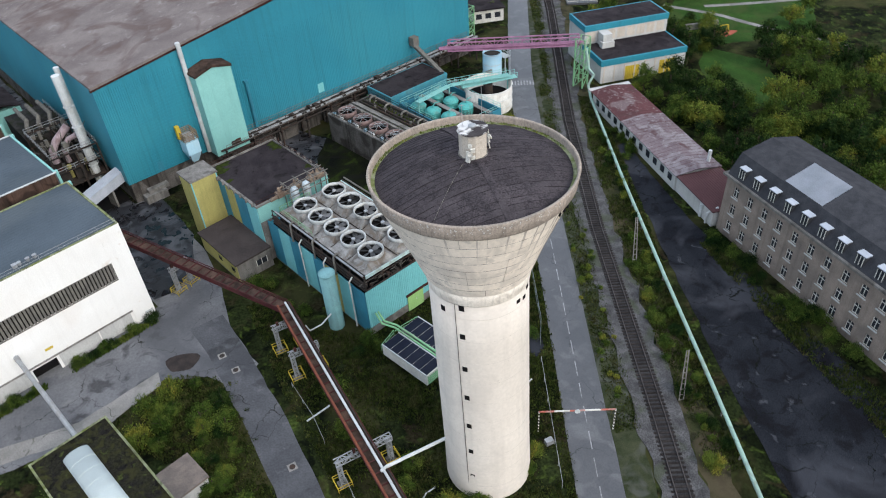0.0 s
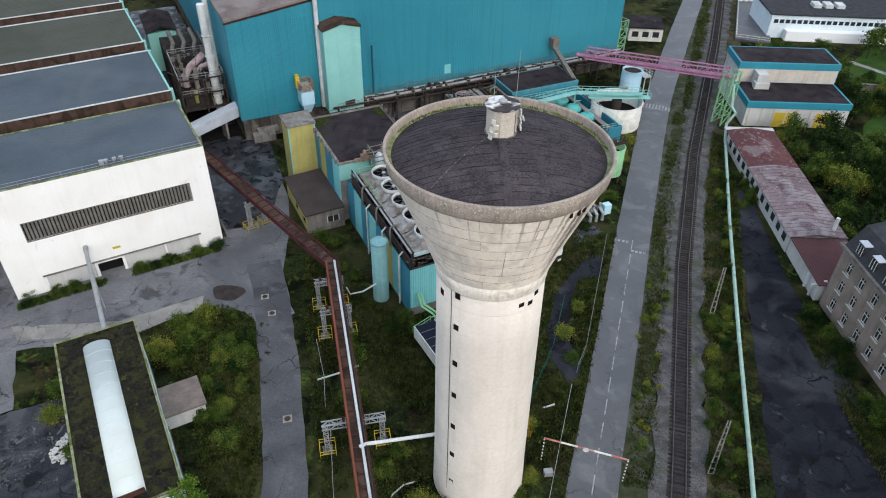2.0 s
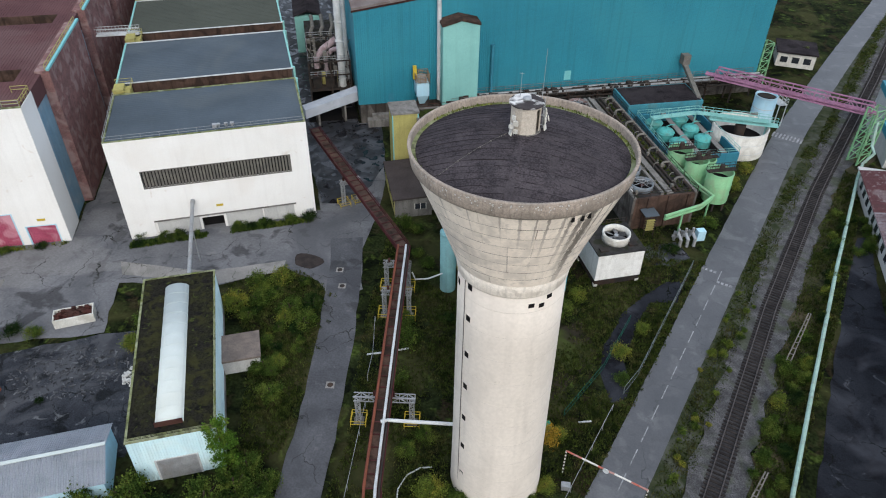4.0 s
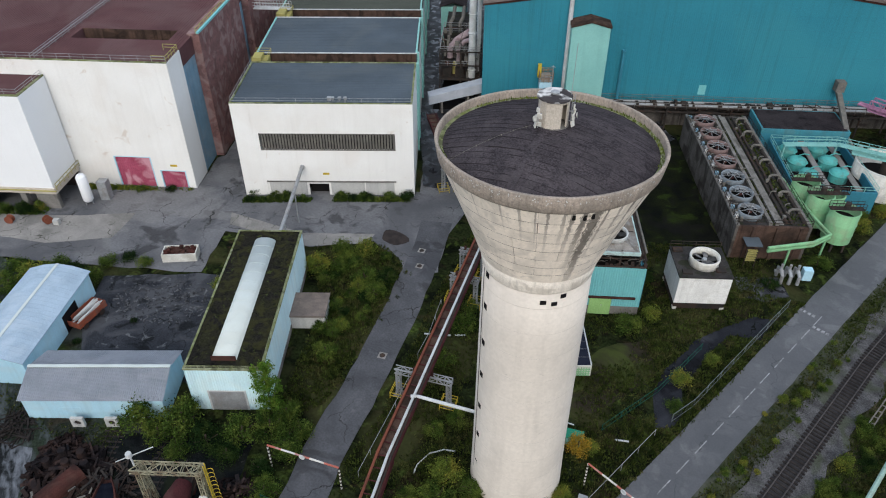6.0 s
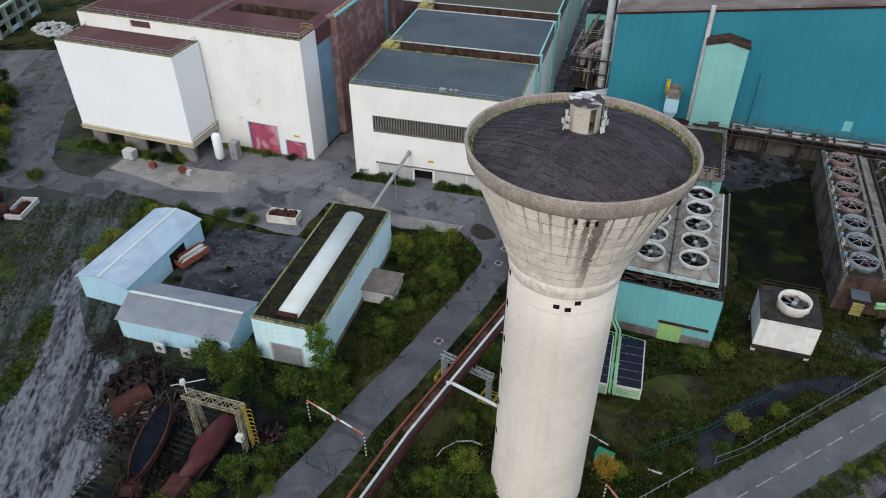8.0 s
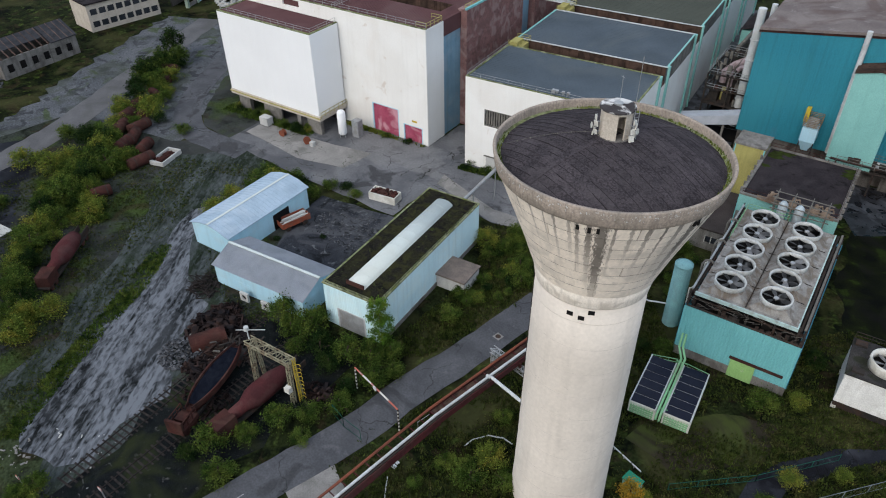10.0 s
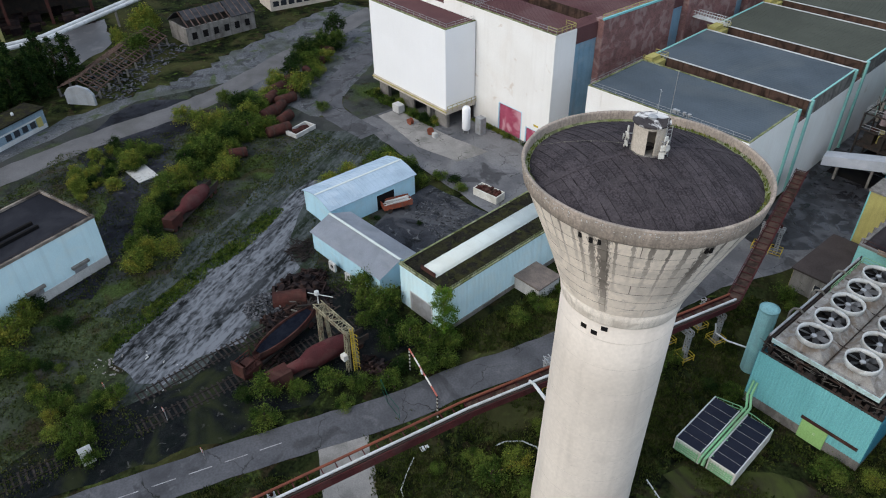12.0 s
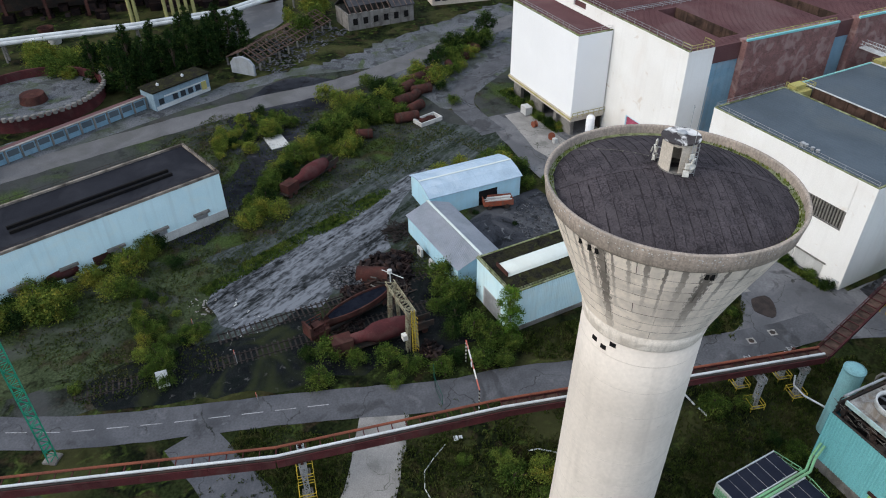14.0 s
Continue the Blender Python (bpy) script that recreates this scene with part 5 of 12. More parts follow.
def brown_hall():
    t = at_site("tall_hall", "tall white-fronted hall with brown ribbed roof and brown side panels", "factory hall", -74.2, 92.3)
    W, H = 46.8, 23.2
    bm = B()
    for x0, x1, z0, z1 in ((0, 33.3, 0, H), (39.7, 41.0, 0, H), (45.4, W, 0, H), (33.3, 39.7, 5.95, H), (41.0, 45.4, 3.4, H)):
        if x0 == 0:
            for a, b, c, d in ((0, 11.8, 0, H), (16.2, 33.3, 0, H), (11.8, 16.2, 0, 21.6), (11.8, 16.2, 22.9, H)):
                box(bm, a, b, 0, 0.35, c, d)
        else:
            box(bm, x0, x1, 0, 0.35, z0, z1)
    part("wall", bm, WHITE_CLAD, t, "white rendered front wall with brown stains")
    # Black sheet in the wall slot, painted as the shade within.
    bm = B()
    box(bm, 11.8, 16.2, 0.4, 0.5, 21.6, 22.9)
    part("slot_opening", bm, BLACK, t)
    for x0, x1, z1 in ((33.4, 39.6, 5.9), (41.1, 45.3, 3.35)):
        bm = B()
        ribbed(bm, x0, x1, 0.2, 0.02, z1, 0.4, 0.04)
        box(bm, x0, x1, 0.22, 0.3, 0.02, z1)
        d = part("roller_door", bm, PINK_DOOR, t, "faded crimson roller door")
        bm = B()
        box(bm, x0 - 0.2, x0, -0.03, 0.2, 0, z1 + 0.15)
        box(bm, x1, x1 + 0.2, -0.03, 0.2, 0, z1 + 0.15)
        box(bm, x0, x1, -0.03, 0.2, z1, z1 + 0.15)
        part("door_frame", bm, BLUE_CLAD, t)
    bm = B()
    box(bm, 43, 44.2, -0.03, -0.004, 4.3, 4.7)
    part("sign_plate", bm, YELLOW_DOOR, t)
    # ribbed roof with its sunken slot
    L = 120.0
    slot = (26.5, 43.5, 9.5, 14.0)
    bm = B()
    for x0, x1, y0, y1 in ((0.1, W - 0.1, 0.36, 9.5), (0.1, 26.5, 9.5, 14.0), (43.5, W - 0.1, 9.5, 14.0), (0.1, W - 0.1, 14.0, 34.0), (0.1, 26.5, 34, 38.5), (43.5, W - 0.1, 34, 38.5), (0.1, W - 0.1, 38.5, 58), (0.1, W - 0.1, 58, L)):
        box(bm, x0, x1, y0, y1, H - 3.0, H)
    part("roof", bm, BROWN_ROOF, t, "oxide brown ribbed roof")
    bm = B()
    for k in range(96):
        x = 0.4 + k * 0.48
        if 26.3 < x < 43.6:
            for y0, y1 in ((0.5, 9.4), (14.1, 33.9), (38.6, 58)):
                box(bm, x, x + 0.06, y0, y1, H, H + 0.05)
        else:
            box(bm, x, x + 0.06, 0.5, 58, H, H + 0.05)
    part("roof_rib", bm, BROWN_ROOF, t)
    bm = B()
    box(bm, 26.5, 43.5, 9.5, 14, H - 3.1, H - 2.9)
    box(bm, 26.5, 43.5, 34, 38.5, H - 3.1, H - 2.9)
    part("slot_floor", bm, STEEL_DARK, t)
    bm = B()
    for y0 in (9.5, 34):
        box(bm, 26.6, 43.4, y0 + 4.38, y0 + 4.49, H - 2.9, H - 0.02)
    part("slot_wall", bm, BROWN_STEEL, t)
    bm = B()
    box(bm, 0, W, 0, 0.35, H + 0.002, H + 0.16)
    box(bm, 0, 0.3, 0.35, 58, H + 0.002, H + 0.16)
    part("roof_kerb", bm, MOSS, t, "moss-grown roof edge")
    bm = B()
    railing(bm, [(0.2, 0.5, H), (W - 0.3, 0.5, H)], 0.95, 2.2, 0.045)
    railing(bm, [(24.5, 0.5, H), (24.5, 50, H)], 0.7, 2.2, 0.06)
    railing(bm, [(25.2, 0.5, H), (25.2, 50, H)], 0.7, 2.2, 0.06)
    part("railing", bm, STEEL, t)
    # stepped side wall
    bm = B()
    box(bm, W - 0.3, W, 0.36, 5.6, 0, H)
    part("side_wall", bm, WHITE_CLAD, t, "white corner return")
    bm = B()
    box(bm, W - 0.55, W - 0.25, 5.6, 11.6, 0, H - 1.2)
    box(bm, W - 0.55, W - 0.25, 33.5, 38.8, 0, H - 1.2)
    box(bm, W - 0.55, W - 0.25, 58, 63, 0, H - 1.2)
    part("bay_panel", bm, BAY_BLUE, t, "faded blue recessed bay")
    for y0, y1 in ((11.6, 33.5), (38.8, 58), (63, 119)):
        bm = B()
        box(bm, W + 0.9, W + 1.2, y0, y1, 0, H + 0.4)
        box(bm, W - 0.5, W + 0.9, y0, y0 + 0.3, 0, H + 0.4)
        box(bm, W - 0.5, W + 0.9, y1 - 0.3, y1, 0, H + 0.4)
        box(bm, W - 1.0, W + 0.9, y0 + 0.3, y1 - 0.3, H - 0.6, H + 0.3)
        sd = part("side_panel", bm, BRICK_SIDE, t, "rust brown brick-like side cladding")
        bm = B()
        box(bm, W + 0.85, W + 1.26, y0 - 0.05, y1 + 0.05, H + 0.4, H + 0.75)
        part("coping", bm, TEAL_LIGHT, t, "turquoise edge trim")
    bm = B()
    railing(bm, [(W - 2.5, 0.6, H), (W - 0.2, 0.6, H), (W - 0.2, 5.4, H), (W - 2.5, 5.4, H)], 1.0, 1.2, 0.07)
    for y0, y1 in ((11.8, 33), (39, 57)):
        railing(bm, [(W + 0.7, y0, H + 0.3), (W + 0.7, y1, H + 0.3)], 1.0, 2.0, 0.07)
    part("safety_rail", bm, YELLOW, t, "yellow safety railing")
    bm = B()
    box(bm, 0.05, 0.35, 0.4, L, 0, H - 3)
    box(bm, 0.4, W - 0.6, L - 0.4, L, 0, H - 3)
    part("rear_wall", bm, BROWN_CLAD, t)


brown_hall()


def loading_annex():
    t = at_site("loading_annex", "clean white box annex raised on concrete pillars", "annex", -73.0, 84.2)
    W, D, z0, z1 = 25.0, 7.8, 4.2, 20.7
    bm = B()
    box(bm, 0, W, 0, D, z0, z1)
    part("wall", bm, WHITE_CLEAN, t, "smooth white cladding")
    bm = B()
    for k in range(1, 12):
        box(bm, W * k / 12 - 0.015, W * k / 12 + 0.015, -0.012, 0, z0 + 0.3, z1 - 0.3)
    part("panel_joint", bm, WHITE_CLEAN, t)
    bm = B()
    box(bm, 0.4, W - 0.4, 0.4, D, z1, z1 + 0.06)
    part("roof", bm, BROWN_ROOF, t, "oxide brown roof deck")
    bm = B()
    box(bm, 0, W, 0, 0.4, z1 + 0.003, z1 + 0.2)
    box(bm, W - 0.4, W, 0.4, D, z1 + 0.003, z1 + 0.2)
    box(bm, 0, 0.4, 0.4, D, z1 + 0.003, z1 + 0.2)
    part("roof_kerb", bm, MOSS, t, "moss-grown roof edge")
    bm = B()
    railing(bm, [(0.4, D, z1), (0.4, 0.7, z1), (W - 0.5, 0.7, z1), (W - 0.5, D, z1)], 0.9, 2.0, 0.05)
    part("railing", bm, STEEL, t)
    bm = B()
    box(bm, -0.15, W + 0.3, -0.2, D, 3.2, z0)
    part("edge_beam", bm, BEIGE, t, "stained beige edge beam")
    bm = B()
    box(bm, -0.3, W + 0.5, -0.4, -0.2, 3.75, 3.9)
    railing(bm, [(W + 0.5, 0, 3.9), (W + 0.5, D, 3.9)], 1.2, 1.2, 0.08)
    part("gutter", bm, YELLOW, t)
    for x, w in ((1.6, 3.2), (9.0, 5.0), (18.5, 1.0), (21.3, 3.6)):
        bm = B()
        box(bm, x, x + w, 0.2, 1.0 if w < 4 else 0.6, 0, 3.2)
        part("pillar", bm, CONC_OLD, t, "stained concrete pier")
    bm = B()
    box(bm, 0.2, W - 0.2, D - 0.4, D, 0, 3.2)
    part("back_wall", bm, STEEL_DARK, t)


loading_annex()


def teal_hall():
    t = at_site("teal_hall", "huge windowless teal-clad factory hall with shallow gable", "factory hall", 21.9, 123.5)
    W, L = 87.6, 90.0
    prof = [(0, 4.3), (W, 4.3), (W, 23.2), (43, 29.4), (0, 23.6)]
    bm = B()
    extrude_y(bm, prof, 0, L)
    part("wall", bm, TEAL, t, "teal painted sheet cladding")
    bm = B()
    n = 110
    for z in (9.5, 14.6, 19.7):
        box(bm, 0.05, W - 0.05, -0.03, 0, z, z + 0.09)
    part("sheet_lap", bm, SEA_BLUE, t)
    bm = B()
    ribbed(bm, 0.02, W - 0.02, -0.004, 4.3, 22.6, 0.4, 0.035)
    part("front_sheet", bm, TEAL, t)
    bm = B()
    extrude_y(bm, [(-0.3, 23.5), (43, 29.4), (W + 0.3, 23.1), (W + 0.3, 23.5), (43, 29.85), (-0.3, 23.95)], -0.5, L)
    part("roof", bm, DUSTY_ROOF, t, "dusty grey-brown roof with debris")
    bm = B()
    extrude_y(bm, [(-0.4, 23.0), (43, 28.85), (W + 0.4, 22.7), (W + 0.4, 23.05), (43, 29.35), (-0.4, 23.45)], -0.12, -0.02)
    part("fascia", bm, RUST, t, "rusty roof edge")
    bm = B()
    box(bm, 0.3, W - 0.3, 0.3, L - 0.3, 0, 4.3)
    part("plinth", bm, CONC_BLACK, t, "dark concrete base")
    bm = B()
    tube(bm, [(16.2, -0.6, 4.5), (16.2, -0.6, 26.5)], 0.42, 14)
    part("downpipe", bm, PIPE_WHITE, t, "thick white pipe up the wall")
    bm = B()
    box(bm, 42.9, 44.3, -0.06, -0.004, 6.4, 8.4)
    part("wall_plate", bm, TEAL_LIGHT, t)
    bm = B()
    tube(bm, [(27.1, -0.5, 5.0), (27.1, -0.5, 15.0)], 0.32, 10)
    cyl(bm, 27.1, -0.5, 15.0, 15.3, 0.42, 0.42, 10)
    part("vent_pipe", bm, SEA_BLUE, t, "blue-grey vent stub")
    # penthouse stair tower
    bm = B()
    extrude_y(bm, [(16.4, 4.3), (23.5, 4.3), (23.5, 20.6), (19.95, 21.6), (16.4, 20.6)], -3.5, -0.01)
    p = part("stair_tower", bm, TEAL_PALE, t, "pale green stair tower with pitched cap")
    bm = B()
    extrude_y(bm, [(16.2, 20.5), (19.95, 21.5), (23.7, 20.5), (23.7, 20.95), (19.95, 21.95), (16.2, 20.95)], -3.7, -0.02)
    part("cap", bm, BROWN_STEEL, p, "rusty brown cap")
    # dust hopper on legs with a caged top and a yellow filter housing
    bm = B()
    lo = [bm.verts.new(p) for p in ((12.0, -2.2, 4.6), (13.0, -2.2, 4.6), (13.0, -0.6, 4.6), (12.0, -0.6, 4.6))]
    mid = [bm.verts.new(p) for p in ((11.3, -3.0, 6.6), (13.8, -3.0, 6.6), (13.8, -0.05, 6.6), (11.3, -0.05, 6.6))]
    hi = [bm.verts.new(p) for p in ((11.3, -3.0, 9.2), (13.8, -3.0, 9.2), (13.8, -0.05, 9.2), (11.3, -0.05, 9.2))]
    bm.faces.new(lo[::-1])
    bm.faces.new(hi)
    for a, b in ((lo, mid), (mid, hi)):
        for k in range(4):
            bm.faces.new((a[k], a[(k + 1) % 4], b[(k + 1) % 4], b[k]))
    pl = part("dust_hopper", bm, BLUE_CLAD, t, "pale blue tapered dust hopper")
    for x, y in ((11.4, -2.9), (13.7, -2.9)):
        bm = B()
        beam(bm, (x, y, 0.02), (x, y, 6.6), 0.16)
        part("leg", bm, STEEL_DARK, pl)
    bm = B()
    for z in (9.3, 9.9, 10.5):
        railing(bm, [(11.2, -3.1, z), (13.9, -3.1, z), (13.9, -0.2, z), (11.2, -0.2, z), (11.2, -3.1, z)], 0.6, 0.7, 0.08)
    part("guard_rail", bm, mat("rusty_cream_cage", (0.30, 0.23, 0.15), (0.20, 0.14, 0.10), scale=0.8), pl, "rusty cream cage")
    bm = B()
    box(bm, 11.7, 13.4, -2.6, -0.6, 9.2, 10.3)
    part("filter_box", bm, STEEL, pl)
    bm = B()
    box(bm, 10.9, 11.6, -1.5, -0.7, 9.6, 12.2)
    part("yellow_duct", bm, YELLOW_DOOR, pl)
    for x in (6.1, 23.0, 34.6):
        bm = B()
        box(bm, x, x + 1.0, -0.05, -0.004, 4.4, 6.4)
        part("door", bm, SEA_BLUE, t)


teal_hall()


def mid_block():
    """Low works block with the dark roof, patterned teal and yellow flank and the yellow tower."""
    t = at_site("works_block", "works block with dark felt roof and teal and yellow panelled flank", "industrial building", 30.6, 90.6)
    W, D, H = 13.4, 16.6, 10.6
    bm = B()
    box(bm, 0, W, 0, D, 0, H)
    part("wall", bm, CONC_OLD, t, "grey rendered wall")
    cols = [(0.0, 3.2, TEAL_LIGHT), (3.2, 7.0, SEA_BLUE), (7.0, 10.0, YELLOW), (10.0, 13.0, SEA_BLUE)]
    for y0, y1, m in cols:
        bm = B()
        box(bm, -0.14, -0.003, y0 + 0.02, y1 - 0.02, 0, H)
        part("flank_panel", bm, m, t)
    bm = B()
    box(bm, 0, W, -0.14, -0.003, 7.8, H)
    part("fascia", bm, TEAL_PALE, t)
    bm = B()
    box(bm, 0.3, W - 0.3, 0.3, D - 0.3, H, H + 0.05)
    part("roof", bm, ROOF_DARK, t, "dark felt roof with moss patches")
    bm = B()
    for x0, x1, y0, y1 in ((-0.14, W, -0.14, 0.3), (-0.14, W, D - 0.3, D), (-0.14, 0.3, 0.3, D - 0.3), (W - 0.3, W, 0.3, D - 0.3)):
        box(bm, x0, x1, y0, y1, H + 0.004, H + 0.3)
    part("parapet", bm, CONC_OLD, t)
    rnd = random.Random(8)
    for cx, cy_, s in ((1.4, 14.6, 2.1), (2.8, 15.6, 1.5), (12.4, 13.8, 1.9), (12.6, 15.4, 1.4), (12.8, 4.2, 0.9), (0.9, 10.4, 0.8)):
        bm = B()
        pts = [(cx + s * rnd.uniform(0.35, 1.15) * math.cos(a * 0.35), cy_ + 0.8 * s * rnd.uniform(0.35, 1.15) * math.sin(a * 0.35)) for a in range(18)]
        pts = [(min(max(x, 0.36), W - 0.36), min(max(y, 0.36), D - 0.36)) for x, y in pts]
        prism(bm, pts, H + 0.02, H + 0.06 + 0.01 * rnd.random())
        part("moss_patch", bm, mat("dark_roof_moss", (0.030, 0.042, 0.010), (0.018, 0.022, 0.009), scale=1.2, bump=0.8, bump_scale=8), t)
    for k in range(9):
        for x, y in ((-0.2, 1.0 + k * 1.85), (W + 0.06, 1.0 + k * 1.85)):
            bm = B()
            box(bm, x - 0.16, x + 0.2, y - 0.12, y + 0.12, H - 0.1, H + 0.62)
            part("parapet_stub", bm, CONC_OLD, t)
    bm = B()
    railing(bm, [(0.2, D - 0.2, H), (W - 0.2, D - 0.2, H), (W - 0.2, 0.2, H), (0.2, 0.2, H)], 1.0, 2.0, 0.05)
    part("railing", bm, RUST, t)
    # pipe stacks on the near edge
    bm = B()
    for x in (6.2, 8.4):
        lathe(bm, [(0.62, 8.5), (0.66, 11.0), (0.62, 11.9), (0.3, 12.3), (0.0, 12.35)], 16, x, -1.6)
    part("roof_duct", bm, mat("silver_blue_lagging", (0.46, 0.53, 0.56), (0.36, 0.42, 0.45), scale=0.8, stain=(0.25, 0.22, 0.19), stain_scale=0.6, stain_amount=0.4, streak=0.3, rough=0.5), t, "silver-blue lagged upright ducts", True)
    bm = B()
    for x in (5.0, 7.3, 9.6, 11.8):
        for y in (-2.3, -0.5):
            beam(bm, (x, y, 8.4), (x, y, 13.0), 0.14)
    for z in (11.2, 12.0, 13.0):
        for y in (-2.3, -0.5):
            beam(bm, (4.6, y, z), (12.4, y, z), 0.11)
    for x in (5.0, 7.3, 9.6, 11.8):
        beam(bm, (x, -2.3, 13.0), (x, 0.3, 13.0), 0.1)
    part("duct_frame", bm, LOUVRE, t, "tan steel frame round the ducts")
    for x in (4.2, 7.2, 10.2, 11.6):
        bm = B()
        box(bm, x - 0.55, x + 0.55, -0.9, 0.25, 10.95, 11.75)
        cyl(bm, x, -0.3, 11.75, 12.5, 0.32, 0.24, 10)
        tube(bm, [(x, -0.3, 12.2), (x + 0.7, -0.2, 12.4), (x + 0.9, 0.2, 11.6)], 0.12, 8)
        part("valve_head", bm, mat("tan_rusty_casting", (0.26, 0.20, 0.15), (0.15, 0.11, 0.085), scale=0.9, stain=(0.08, 0.05, 0.035), stain_scale=0.7, stain_amount=0.5), t, "tan rusty valve head")
    bm = B()
    beam(bm, (2.4, -0.35, 10.9), (12.8, -0.35, 10.9), 0.3)
    beam(bm, (2.4, -0.8, 11.6), (12.8, -0.8, 11.6), 0.14)
    part("header_pipe", bm, mat("tan_rusty_casting_pipe", (0.24, 0.19, 0.14), (0.14, 0.10, 0.08), scale=0.9), t)
    y = at_site("yellow_tower", "narrow yellow panelled lift tower", "tower", 26.0, 103.0)
    bm = B()
    box(bm, 0, 4.6, 0, 4.4, 0, 12.0)
    part("wall", bm, YELLOW, y)
    bm = B()
    for x in (0, 4.5):
        box(bm, x - 0.04, x + 0.14, -0.04, 0.1, 0, 12.0)
    part("corner_strip", bm, TEAL_LIGHT, y)
    bm = B()
    box(bm, -0.2, 4.8, -0.2, 4.6, 12.0, 12.3)
    part("roof", bm, CONC_OLD, y)
    a = at_site("lean_to", "low grey lean-to with dark brown felt roof", "annex", 24.2, 89.2)
    bm = B()
    box(bm, 0, 6.2, 0, 12.0, 0, 3.6)
    part("wall", bm, CONC_OLD, a, "grey rendered wall")
    bm = B()
    box(bm, -0.04, -0.002, 0.0, 12.0, 0.3, 3.4)
    part("wall_panel", bm, YELLOW, a, "faded yellow boarding")
    bm = B()
    extrude_y(bm, [(-0.3, 3.6), (6.25, 3.75), (6.25, 4.05), (-0.3, 3.85)], -0.3, 12.3)
    part("roof", bm, mat("brown_felt", (0.062, 0.051, 0.048), (0.044, 0.037, 0.035), scale=0.3, grain_amount=0.25), a)
    for k in range(2):
        bm = B()
        box(bm, -0.09, -0.041, 1.0 + k * 4.2, 2.0 + k * 4.2, 1.6, 2.4)
        part("window", bm, GLASS, a)
    bm = B()
    box(bm, 3.4, 5.2, -0.05, -0.003, 1.5, 2.5)
    w = part("window", bm, GLASS, a)
    bm = B()
    for x in (3.3, 4.25, 5.2):
        box(bm, x, x + 0.08, -0.09, -0.003, 1.4, 2.6)
    part("window_frame", bm, WHITE_PAINT, w)


mid_block()


def axial_fan(name, label, parent, x, y, z, r=1.45, ring=WHITE_PAINT, blade=STEEL_DARK, h=0.8, guard=False):
    """A fan in its upright ring, with hub, blades and, if asked, a spoked guard."""
    bm = B()
    lathe(bm, [(r * 1.06, 0), (r, h * 0.35), (r * 1.06, h), (r * 0.97, h), (r * 0.92, h * 0.4), (r * 0.97, 0)], 28, 0, 0, True)
    f = part(name, bm, ring, parent, label, True)
    f.matrix_basis = Matrix.Translation((x, y, z)) @ Matrix.Rotation(random.uniform(0, 6.28), 4, "Z")
    bm = B()
    cyl(bm, 0, 0, h * 0.30, h * 0.62, r * 0.2, r * 0.16, 14)
    part("hub", bm, STEEL if not guard else RUST, f)
    bm = B()
    pts = []
    for rr, w in ((0.18, 0.10), (0.55, 0.19), (0.9, 0.17)):
        for sg in (-1, 1):
            pts.append((rr * r, sg * w * r, h * 0.45 + sg * 0.12))
    vs = [bm.verts.new(p) for p in pts]
    for i in (0, 2):
        bm.faces.new((vs[i], vs[i + 1], vs[i + 3], vs[i + 2]))
    bmesh.ops.solidify(bm, geom=bm.faces[:], thickness=0.03)
    bl = mesh_of("fan_blade", bm, blade)
    for k in range(6):
        piece("fan_blade", bl, f, Matrix.Rotation(k * math.pi / 3, 4, "Z"))
    # Black disc under the blades: the duct's shade put into colour.
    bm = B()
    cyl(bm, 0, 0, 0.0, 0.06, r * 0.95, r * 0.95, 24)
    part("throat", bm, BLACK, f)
    if guard:
        bm = B()
        for k in range(8):
            a = k * math.pi / 4
            beam(bm, (0, 0, h + 0.02), (r * math.cos(a), r * math.sin(a), h + 0.02), 0.06)
        lathe(bm, [(r * 0.5, h), (r * 0.54, h + 0.04)], 20)
        part("guard", bm, STEEL, f)
    return f


FAN_RING = mat("grimy_fan_ring", (0.50, 0.51, 0.49), (0.39, 0.40, 0.38), scale=0.8, stain=(0.24, 0.21, 0.18), stain_scale=0.6, stain_amount=0.5, rough=0.5)
FAN_BLADE = mat("grey_fan_blade", (0.17, 0.17, 0.17), (0.08, 0.08, 0.08), scale=0.9, objrand=0.7, rough=0.6)
DECK_WHITE = mat("stained_fan_deck", (0.30, 0.29, 0.27), (0.19, 0.18, 0.165), scale=0.6, stain=(0.15, 0.115, 0.085), stain_scale=0.45, stain_amount=0.7, streak=0.3, rough=0.7, layers=(((0.10, 0.08, 0.065), 0.9, 0.54, 0.66, 0.6), ((0.44, 0.43, 0.41), 0.5, 0.58, 0.66, 0.5)))


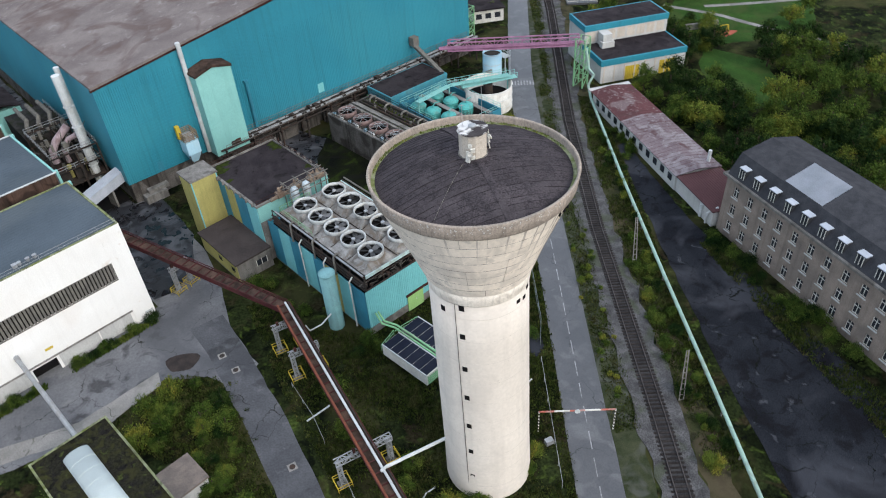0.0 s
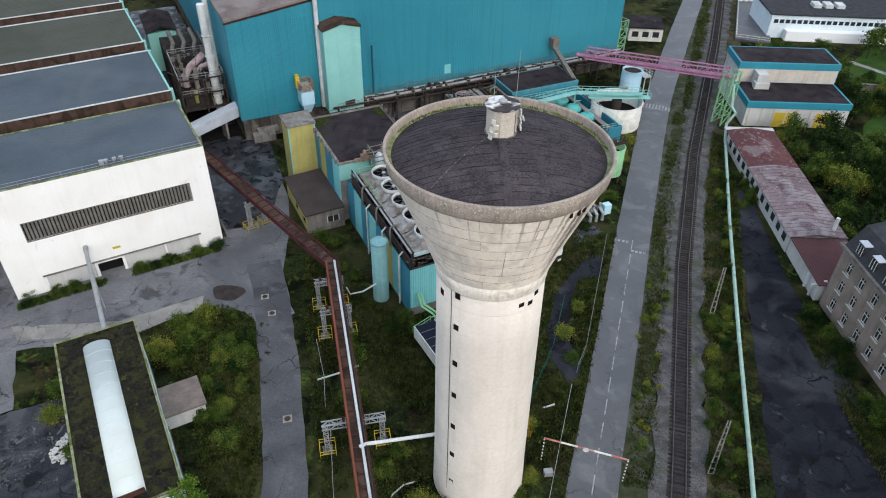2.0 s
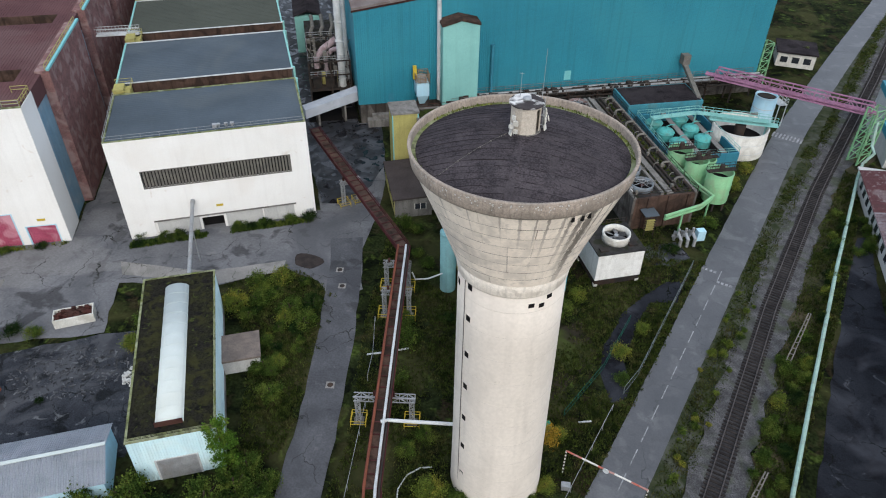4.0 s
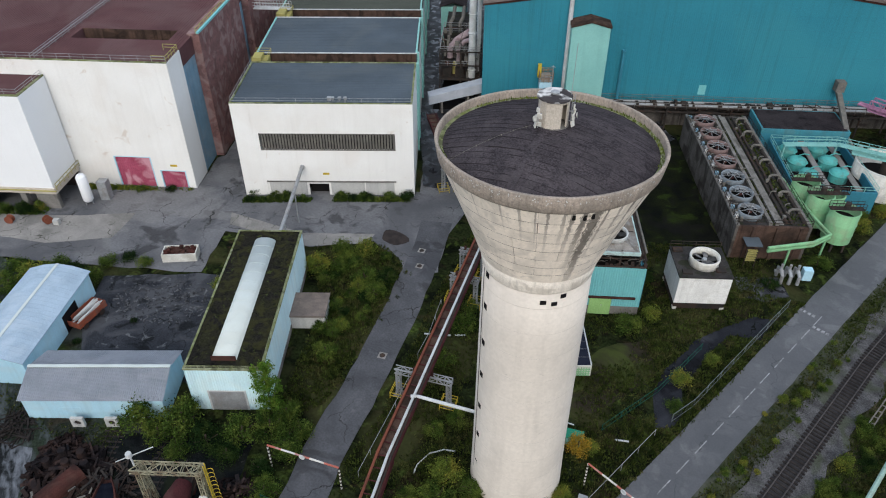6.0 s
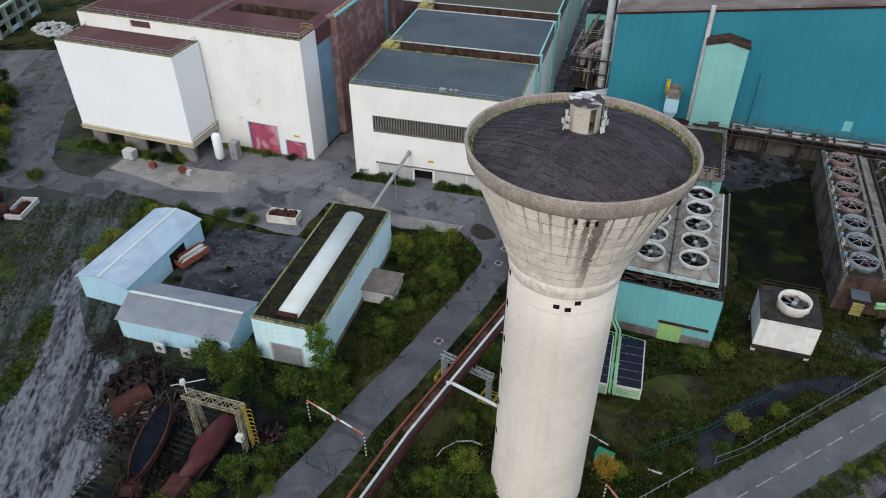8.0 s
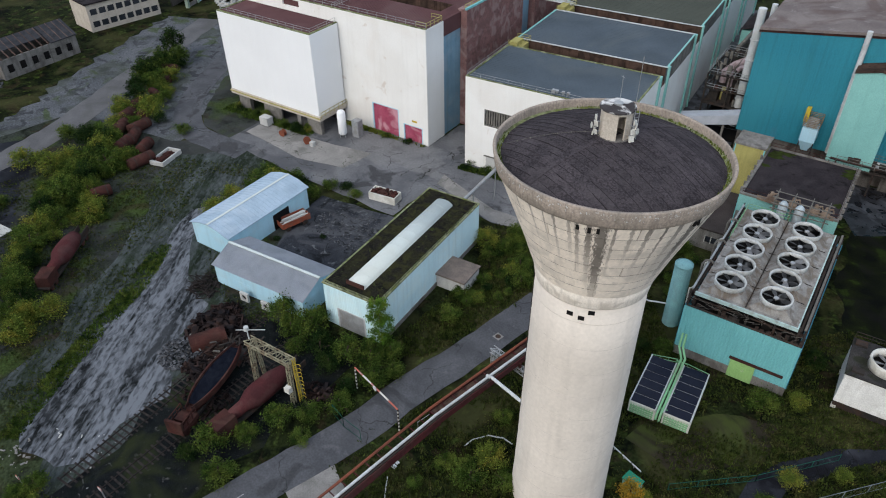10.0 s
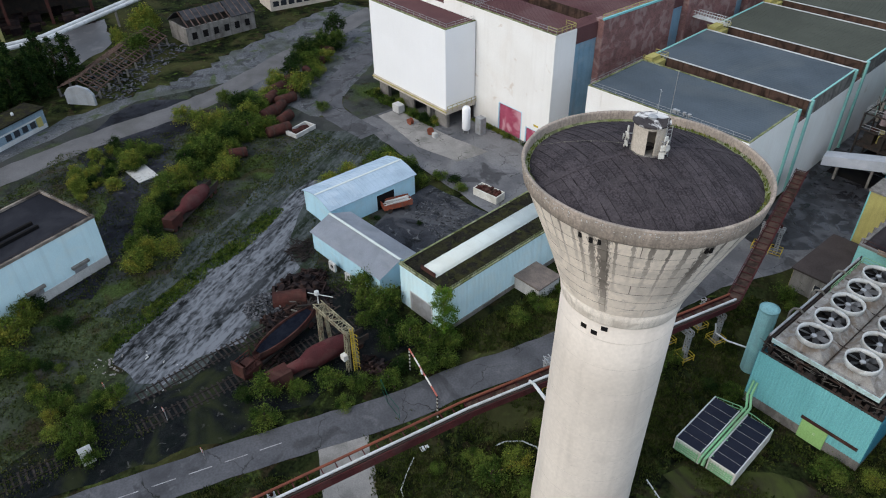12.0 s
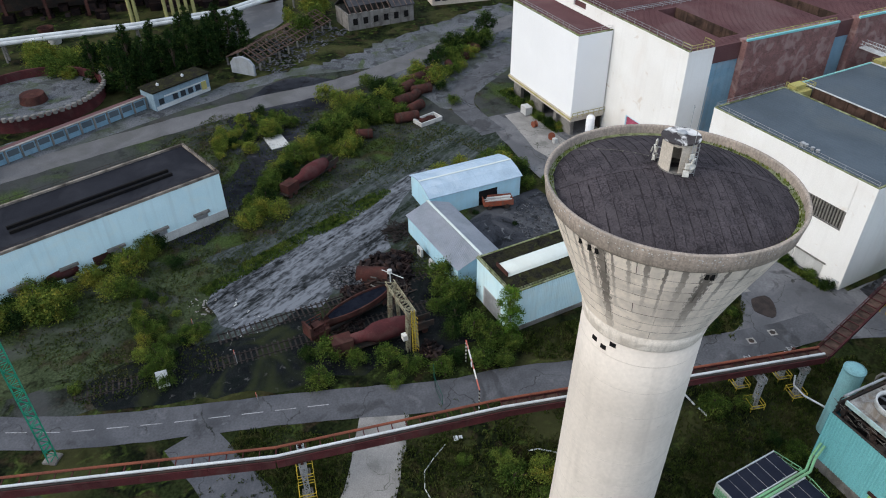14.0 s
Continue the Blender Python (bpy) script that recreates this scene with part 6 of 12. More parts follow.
def fan_house():
    t = at_site("fan_house", "teal corrugated cooling house with ten white roof fans", "cooling building", 31.6, 64.7)
    W, D, H = 13.9, 25.6, 8.4
    bm = B()
    box(bm, 0, W, 0.1, D, 0, 1.6)
    part("plinth", bm, CONC_OLD, t, "concrete base wall")
    bm = B()
    box(bm, 0.05, W - 0.05, 0.12, D, 1.6, 7.4)
    part("core", bm, SEA_BLUE, t)
    bm = B()
    ribbed(bm, -0.02, W + 0.02, 0.06, 1.5, H, 0.33, 0.06)
    part("front_sheet", bm, TEAL_LIGHT, t, "light teal ribbed sheet")
    for k in range(8):
        bm = B()
        box(bm, -0.10, 0.045, 0.14 + k * 3.15, 0.1 + (k + 1) * 3.15, 0.4, 8.0)
        part("flank_panel", bm, (SEA_BLUE, TEAL_LIGHT, YELLOW, SEA_BLUE, TEAL_LIGHT, SEA_BLUE, TEAL_LIGHT, SEA_BLUE)[k], t)
    for k in range(8):
        bm = B()
        box(bm, W - 0.045, W + 0.1, 0.14 + k * 3.15, 0.1 + (k + 1) * 3.15, 1.4, 7.6)
        part("flank_panel", bm, SEA_BLUE, t)
    bm = B()
    box(bm, 7.0, 10.0, -0.10, 0.0, 0.02, 3.0)
    d = part("door", bm, GREEN_DOOR, t, "lime green sliding door")
    bm = B()
    lathe(bm, [(0.16, 0.0), (0.16, 0.04)], 12)
    o = part("lamp", bm, WHITE_PAINT, d)
    o.matrix_basis = Matrix.Translation((8.7, -0.12, 1.7)) @ Matrix.Rotation(radians(90), 4, "X")
    bm = B()
    box(bm, 6.8, 13.2, -0.22, 0.0, 2.98, 3.3)
    part("door_rail", bm, RUST, t, "rusty door rail")
    # open steel floor between wall and fan deck
    bm = B()
    for x in (0.8, 4.0, 7.2, 10.4, 13.0):
        for y in (0.9, 6.2, 11.5, 16.8, 22.0):
            beam(bm, (x, y, 7.4), (x, y, 10.6), 0.22)
    for y in (0.9, 11.5, 22.0):
        beam(bm, (0.8, y, 9.3), (13.0, y, 9.3), 0.16)
        beam(bm, (0.8, y, 7.5), (7.2, y, 10.5), 0.1)
        beam(bm, (13.0, y, 7.5), (7.2, y, 10.5), 0.1)
    part("frame", bm, STEEL_DARK, t, "rusty open steel frame")
    bm = B()
    box(bm, 0.5, W - 0.4, 0.5, D - 1.0, 7.4, 7.6)
    for x in (2.2, 5.6, 9.0, 11.6):
        box(bm, x, x + 1.0, 1.4, D - 2, 7.6, 9.0)
    part("coil_bank", bm, BLACK, t)
    bm = B()
    box(bm, 0.9, W - 1.2, 0.6, D - 3.2, 10.2, 10.6)
    deck = part("fan_deck", bm, DECK_WHITE, t, "grimy white fan deck")
    for col, x in enumerate((3.95, 9.4)):
        for k in range(5):
            y = 3.1 + k * 4.05
            bm = B()
            a = [bm.verts.new((sx * 2.62, sy * 1.98, 0)) for sx, sy in ((-1, -1), (1, -1), (1, 1), (-1, 1))]
            b = [bm.verts.new((sx * 1.45, sy * 1.4, 0.95)) for sx, sy in ((-1, -1), (1, -1), (1, 1), (-1, 1))]
            for i in range(4):
                j = (i + 1) % 4
                bm.faces.new((a[i], a[j], b[j], b[i]))
            bm.faces.new(b)
            hd = part("fan_hood", bm, DECK_WHITE, t, "stained white fan hood")
            hd.matrix_basis = Matrix.Translation((x, y, 10.604))
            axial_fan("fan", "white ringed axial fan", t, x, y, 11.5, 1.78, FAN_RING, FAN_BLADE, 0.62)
    bm = B()
    railing(bm, [(0.3, 0.2, 8.3), (0.3, D - 2, 8.3)], 2.4, 3.0, 0.12)
    for zz in (8.6, 9.2, 9.8):
        tube(bm, [(0.2, 0.3, zz), (0.2, D - 2, zz)], 0.16, 8)
    for zz in (8.7, 9.5):
        tube(bm, [(W - 0.2, 0.3, zz), (W - 0.2, D - 2, zz)], 0.15, 8)
    tube(bm, [(0.2, 0.0, 8.6), (W - 0.2, 0.0, 8.6)], 0.12, 8)
    part("pipe_rack", bm, STEEL_DARK, t, "dark pipes and walkway along the deck")
    bm = B()
    tube(bm, [(6.68, 0.8, 10.72), (6.68, D - 3.4, 10.72)], 0.07, 6)
    for k in range(4):
        y = 5.1 + k * 4.05
        tube(bm, [(1.2, y, 10.78), (4.0, y, 10.92), (6.6, y, 10.74), (9.4, y, 10.92), (12.4, y, 10.78)], 0.05, 6)
    part("conduit", bm, STEEL_DARK, t, "dark conduits in the valleys between fans")
    for x, z, m in ((0.62, 10.5, STEEL_DARK), (0.35, 10.9, STEEL), (W - 0.75, 10.4, STEEL_DARK), (W - 0.35, 10.75, LOUVRE)):
        bm = B()
        tube(bm, [(x, 0.5, z), (x, D - 3.0, z)], 0.14, 8)
        part("deck_pipe", bm, m, t)
    rnd = random.Random(77)
    bm = B()
    for k in range(70):
        side = rnd.choice((0, 1, 2))
        x, y = (rnd.uniform(0.1, 0.9), rnd.uniform(0.3, D - 3)) if side == 0 else (rnd.uniform(W - 1.1, W - 0.1), rnd.uniform(0.3, D - 3)) if side == 1 else (rnd.uniform(0.2, W - 0.2), rnd.uniform(0.15, 0.6))
        s = rnd.uniform(0.08, 0.26)
        z = 8.42 + (0 if side == 2 else rnd.uniform(0, 0.1))
        box(bm, x - s, x + s, y - s, y + s, z, z + s * rnd.uniform(0.8, 3.0))
    tagged(part("ledge_clutter", bm, STEEL_DARK, t, "dark valves and scrap on the wall ledge"), kind="stuff")
    bm = B()
    for y in (3, 9.2, 15.5):
        tube(bm, [(-0.45, y, 0.3), (-0.45, y, 8.8), (0.2, y, 9.4)], 0.13, 8)
    part("riser_pipe", bm, WHITE_PAINT, t)
    bm = B()
    box(bm, 0.75, W - 1.05, 0.42, 0.6, 10.15, 10.66)
    box(bm, W - 1.2, W - 1.04, 0.6, D - 3.2, 10.15, 10.66)
    part("deck_edge", bm, mat("pale_teal_edge_trim", (0.42, 0.56, 0.54), (0.34, 0.45, 0.43), scale=0.6, stain=(0.22, 0.20, 0.17), stain_scale=0.5, stain_amount=0.5), t, "pale teal edge trim of the fan deck")
    for y in (6.4, 11.6, 17.4):
        bm = B()
        tube(bm, [(-0.3, y, 8.2), (-0.3, y, 10.6), (-0.1, y + 0.25, 11.1), (0.5, y + 0.5, 11.2), (0.9, y + 0.6, 10.8)], 0.15, 10)
        part("gooseneck_vent", bm, LOUVRE, t, "grimy white gooseneck pipe")
    bm = B()
    railing(bm, [(1.0, 13.5, 10.6), (1.0, D - 3.4, 10.6), (6.6, D - 3.4, 10.6)], 1.0, 1.6, 0.06)
    part("railing", bm, GREEN_MINT, t, "mint green guard rail")
    rnd = random.Random(78)
    bm = B()
    for k in range(46):
        x0, z0 = rnd.uniform(0.6, W - 1.0), rnd.uniform(8.5, 9.9)
        beam(bm, (x0, rnd.uniform(0.3, 0.9), z0), (x0 + rnd.uniform(-1.6, 1.6), rnd.uniform(0.3, 0.9), z0 + rnd.uniform(-0.5, 0.5)), rnd.uniform(0.025, 0.05))
    tagged(part("inlet_tangle", bm, LOUVRE, t, "pipes and struts in the open gap under the deck"), kind="stuff")
    s = at_site("water_silo", "slim pale teal vertical tank", "tank", 29.3, 70.2)
    bm = B()
    lathe(bm, [(1.15, 0), (1.15, 10.2), (0.95, 10.42), (0, 10.5)], 28)
    part("shell", bm, SILO_TEAL, s, "", True)
    bm = B()
    lathe(bm, [(1.18, 10.0), (1.2, 10.3), (1.1, 10.35)], 28)
    part("rim_band", bm, SILO_TEAL, s)
    bm = B()
    tube(bm, [(-0.9, -0.6, 3.4), (-3.2, -1.4, 3.4), (-5.0, -1.2, 3.4), (-5.4, -1.0, 4.6)], 0.11, 8)
    part("feed_pipe", bm, PIPE_WHITE, s)


fan_house()


# ---- sheds of the yard ----
def moss_shed():
    t = at_site("moss_shed", "pale blue ribbed shed with mossy flat roof and long skylight", "shed", -10.6, 43.9, 0, 3.2)
    W, D, H = 9.2, 27.2, 7.0
    bm = B()
    box(bm, 0.1, W - 0.1, 0.1, D - 0.1, 0, H)
    part("core", bm, SHED_CLAD, t)
    bm = B()
    ribbed(bm, 0, 2.2, 0.08, 0.1, H, 0.3, 0.05)
    ribbed(bm, 6.6, W, 0.08, 0.1, H, 0.3, 0.05)
    ribbed(bm, 2.2, 6.6, 0.08, 3.4, H, 0.3, 0.05)
    part("front_sheet", bm, SHED_CLAD, t, "pale blue ribbed front")
    bm = B()
    ribbed(bm, 0, D, 0, 0.1, H, 0.3, 0.05)
    s = part("flank_sheet", bm, SHED_CLAD, t)
    s.matrix_basis = Matrix.Translation((W - 0.08, 0, 0)) @ Matrix.Rotation(radians(90), 4, "Z")
    bm = B()
    ribbed(bm, 0, D, 0, 0.1, H, 0.3, 0.05)
    s = part("flank_sheet", bm, SHED_CLAD, t)
    s.matrix_basis = Matrix.Translation((0.08, D, 0)) @ Matrix.Rotation(radians(-90), 4, "Z")
    bm = B()
    box(bm, 2.3, 6.5, 0.03, 0.11, 0, 3.3)
    part("gate", bm, STEEL, t, "grey sheet gate")
    bm = B()
    box(bm, 2.1, 2.3, 0, 0.12, 0, 3.45)
    box(bm, 6.5, 6.7, 0, 0.12, 0, 3.45)
    box(bm, 2.3, 6.5, 0, 0.12, 3.3, 3.45)
    part("gate_frame", bm, PIPE_WHITE, t)
    bm = B()
    box(bm, W - 0.2, W + 0.06, 0.3, D, 0, 0.7)
    part("plinth", bm, CONC_OLD, t)
    bm = B()
    box(bm, 0.2, W - 0.2, 0.2, D - 0.2, H + 0.002, H + 0.1)
    part("roof", bm, ROOF_MOSS, t, "black felt roof thick with moss")
    bm = B()
    for x0, x1, y0, y1 in ((-0.05, W + 0.05, -0.05, 0.2), (-0.05, W + 0.05, D - 0.2, D + 0.05), (-0.05, 0.2, 0.2, D - 0.2), (W - 0.2, W + 0.05, 0.2, D - 0.2)):
        box(bm, x0, x1, y0, y1, H + 0.004, H + 0.2)
    part("roof_kerb", bm, MOSS, t, "moss-grown roof edge")
    bm = B()
    prof = [(2.95 + 1.45 + 1.5 * math.cos(math.pi * (1 - k / 10)), H + 0.1 + 0.75 * math.sin(math.pi * k / 10)) for k in range(11)]
    prof = [(2.9, H + 0.1)] + prof + [(5.9, H + 0.1)]
    extrude_y(bm, prof[::-1], 1.6, 24.6)
    sk = part("skylight", bm, SKYLIGHT, t, "long arched translucent skylight", True)
    bm = B()
    box(bm, 2.95, 5.85, 1.45, 1.6, H + 0.1, H + 0.75)
    part("gable_board", bm, RUST, sk)
    for k in range(1, 12):
        bm = B()
        y = 1.6 + k * 1.92
        pts = [(2.9 + 1.5 + 1.51 * math.cos(math.pi * (1 - q / 8)), H + 0.11 + 0.755 * math.sin(math.pi * q / 8)) for q in range(9)]
        for (x0, z0), (x1, z1) in zip(pts, pts[1:]):
            beam(bm, (x0, y, z0), (x1, y, z1), 0.035)
        part("sheet_lap", bm, SKYLIGHT, sk)
    bm = B()
    railing(bm, [(0.2, 0.1, H + 0.3), (W - 0.2, 0.1, H + 0.3)], 0.35, 0.8, 0.05)
    railing(bm, [(W - 0.1, 0.2, H + 0.3), (W - 0.1, D - 1, H + 0.3)], 0.35, 1.4, 0.04)
    part("railing", bm, MOSS, t)
    h = at_site("garden_hut", "small brown-roofed hut with white end wall", "hut", -3.2, 58.6, 0, 3.2)
    bm = B()
    box(bm, 0, 5.6, 0, 4.6, 0, 2.2)
    part("wall", bm, PLASTER_PALE, h)
    bm = B()
    extrude_x(bm, [(-0.2, 2.2), (4.8, 2.2), (4.8, 2.35), (-0.2, 2.5)], -0.2, 5.8)
    part("roof", bm, mat("brown_sheet_roof", (0.19, 0.155, 0.135), (0.14, 0.118, 0.105), scale=0.6, streak=0.3), h)


moss_shed()


def blue_sheds():
    a = at_site("blue_shed", "pale blue shed with grey barrel-pitched sheet roof", "shed", -40.8, 46.3, 0, 0, "blue sheds")
    W, D = 8.4, 17.4
    bm = B()
    extrude_y(bm, [(0, 0), (W, 0), (W, 4.0), (W * 0.75, 4.7), (W / 2, 5.0), (W * 0.25, 4.7), (0, 4.0)], 0, D)
    part("wall", bm, BLUE_CLAD, a)
    bm = B()
    extrude_y(bm, [(-0.25, 3.95), (W * 0.25, 4.72), (W / 2, 5.03), (W * 0.75, 4.72), (W + 0.25, 3.95), (W + 0.25, 4.05), (W * 0.75, 4.84), (W / 2, 5.15), (W * 0.25, 4.84), (-0.25, 4.05)], -0.3, D + 0.3)
    blue_sheet = mat("bluish_roof_sheet", (0.34, 0.43, 0.51), (0.28, 0.36, 0.43), scale=0.4, stain=(0.42, 0.49, 0.55), stain_scale=0.2, stain_amount=0.4, rough=0.7, grain_amount=0.1)
    r = part("roof", bm, blue_sheet, a, "bluish grey sheet roof")
    bm = B()
    for k in range(1, 24):
        y = -0.3 + k * (D + 0.6) / 24
        for p, q in (((-0.25, 4.06), (W * 0.25, 4.85)), ((W * 0.25, 4.85), (W / 2, 5.16)), ((W / 2, 5.16), (W * 0.75, 4.85)), ((W * 0.75, 4.85), (W + 0.25, 4.06))):
            beam(bm, (p[0], y, p[1]), (q[0], y, q[1]), 0.06, 0.03)
    part("roof_rib", bm, blue_sheet, r)
    bm = B()
    box(bm, W / 2 - 0.2, W / 2 + 0.2, -0.3, D + 0.3, 5.15, 5.2)
    part("ridge_cap", bm, SKYLIGHT, r)
    # Doorway is a black plate on the wall, its inner shade painted.
    bm = B()
    box(bm, W - 0.02, W + 0.03, 9.2, 12.8, 0, 2.9)
    part("doorway", bm, BLACK, a)
    b = at_site("blue_shed", "pale blue shed with grey corrugated pitched roof and light ridge", "shed", -30.0, 41.2, 0, 4.0, "blue sheds")
    W, D = 16.6, 7.6
    bm = B()
    extrude_x(bm, [(0, 0), (D, 0), (D, 3.5), (D / 2, 4.9), (0, 3.5)], 0, W)
    part("wall", bm, BLUE_CLAD, b)
    bm = B()
    n = 70
    for side in (0, 1):
        y0, y1 = (-0.3, D / 2) if side == 0 else (D / 2, D + 0.3)
        z0, z1 = (3.42, 4.95) if side == 0 else (4.95, 3.42)
        rows = [[], []]
        for k in range(2 * n + 1):
            x = -0.3 + k * (W + 0.6) / (2 * n)
            dz = 0.06 * (k % 2)
            rows[0].append(bm.verts.new((x, y0, z0 + dz)))
            rows[1].append(bm.verts.new((x, y1, z1 + dz)))
        for k in range(2 * n):
            bm.faces.new((rows[0][k], rows[0][k + 1], rows[1][k + 1], rows[1][k]))
    bmesh.ops.solidify(bm, geom=bm.faces[:], thickness=0.04)
    r = part("roof", bm, ROOF_GREY, b, "grey corrugated roof")
    bm = B()
    box(bm, -0.3, W + 0.3, D / 2 - 0.22, D / 2 + 0.22, 4.98, 5.06)
    part("ridge_cap", bm, SKYLIGHT, r)
    bm = B()
    box(bm, 4.4, 6.6, -0.04, -0.003, 0, 2.0)
    part("boarded_door", bm, BLUE_CLAD, b)


blue_sheds()


def well_frames():
    for x in (0, 4.1):
        bm = B()
        w = at_site("concrete_surround", "square pale concrete surround with round hole, leaning on a shed", "concrete ring", -23.4 + x * 0.98, 40.3 + x * 0.07, 0, 4, "concrete surrounds")
        n = 16
        inner = [(0.42 * math.cos(2 * math.pi * k / n), 0.42 * math.sin(2 * math.pi * k / n)) for k in range(n)]
        outer = []
        for cx, cz in inner:
            m = max(abs(cx), abs(cz))
            outer.append((cx / m * 0.75, cz / m * 0.75))
        for y0, y1 in ((0, 0.35),):
            for k in range(n):
                j = (k + 1) % n
                a = [(inner[k][0], inner[k][1] + 0.78), (inner[j][0], inner[j][1] + 0.78), (outer[j][0], outer[j][1] + 0.78), (outer[k][0], outer[k][1] + 0.78)]
                f = [bm.verts.new((p, y0, q)) for p, q in a]
                g = [bm.verts.new((p, y1, q)) for p, q in a]
                bm.faces.new(f[::-1])
                bm.faces.new(g)
                bm.faces.new((f[0], f[1], g[1], g[0]))
                bm.faces.new((f[2], f[3], g[3], g[2]))
        part("frame", bm, PLASTER_PALE, w)
        bm = B()
        box(bm, -0.5, 0.5, 0.18, 0.2, 0.25, 1.3)
        part("backing", bm, STEEL_DARK, w)


well_frames()


def truck():
    t = at_site("scrap_trailer", "orange flatbed trailer loaded with pale planks", "trailer", -30.9, 58.4, 0, 74)
    bm = B()
    box(bm, -2.6, 2.6, -1.15, 1.15, 0.75, 1.0)
    for x0, x1, y0, y1 in ((-2.6, 2.6, -1.15, -1.05), (-2.6, 2.6, 1.05, 1.15), (-2.6, -2.5, -1.05, 1.05), (2.5, 2.6, -1.05, 1.05)):
        box(bm, x0, x1, y0, y1, 1.0, 1.7)
    part("bed", bm, ORANGE, t, "orange painted steel bed")
    for x in (-1.6, 1.5):
        for y in (-1.0, 1.0):
            bm = B()
            cyl(bm, 0, 0, -0.15, 0.15, 0.5, 0.5, 16)
            w = part("wheel", bm, STEEL_DARK, t)
            w.matrix_basis = Matrix.Translation((x, y, 0.5)) @ Matrix.Rotation(radians(90), 4, "X")
    rnd = random.Random(4)
    for k in range(12):
        bm = B()
        x = rnd.uniform(-0.4, 0.4)
        y = rnd.uniform(-0.9, 0.9)
        a = rnd.uniform(-0.2, 0.2)
        beam(bm, (x - 2.1, y - a, 1.25 + 0.05 * k), (x + 2.1, y + a, 1.3 + 0.05 * k), 0.22, 0.08)
        part("plank", bm, PLASTER_PALE, t)


truck()


def trough():
    t = at_site("skip_container", "white open skip filled with rubble", "skip", -23.0, 72.9, 0, 8)
    bm = B()
    for x0, x1, y0, y1 in ((-2.6, 2.6, -1.2, -1.05), (-2.6, 2.6, 1.05, 1.2), (-2.6, -2.45, -1.05, 1.05), (2.45, 2.6, -1.05, 1.05)):
        box(bm, x0, x1, y0, y1, 0, 1.5)
    box(bm, -2.45, 2.45, -1.05, 1.05, 0, 0.15)
    part("body", bm, WHITE_PAINT, t, "white painted steel body")
    bm = B()
    rnd = random.Random(2)
    for k in range(120):
        x, y, s = rnd.uniform(-2.3, 2.3), rnd.uniform(-0.95, 0.95), rnd.uniform(0.1, 0.3)
        z = 1.0 + rnd.uniform(0, 0.4)
        box(bm, x - s, x + s, y - s * 0.7, y + s * 0.7, z, z + s * 0.8)
    box(bm, -2.4, 2.4, -1.0, 1.0, 0.15, 1.1)
    tagged(part("rubble", bm, RUST, t), kind="stuff")


trough()


def hall_front():
    s = at_site("gas_tank", "slim white vertical gas tank on legs", "tank", -44.0, 86.2)
    bm = B()
    lathe(bm, [(0, 0.5), (0.6, 0.65), (0.85, 1.0), (0.85, 5.4), (0.6, 5.8), (0, 5.95)], 24)
    part("shell", bm, WHITE_CLEAN, s, "", True)
    for k in range(3):
        bm = B()
        a = k * 2.09
        beam(bm, (0.6 * math.cos(a), 0.6 * math.sin(a), 0), (0.6 * math.cos(a), 0.6 * math.sin(a), 1.0), 0.14)
        part("leg", bm, STEEL, s)
    c = at_site("gas_cabinet", "grey steel cabinet beside the gas tank", "cabinet", -42.6, 87.4)
    bm = B()
    box(bm, 0, 1.6, 0, 1.5, 0, 3.6)
    part("body", bm, STEEL, c)
    b = at_site("tank_box", "white square liquid container", "container", -60.8, 81.6)
    bm = B()
    box(bm, -1.1, 1.1, -0.8, 0.8, 0.15, 1.9)
    part("body", bm, PLASTER_PALE, b)
    bm = B()
    box(bm, -1.1, 1.1, -0.8, 0.8, 0, 0.15)
    part("pallet", bm, TIMBER, b)
    for u, v in ((-54.5, 79.9), (-48.2, 80.2)):
        r = at_site("cable_reel", "small orange cable reel", "cable reel", u, v, 0, random.uniform(0, 80), "cable reels")
        bm = B()
        cyl(bm, 0, 0, -0.4, -0.3, 0.7, 0.7, 18)
        cyl(bm, 0, 0, 0.3, 0.4, 0.7, 0.7, 18)
        cyl(bm, 0, 0, -0.3, 0.3, 0.35, 0.35, 14)
        o = part("drum", bm, ORANGE_PIPE, r)
        o.matrix_basis = Matrix.Translation((0, 0, 0.7)) @ Matrix.Rotation(radians(90), 4, "X")
    p = at_site("concrete_block", "small white concrete block on the apron", "block", -46.6, 80.0)
    bm = B()
    box(bm, -0.45, 0.45, -0.4, 0.4, 0, 1.0)
    part("block", bm, PLASTER_PALE, p)
    o = at_site("overhead_pipe", "grey overhead pipe from shed roof to white hall", "pipe", -6.6, 71.3, 5.72, 0)
    bm = B()
    tube(bm, [(0, 0, 0), (-0.5, 10, 0.05), (-1.0, 19.4, 0.1)], 0.3, 10)
    tube(bm, [(-1.0, 19.4, 0.1), (-1.05, 21.3, 0.1)], 0.36, 10)
    part("pipe", bm, STEEL, o)
    bm = B()
    for y in (5, 12):
        beam(bm, (-0.4, y, -5.7), (-0.4, y, -0.2), 0.16)
    part("post", bm, STEEL, o)
    g = at_site("gangway", "white railed gangway between the two halls", "gangway", -27.0, 133.5, 17.6)
    bm = B()
    box(bm, 0, 8.6, 0, 1.5, 0, 0.2)
    railing(bm, [(0, 0.05, 0.2), (8.6, 0.05, 0.2)], 1.2, 0.6, 0.06)
    railing(bm, [(0, 1.45, 0.2), (8.6, 1.45, 0.2)], 1.2, 0.6, 0.06)
    part("deck", bm, PIPE_WHITE, g)


hall_front()


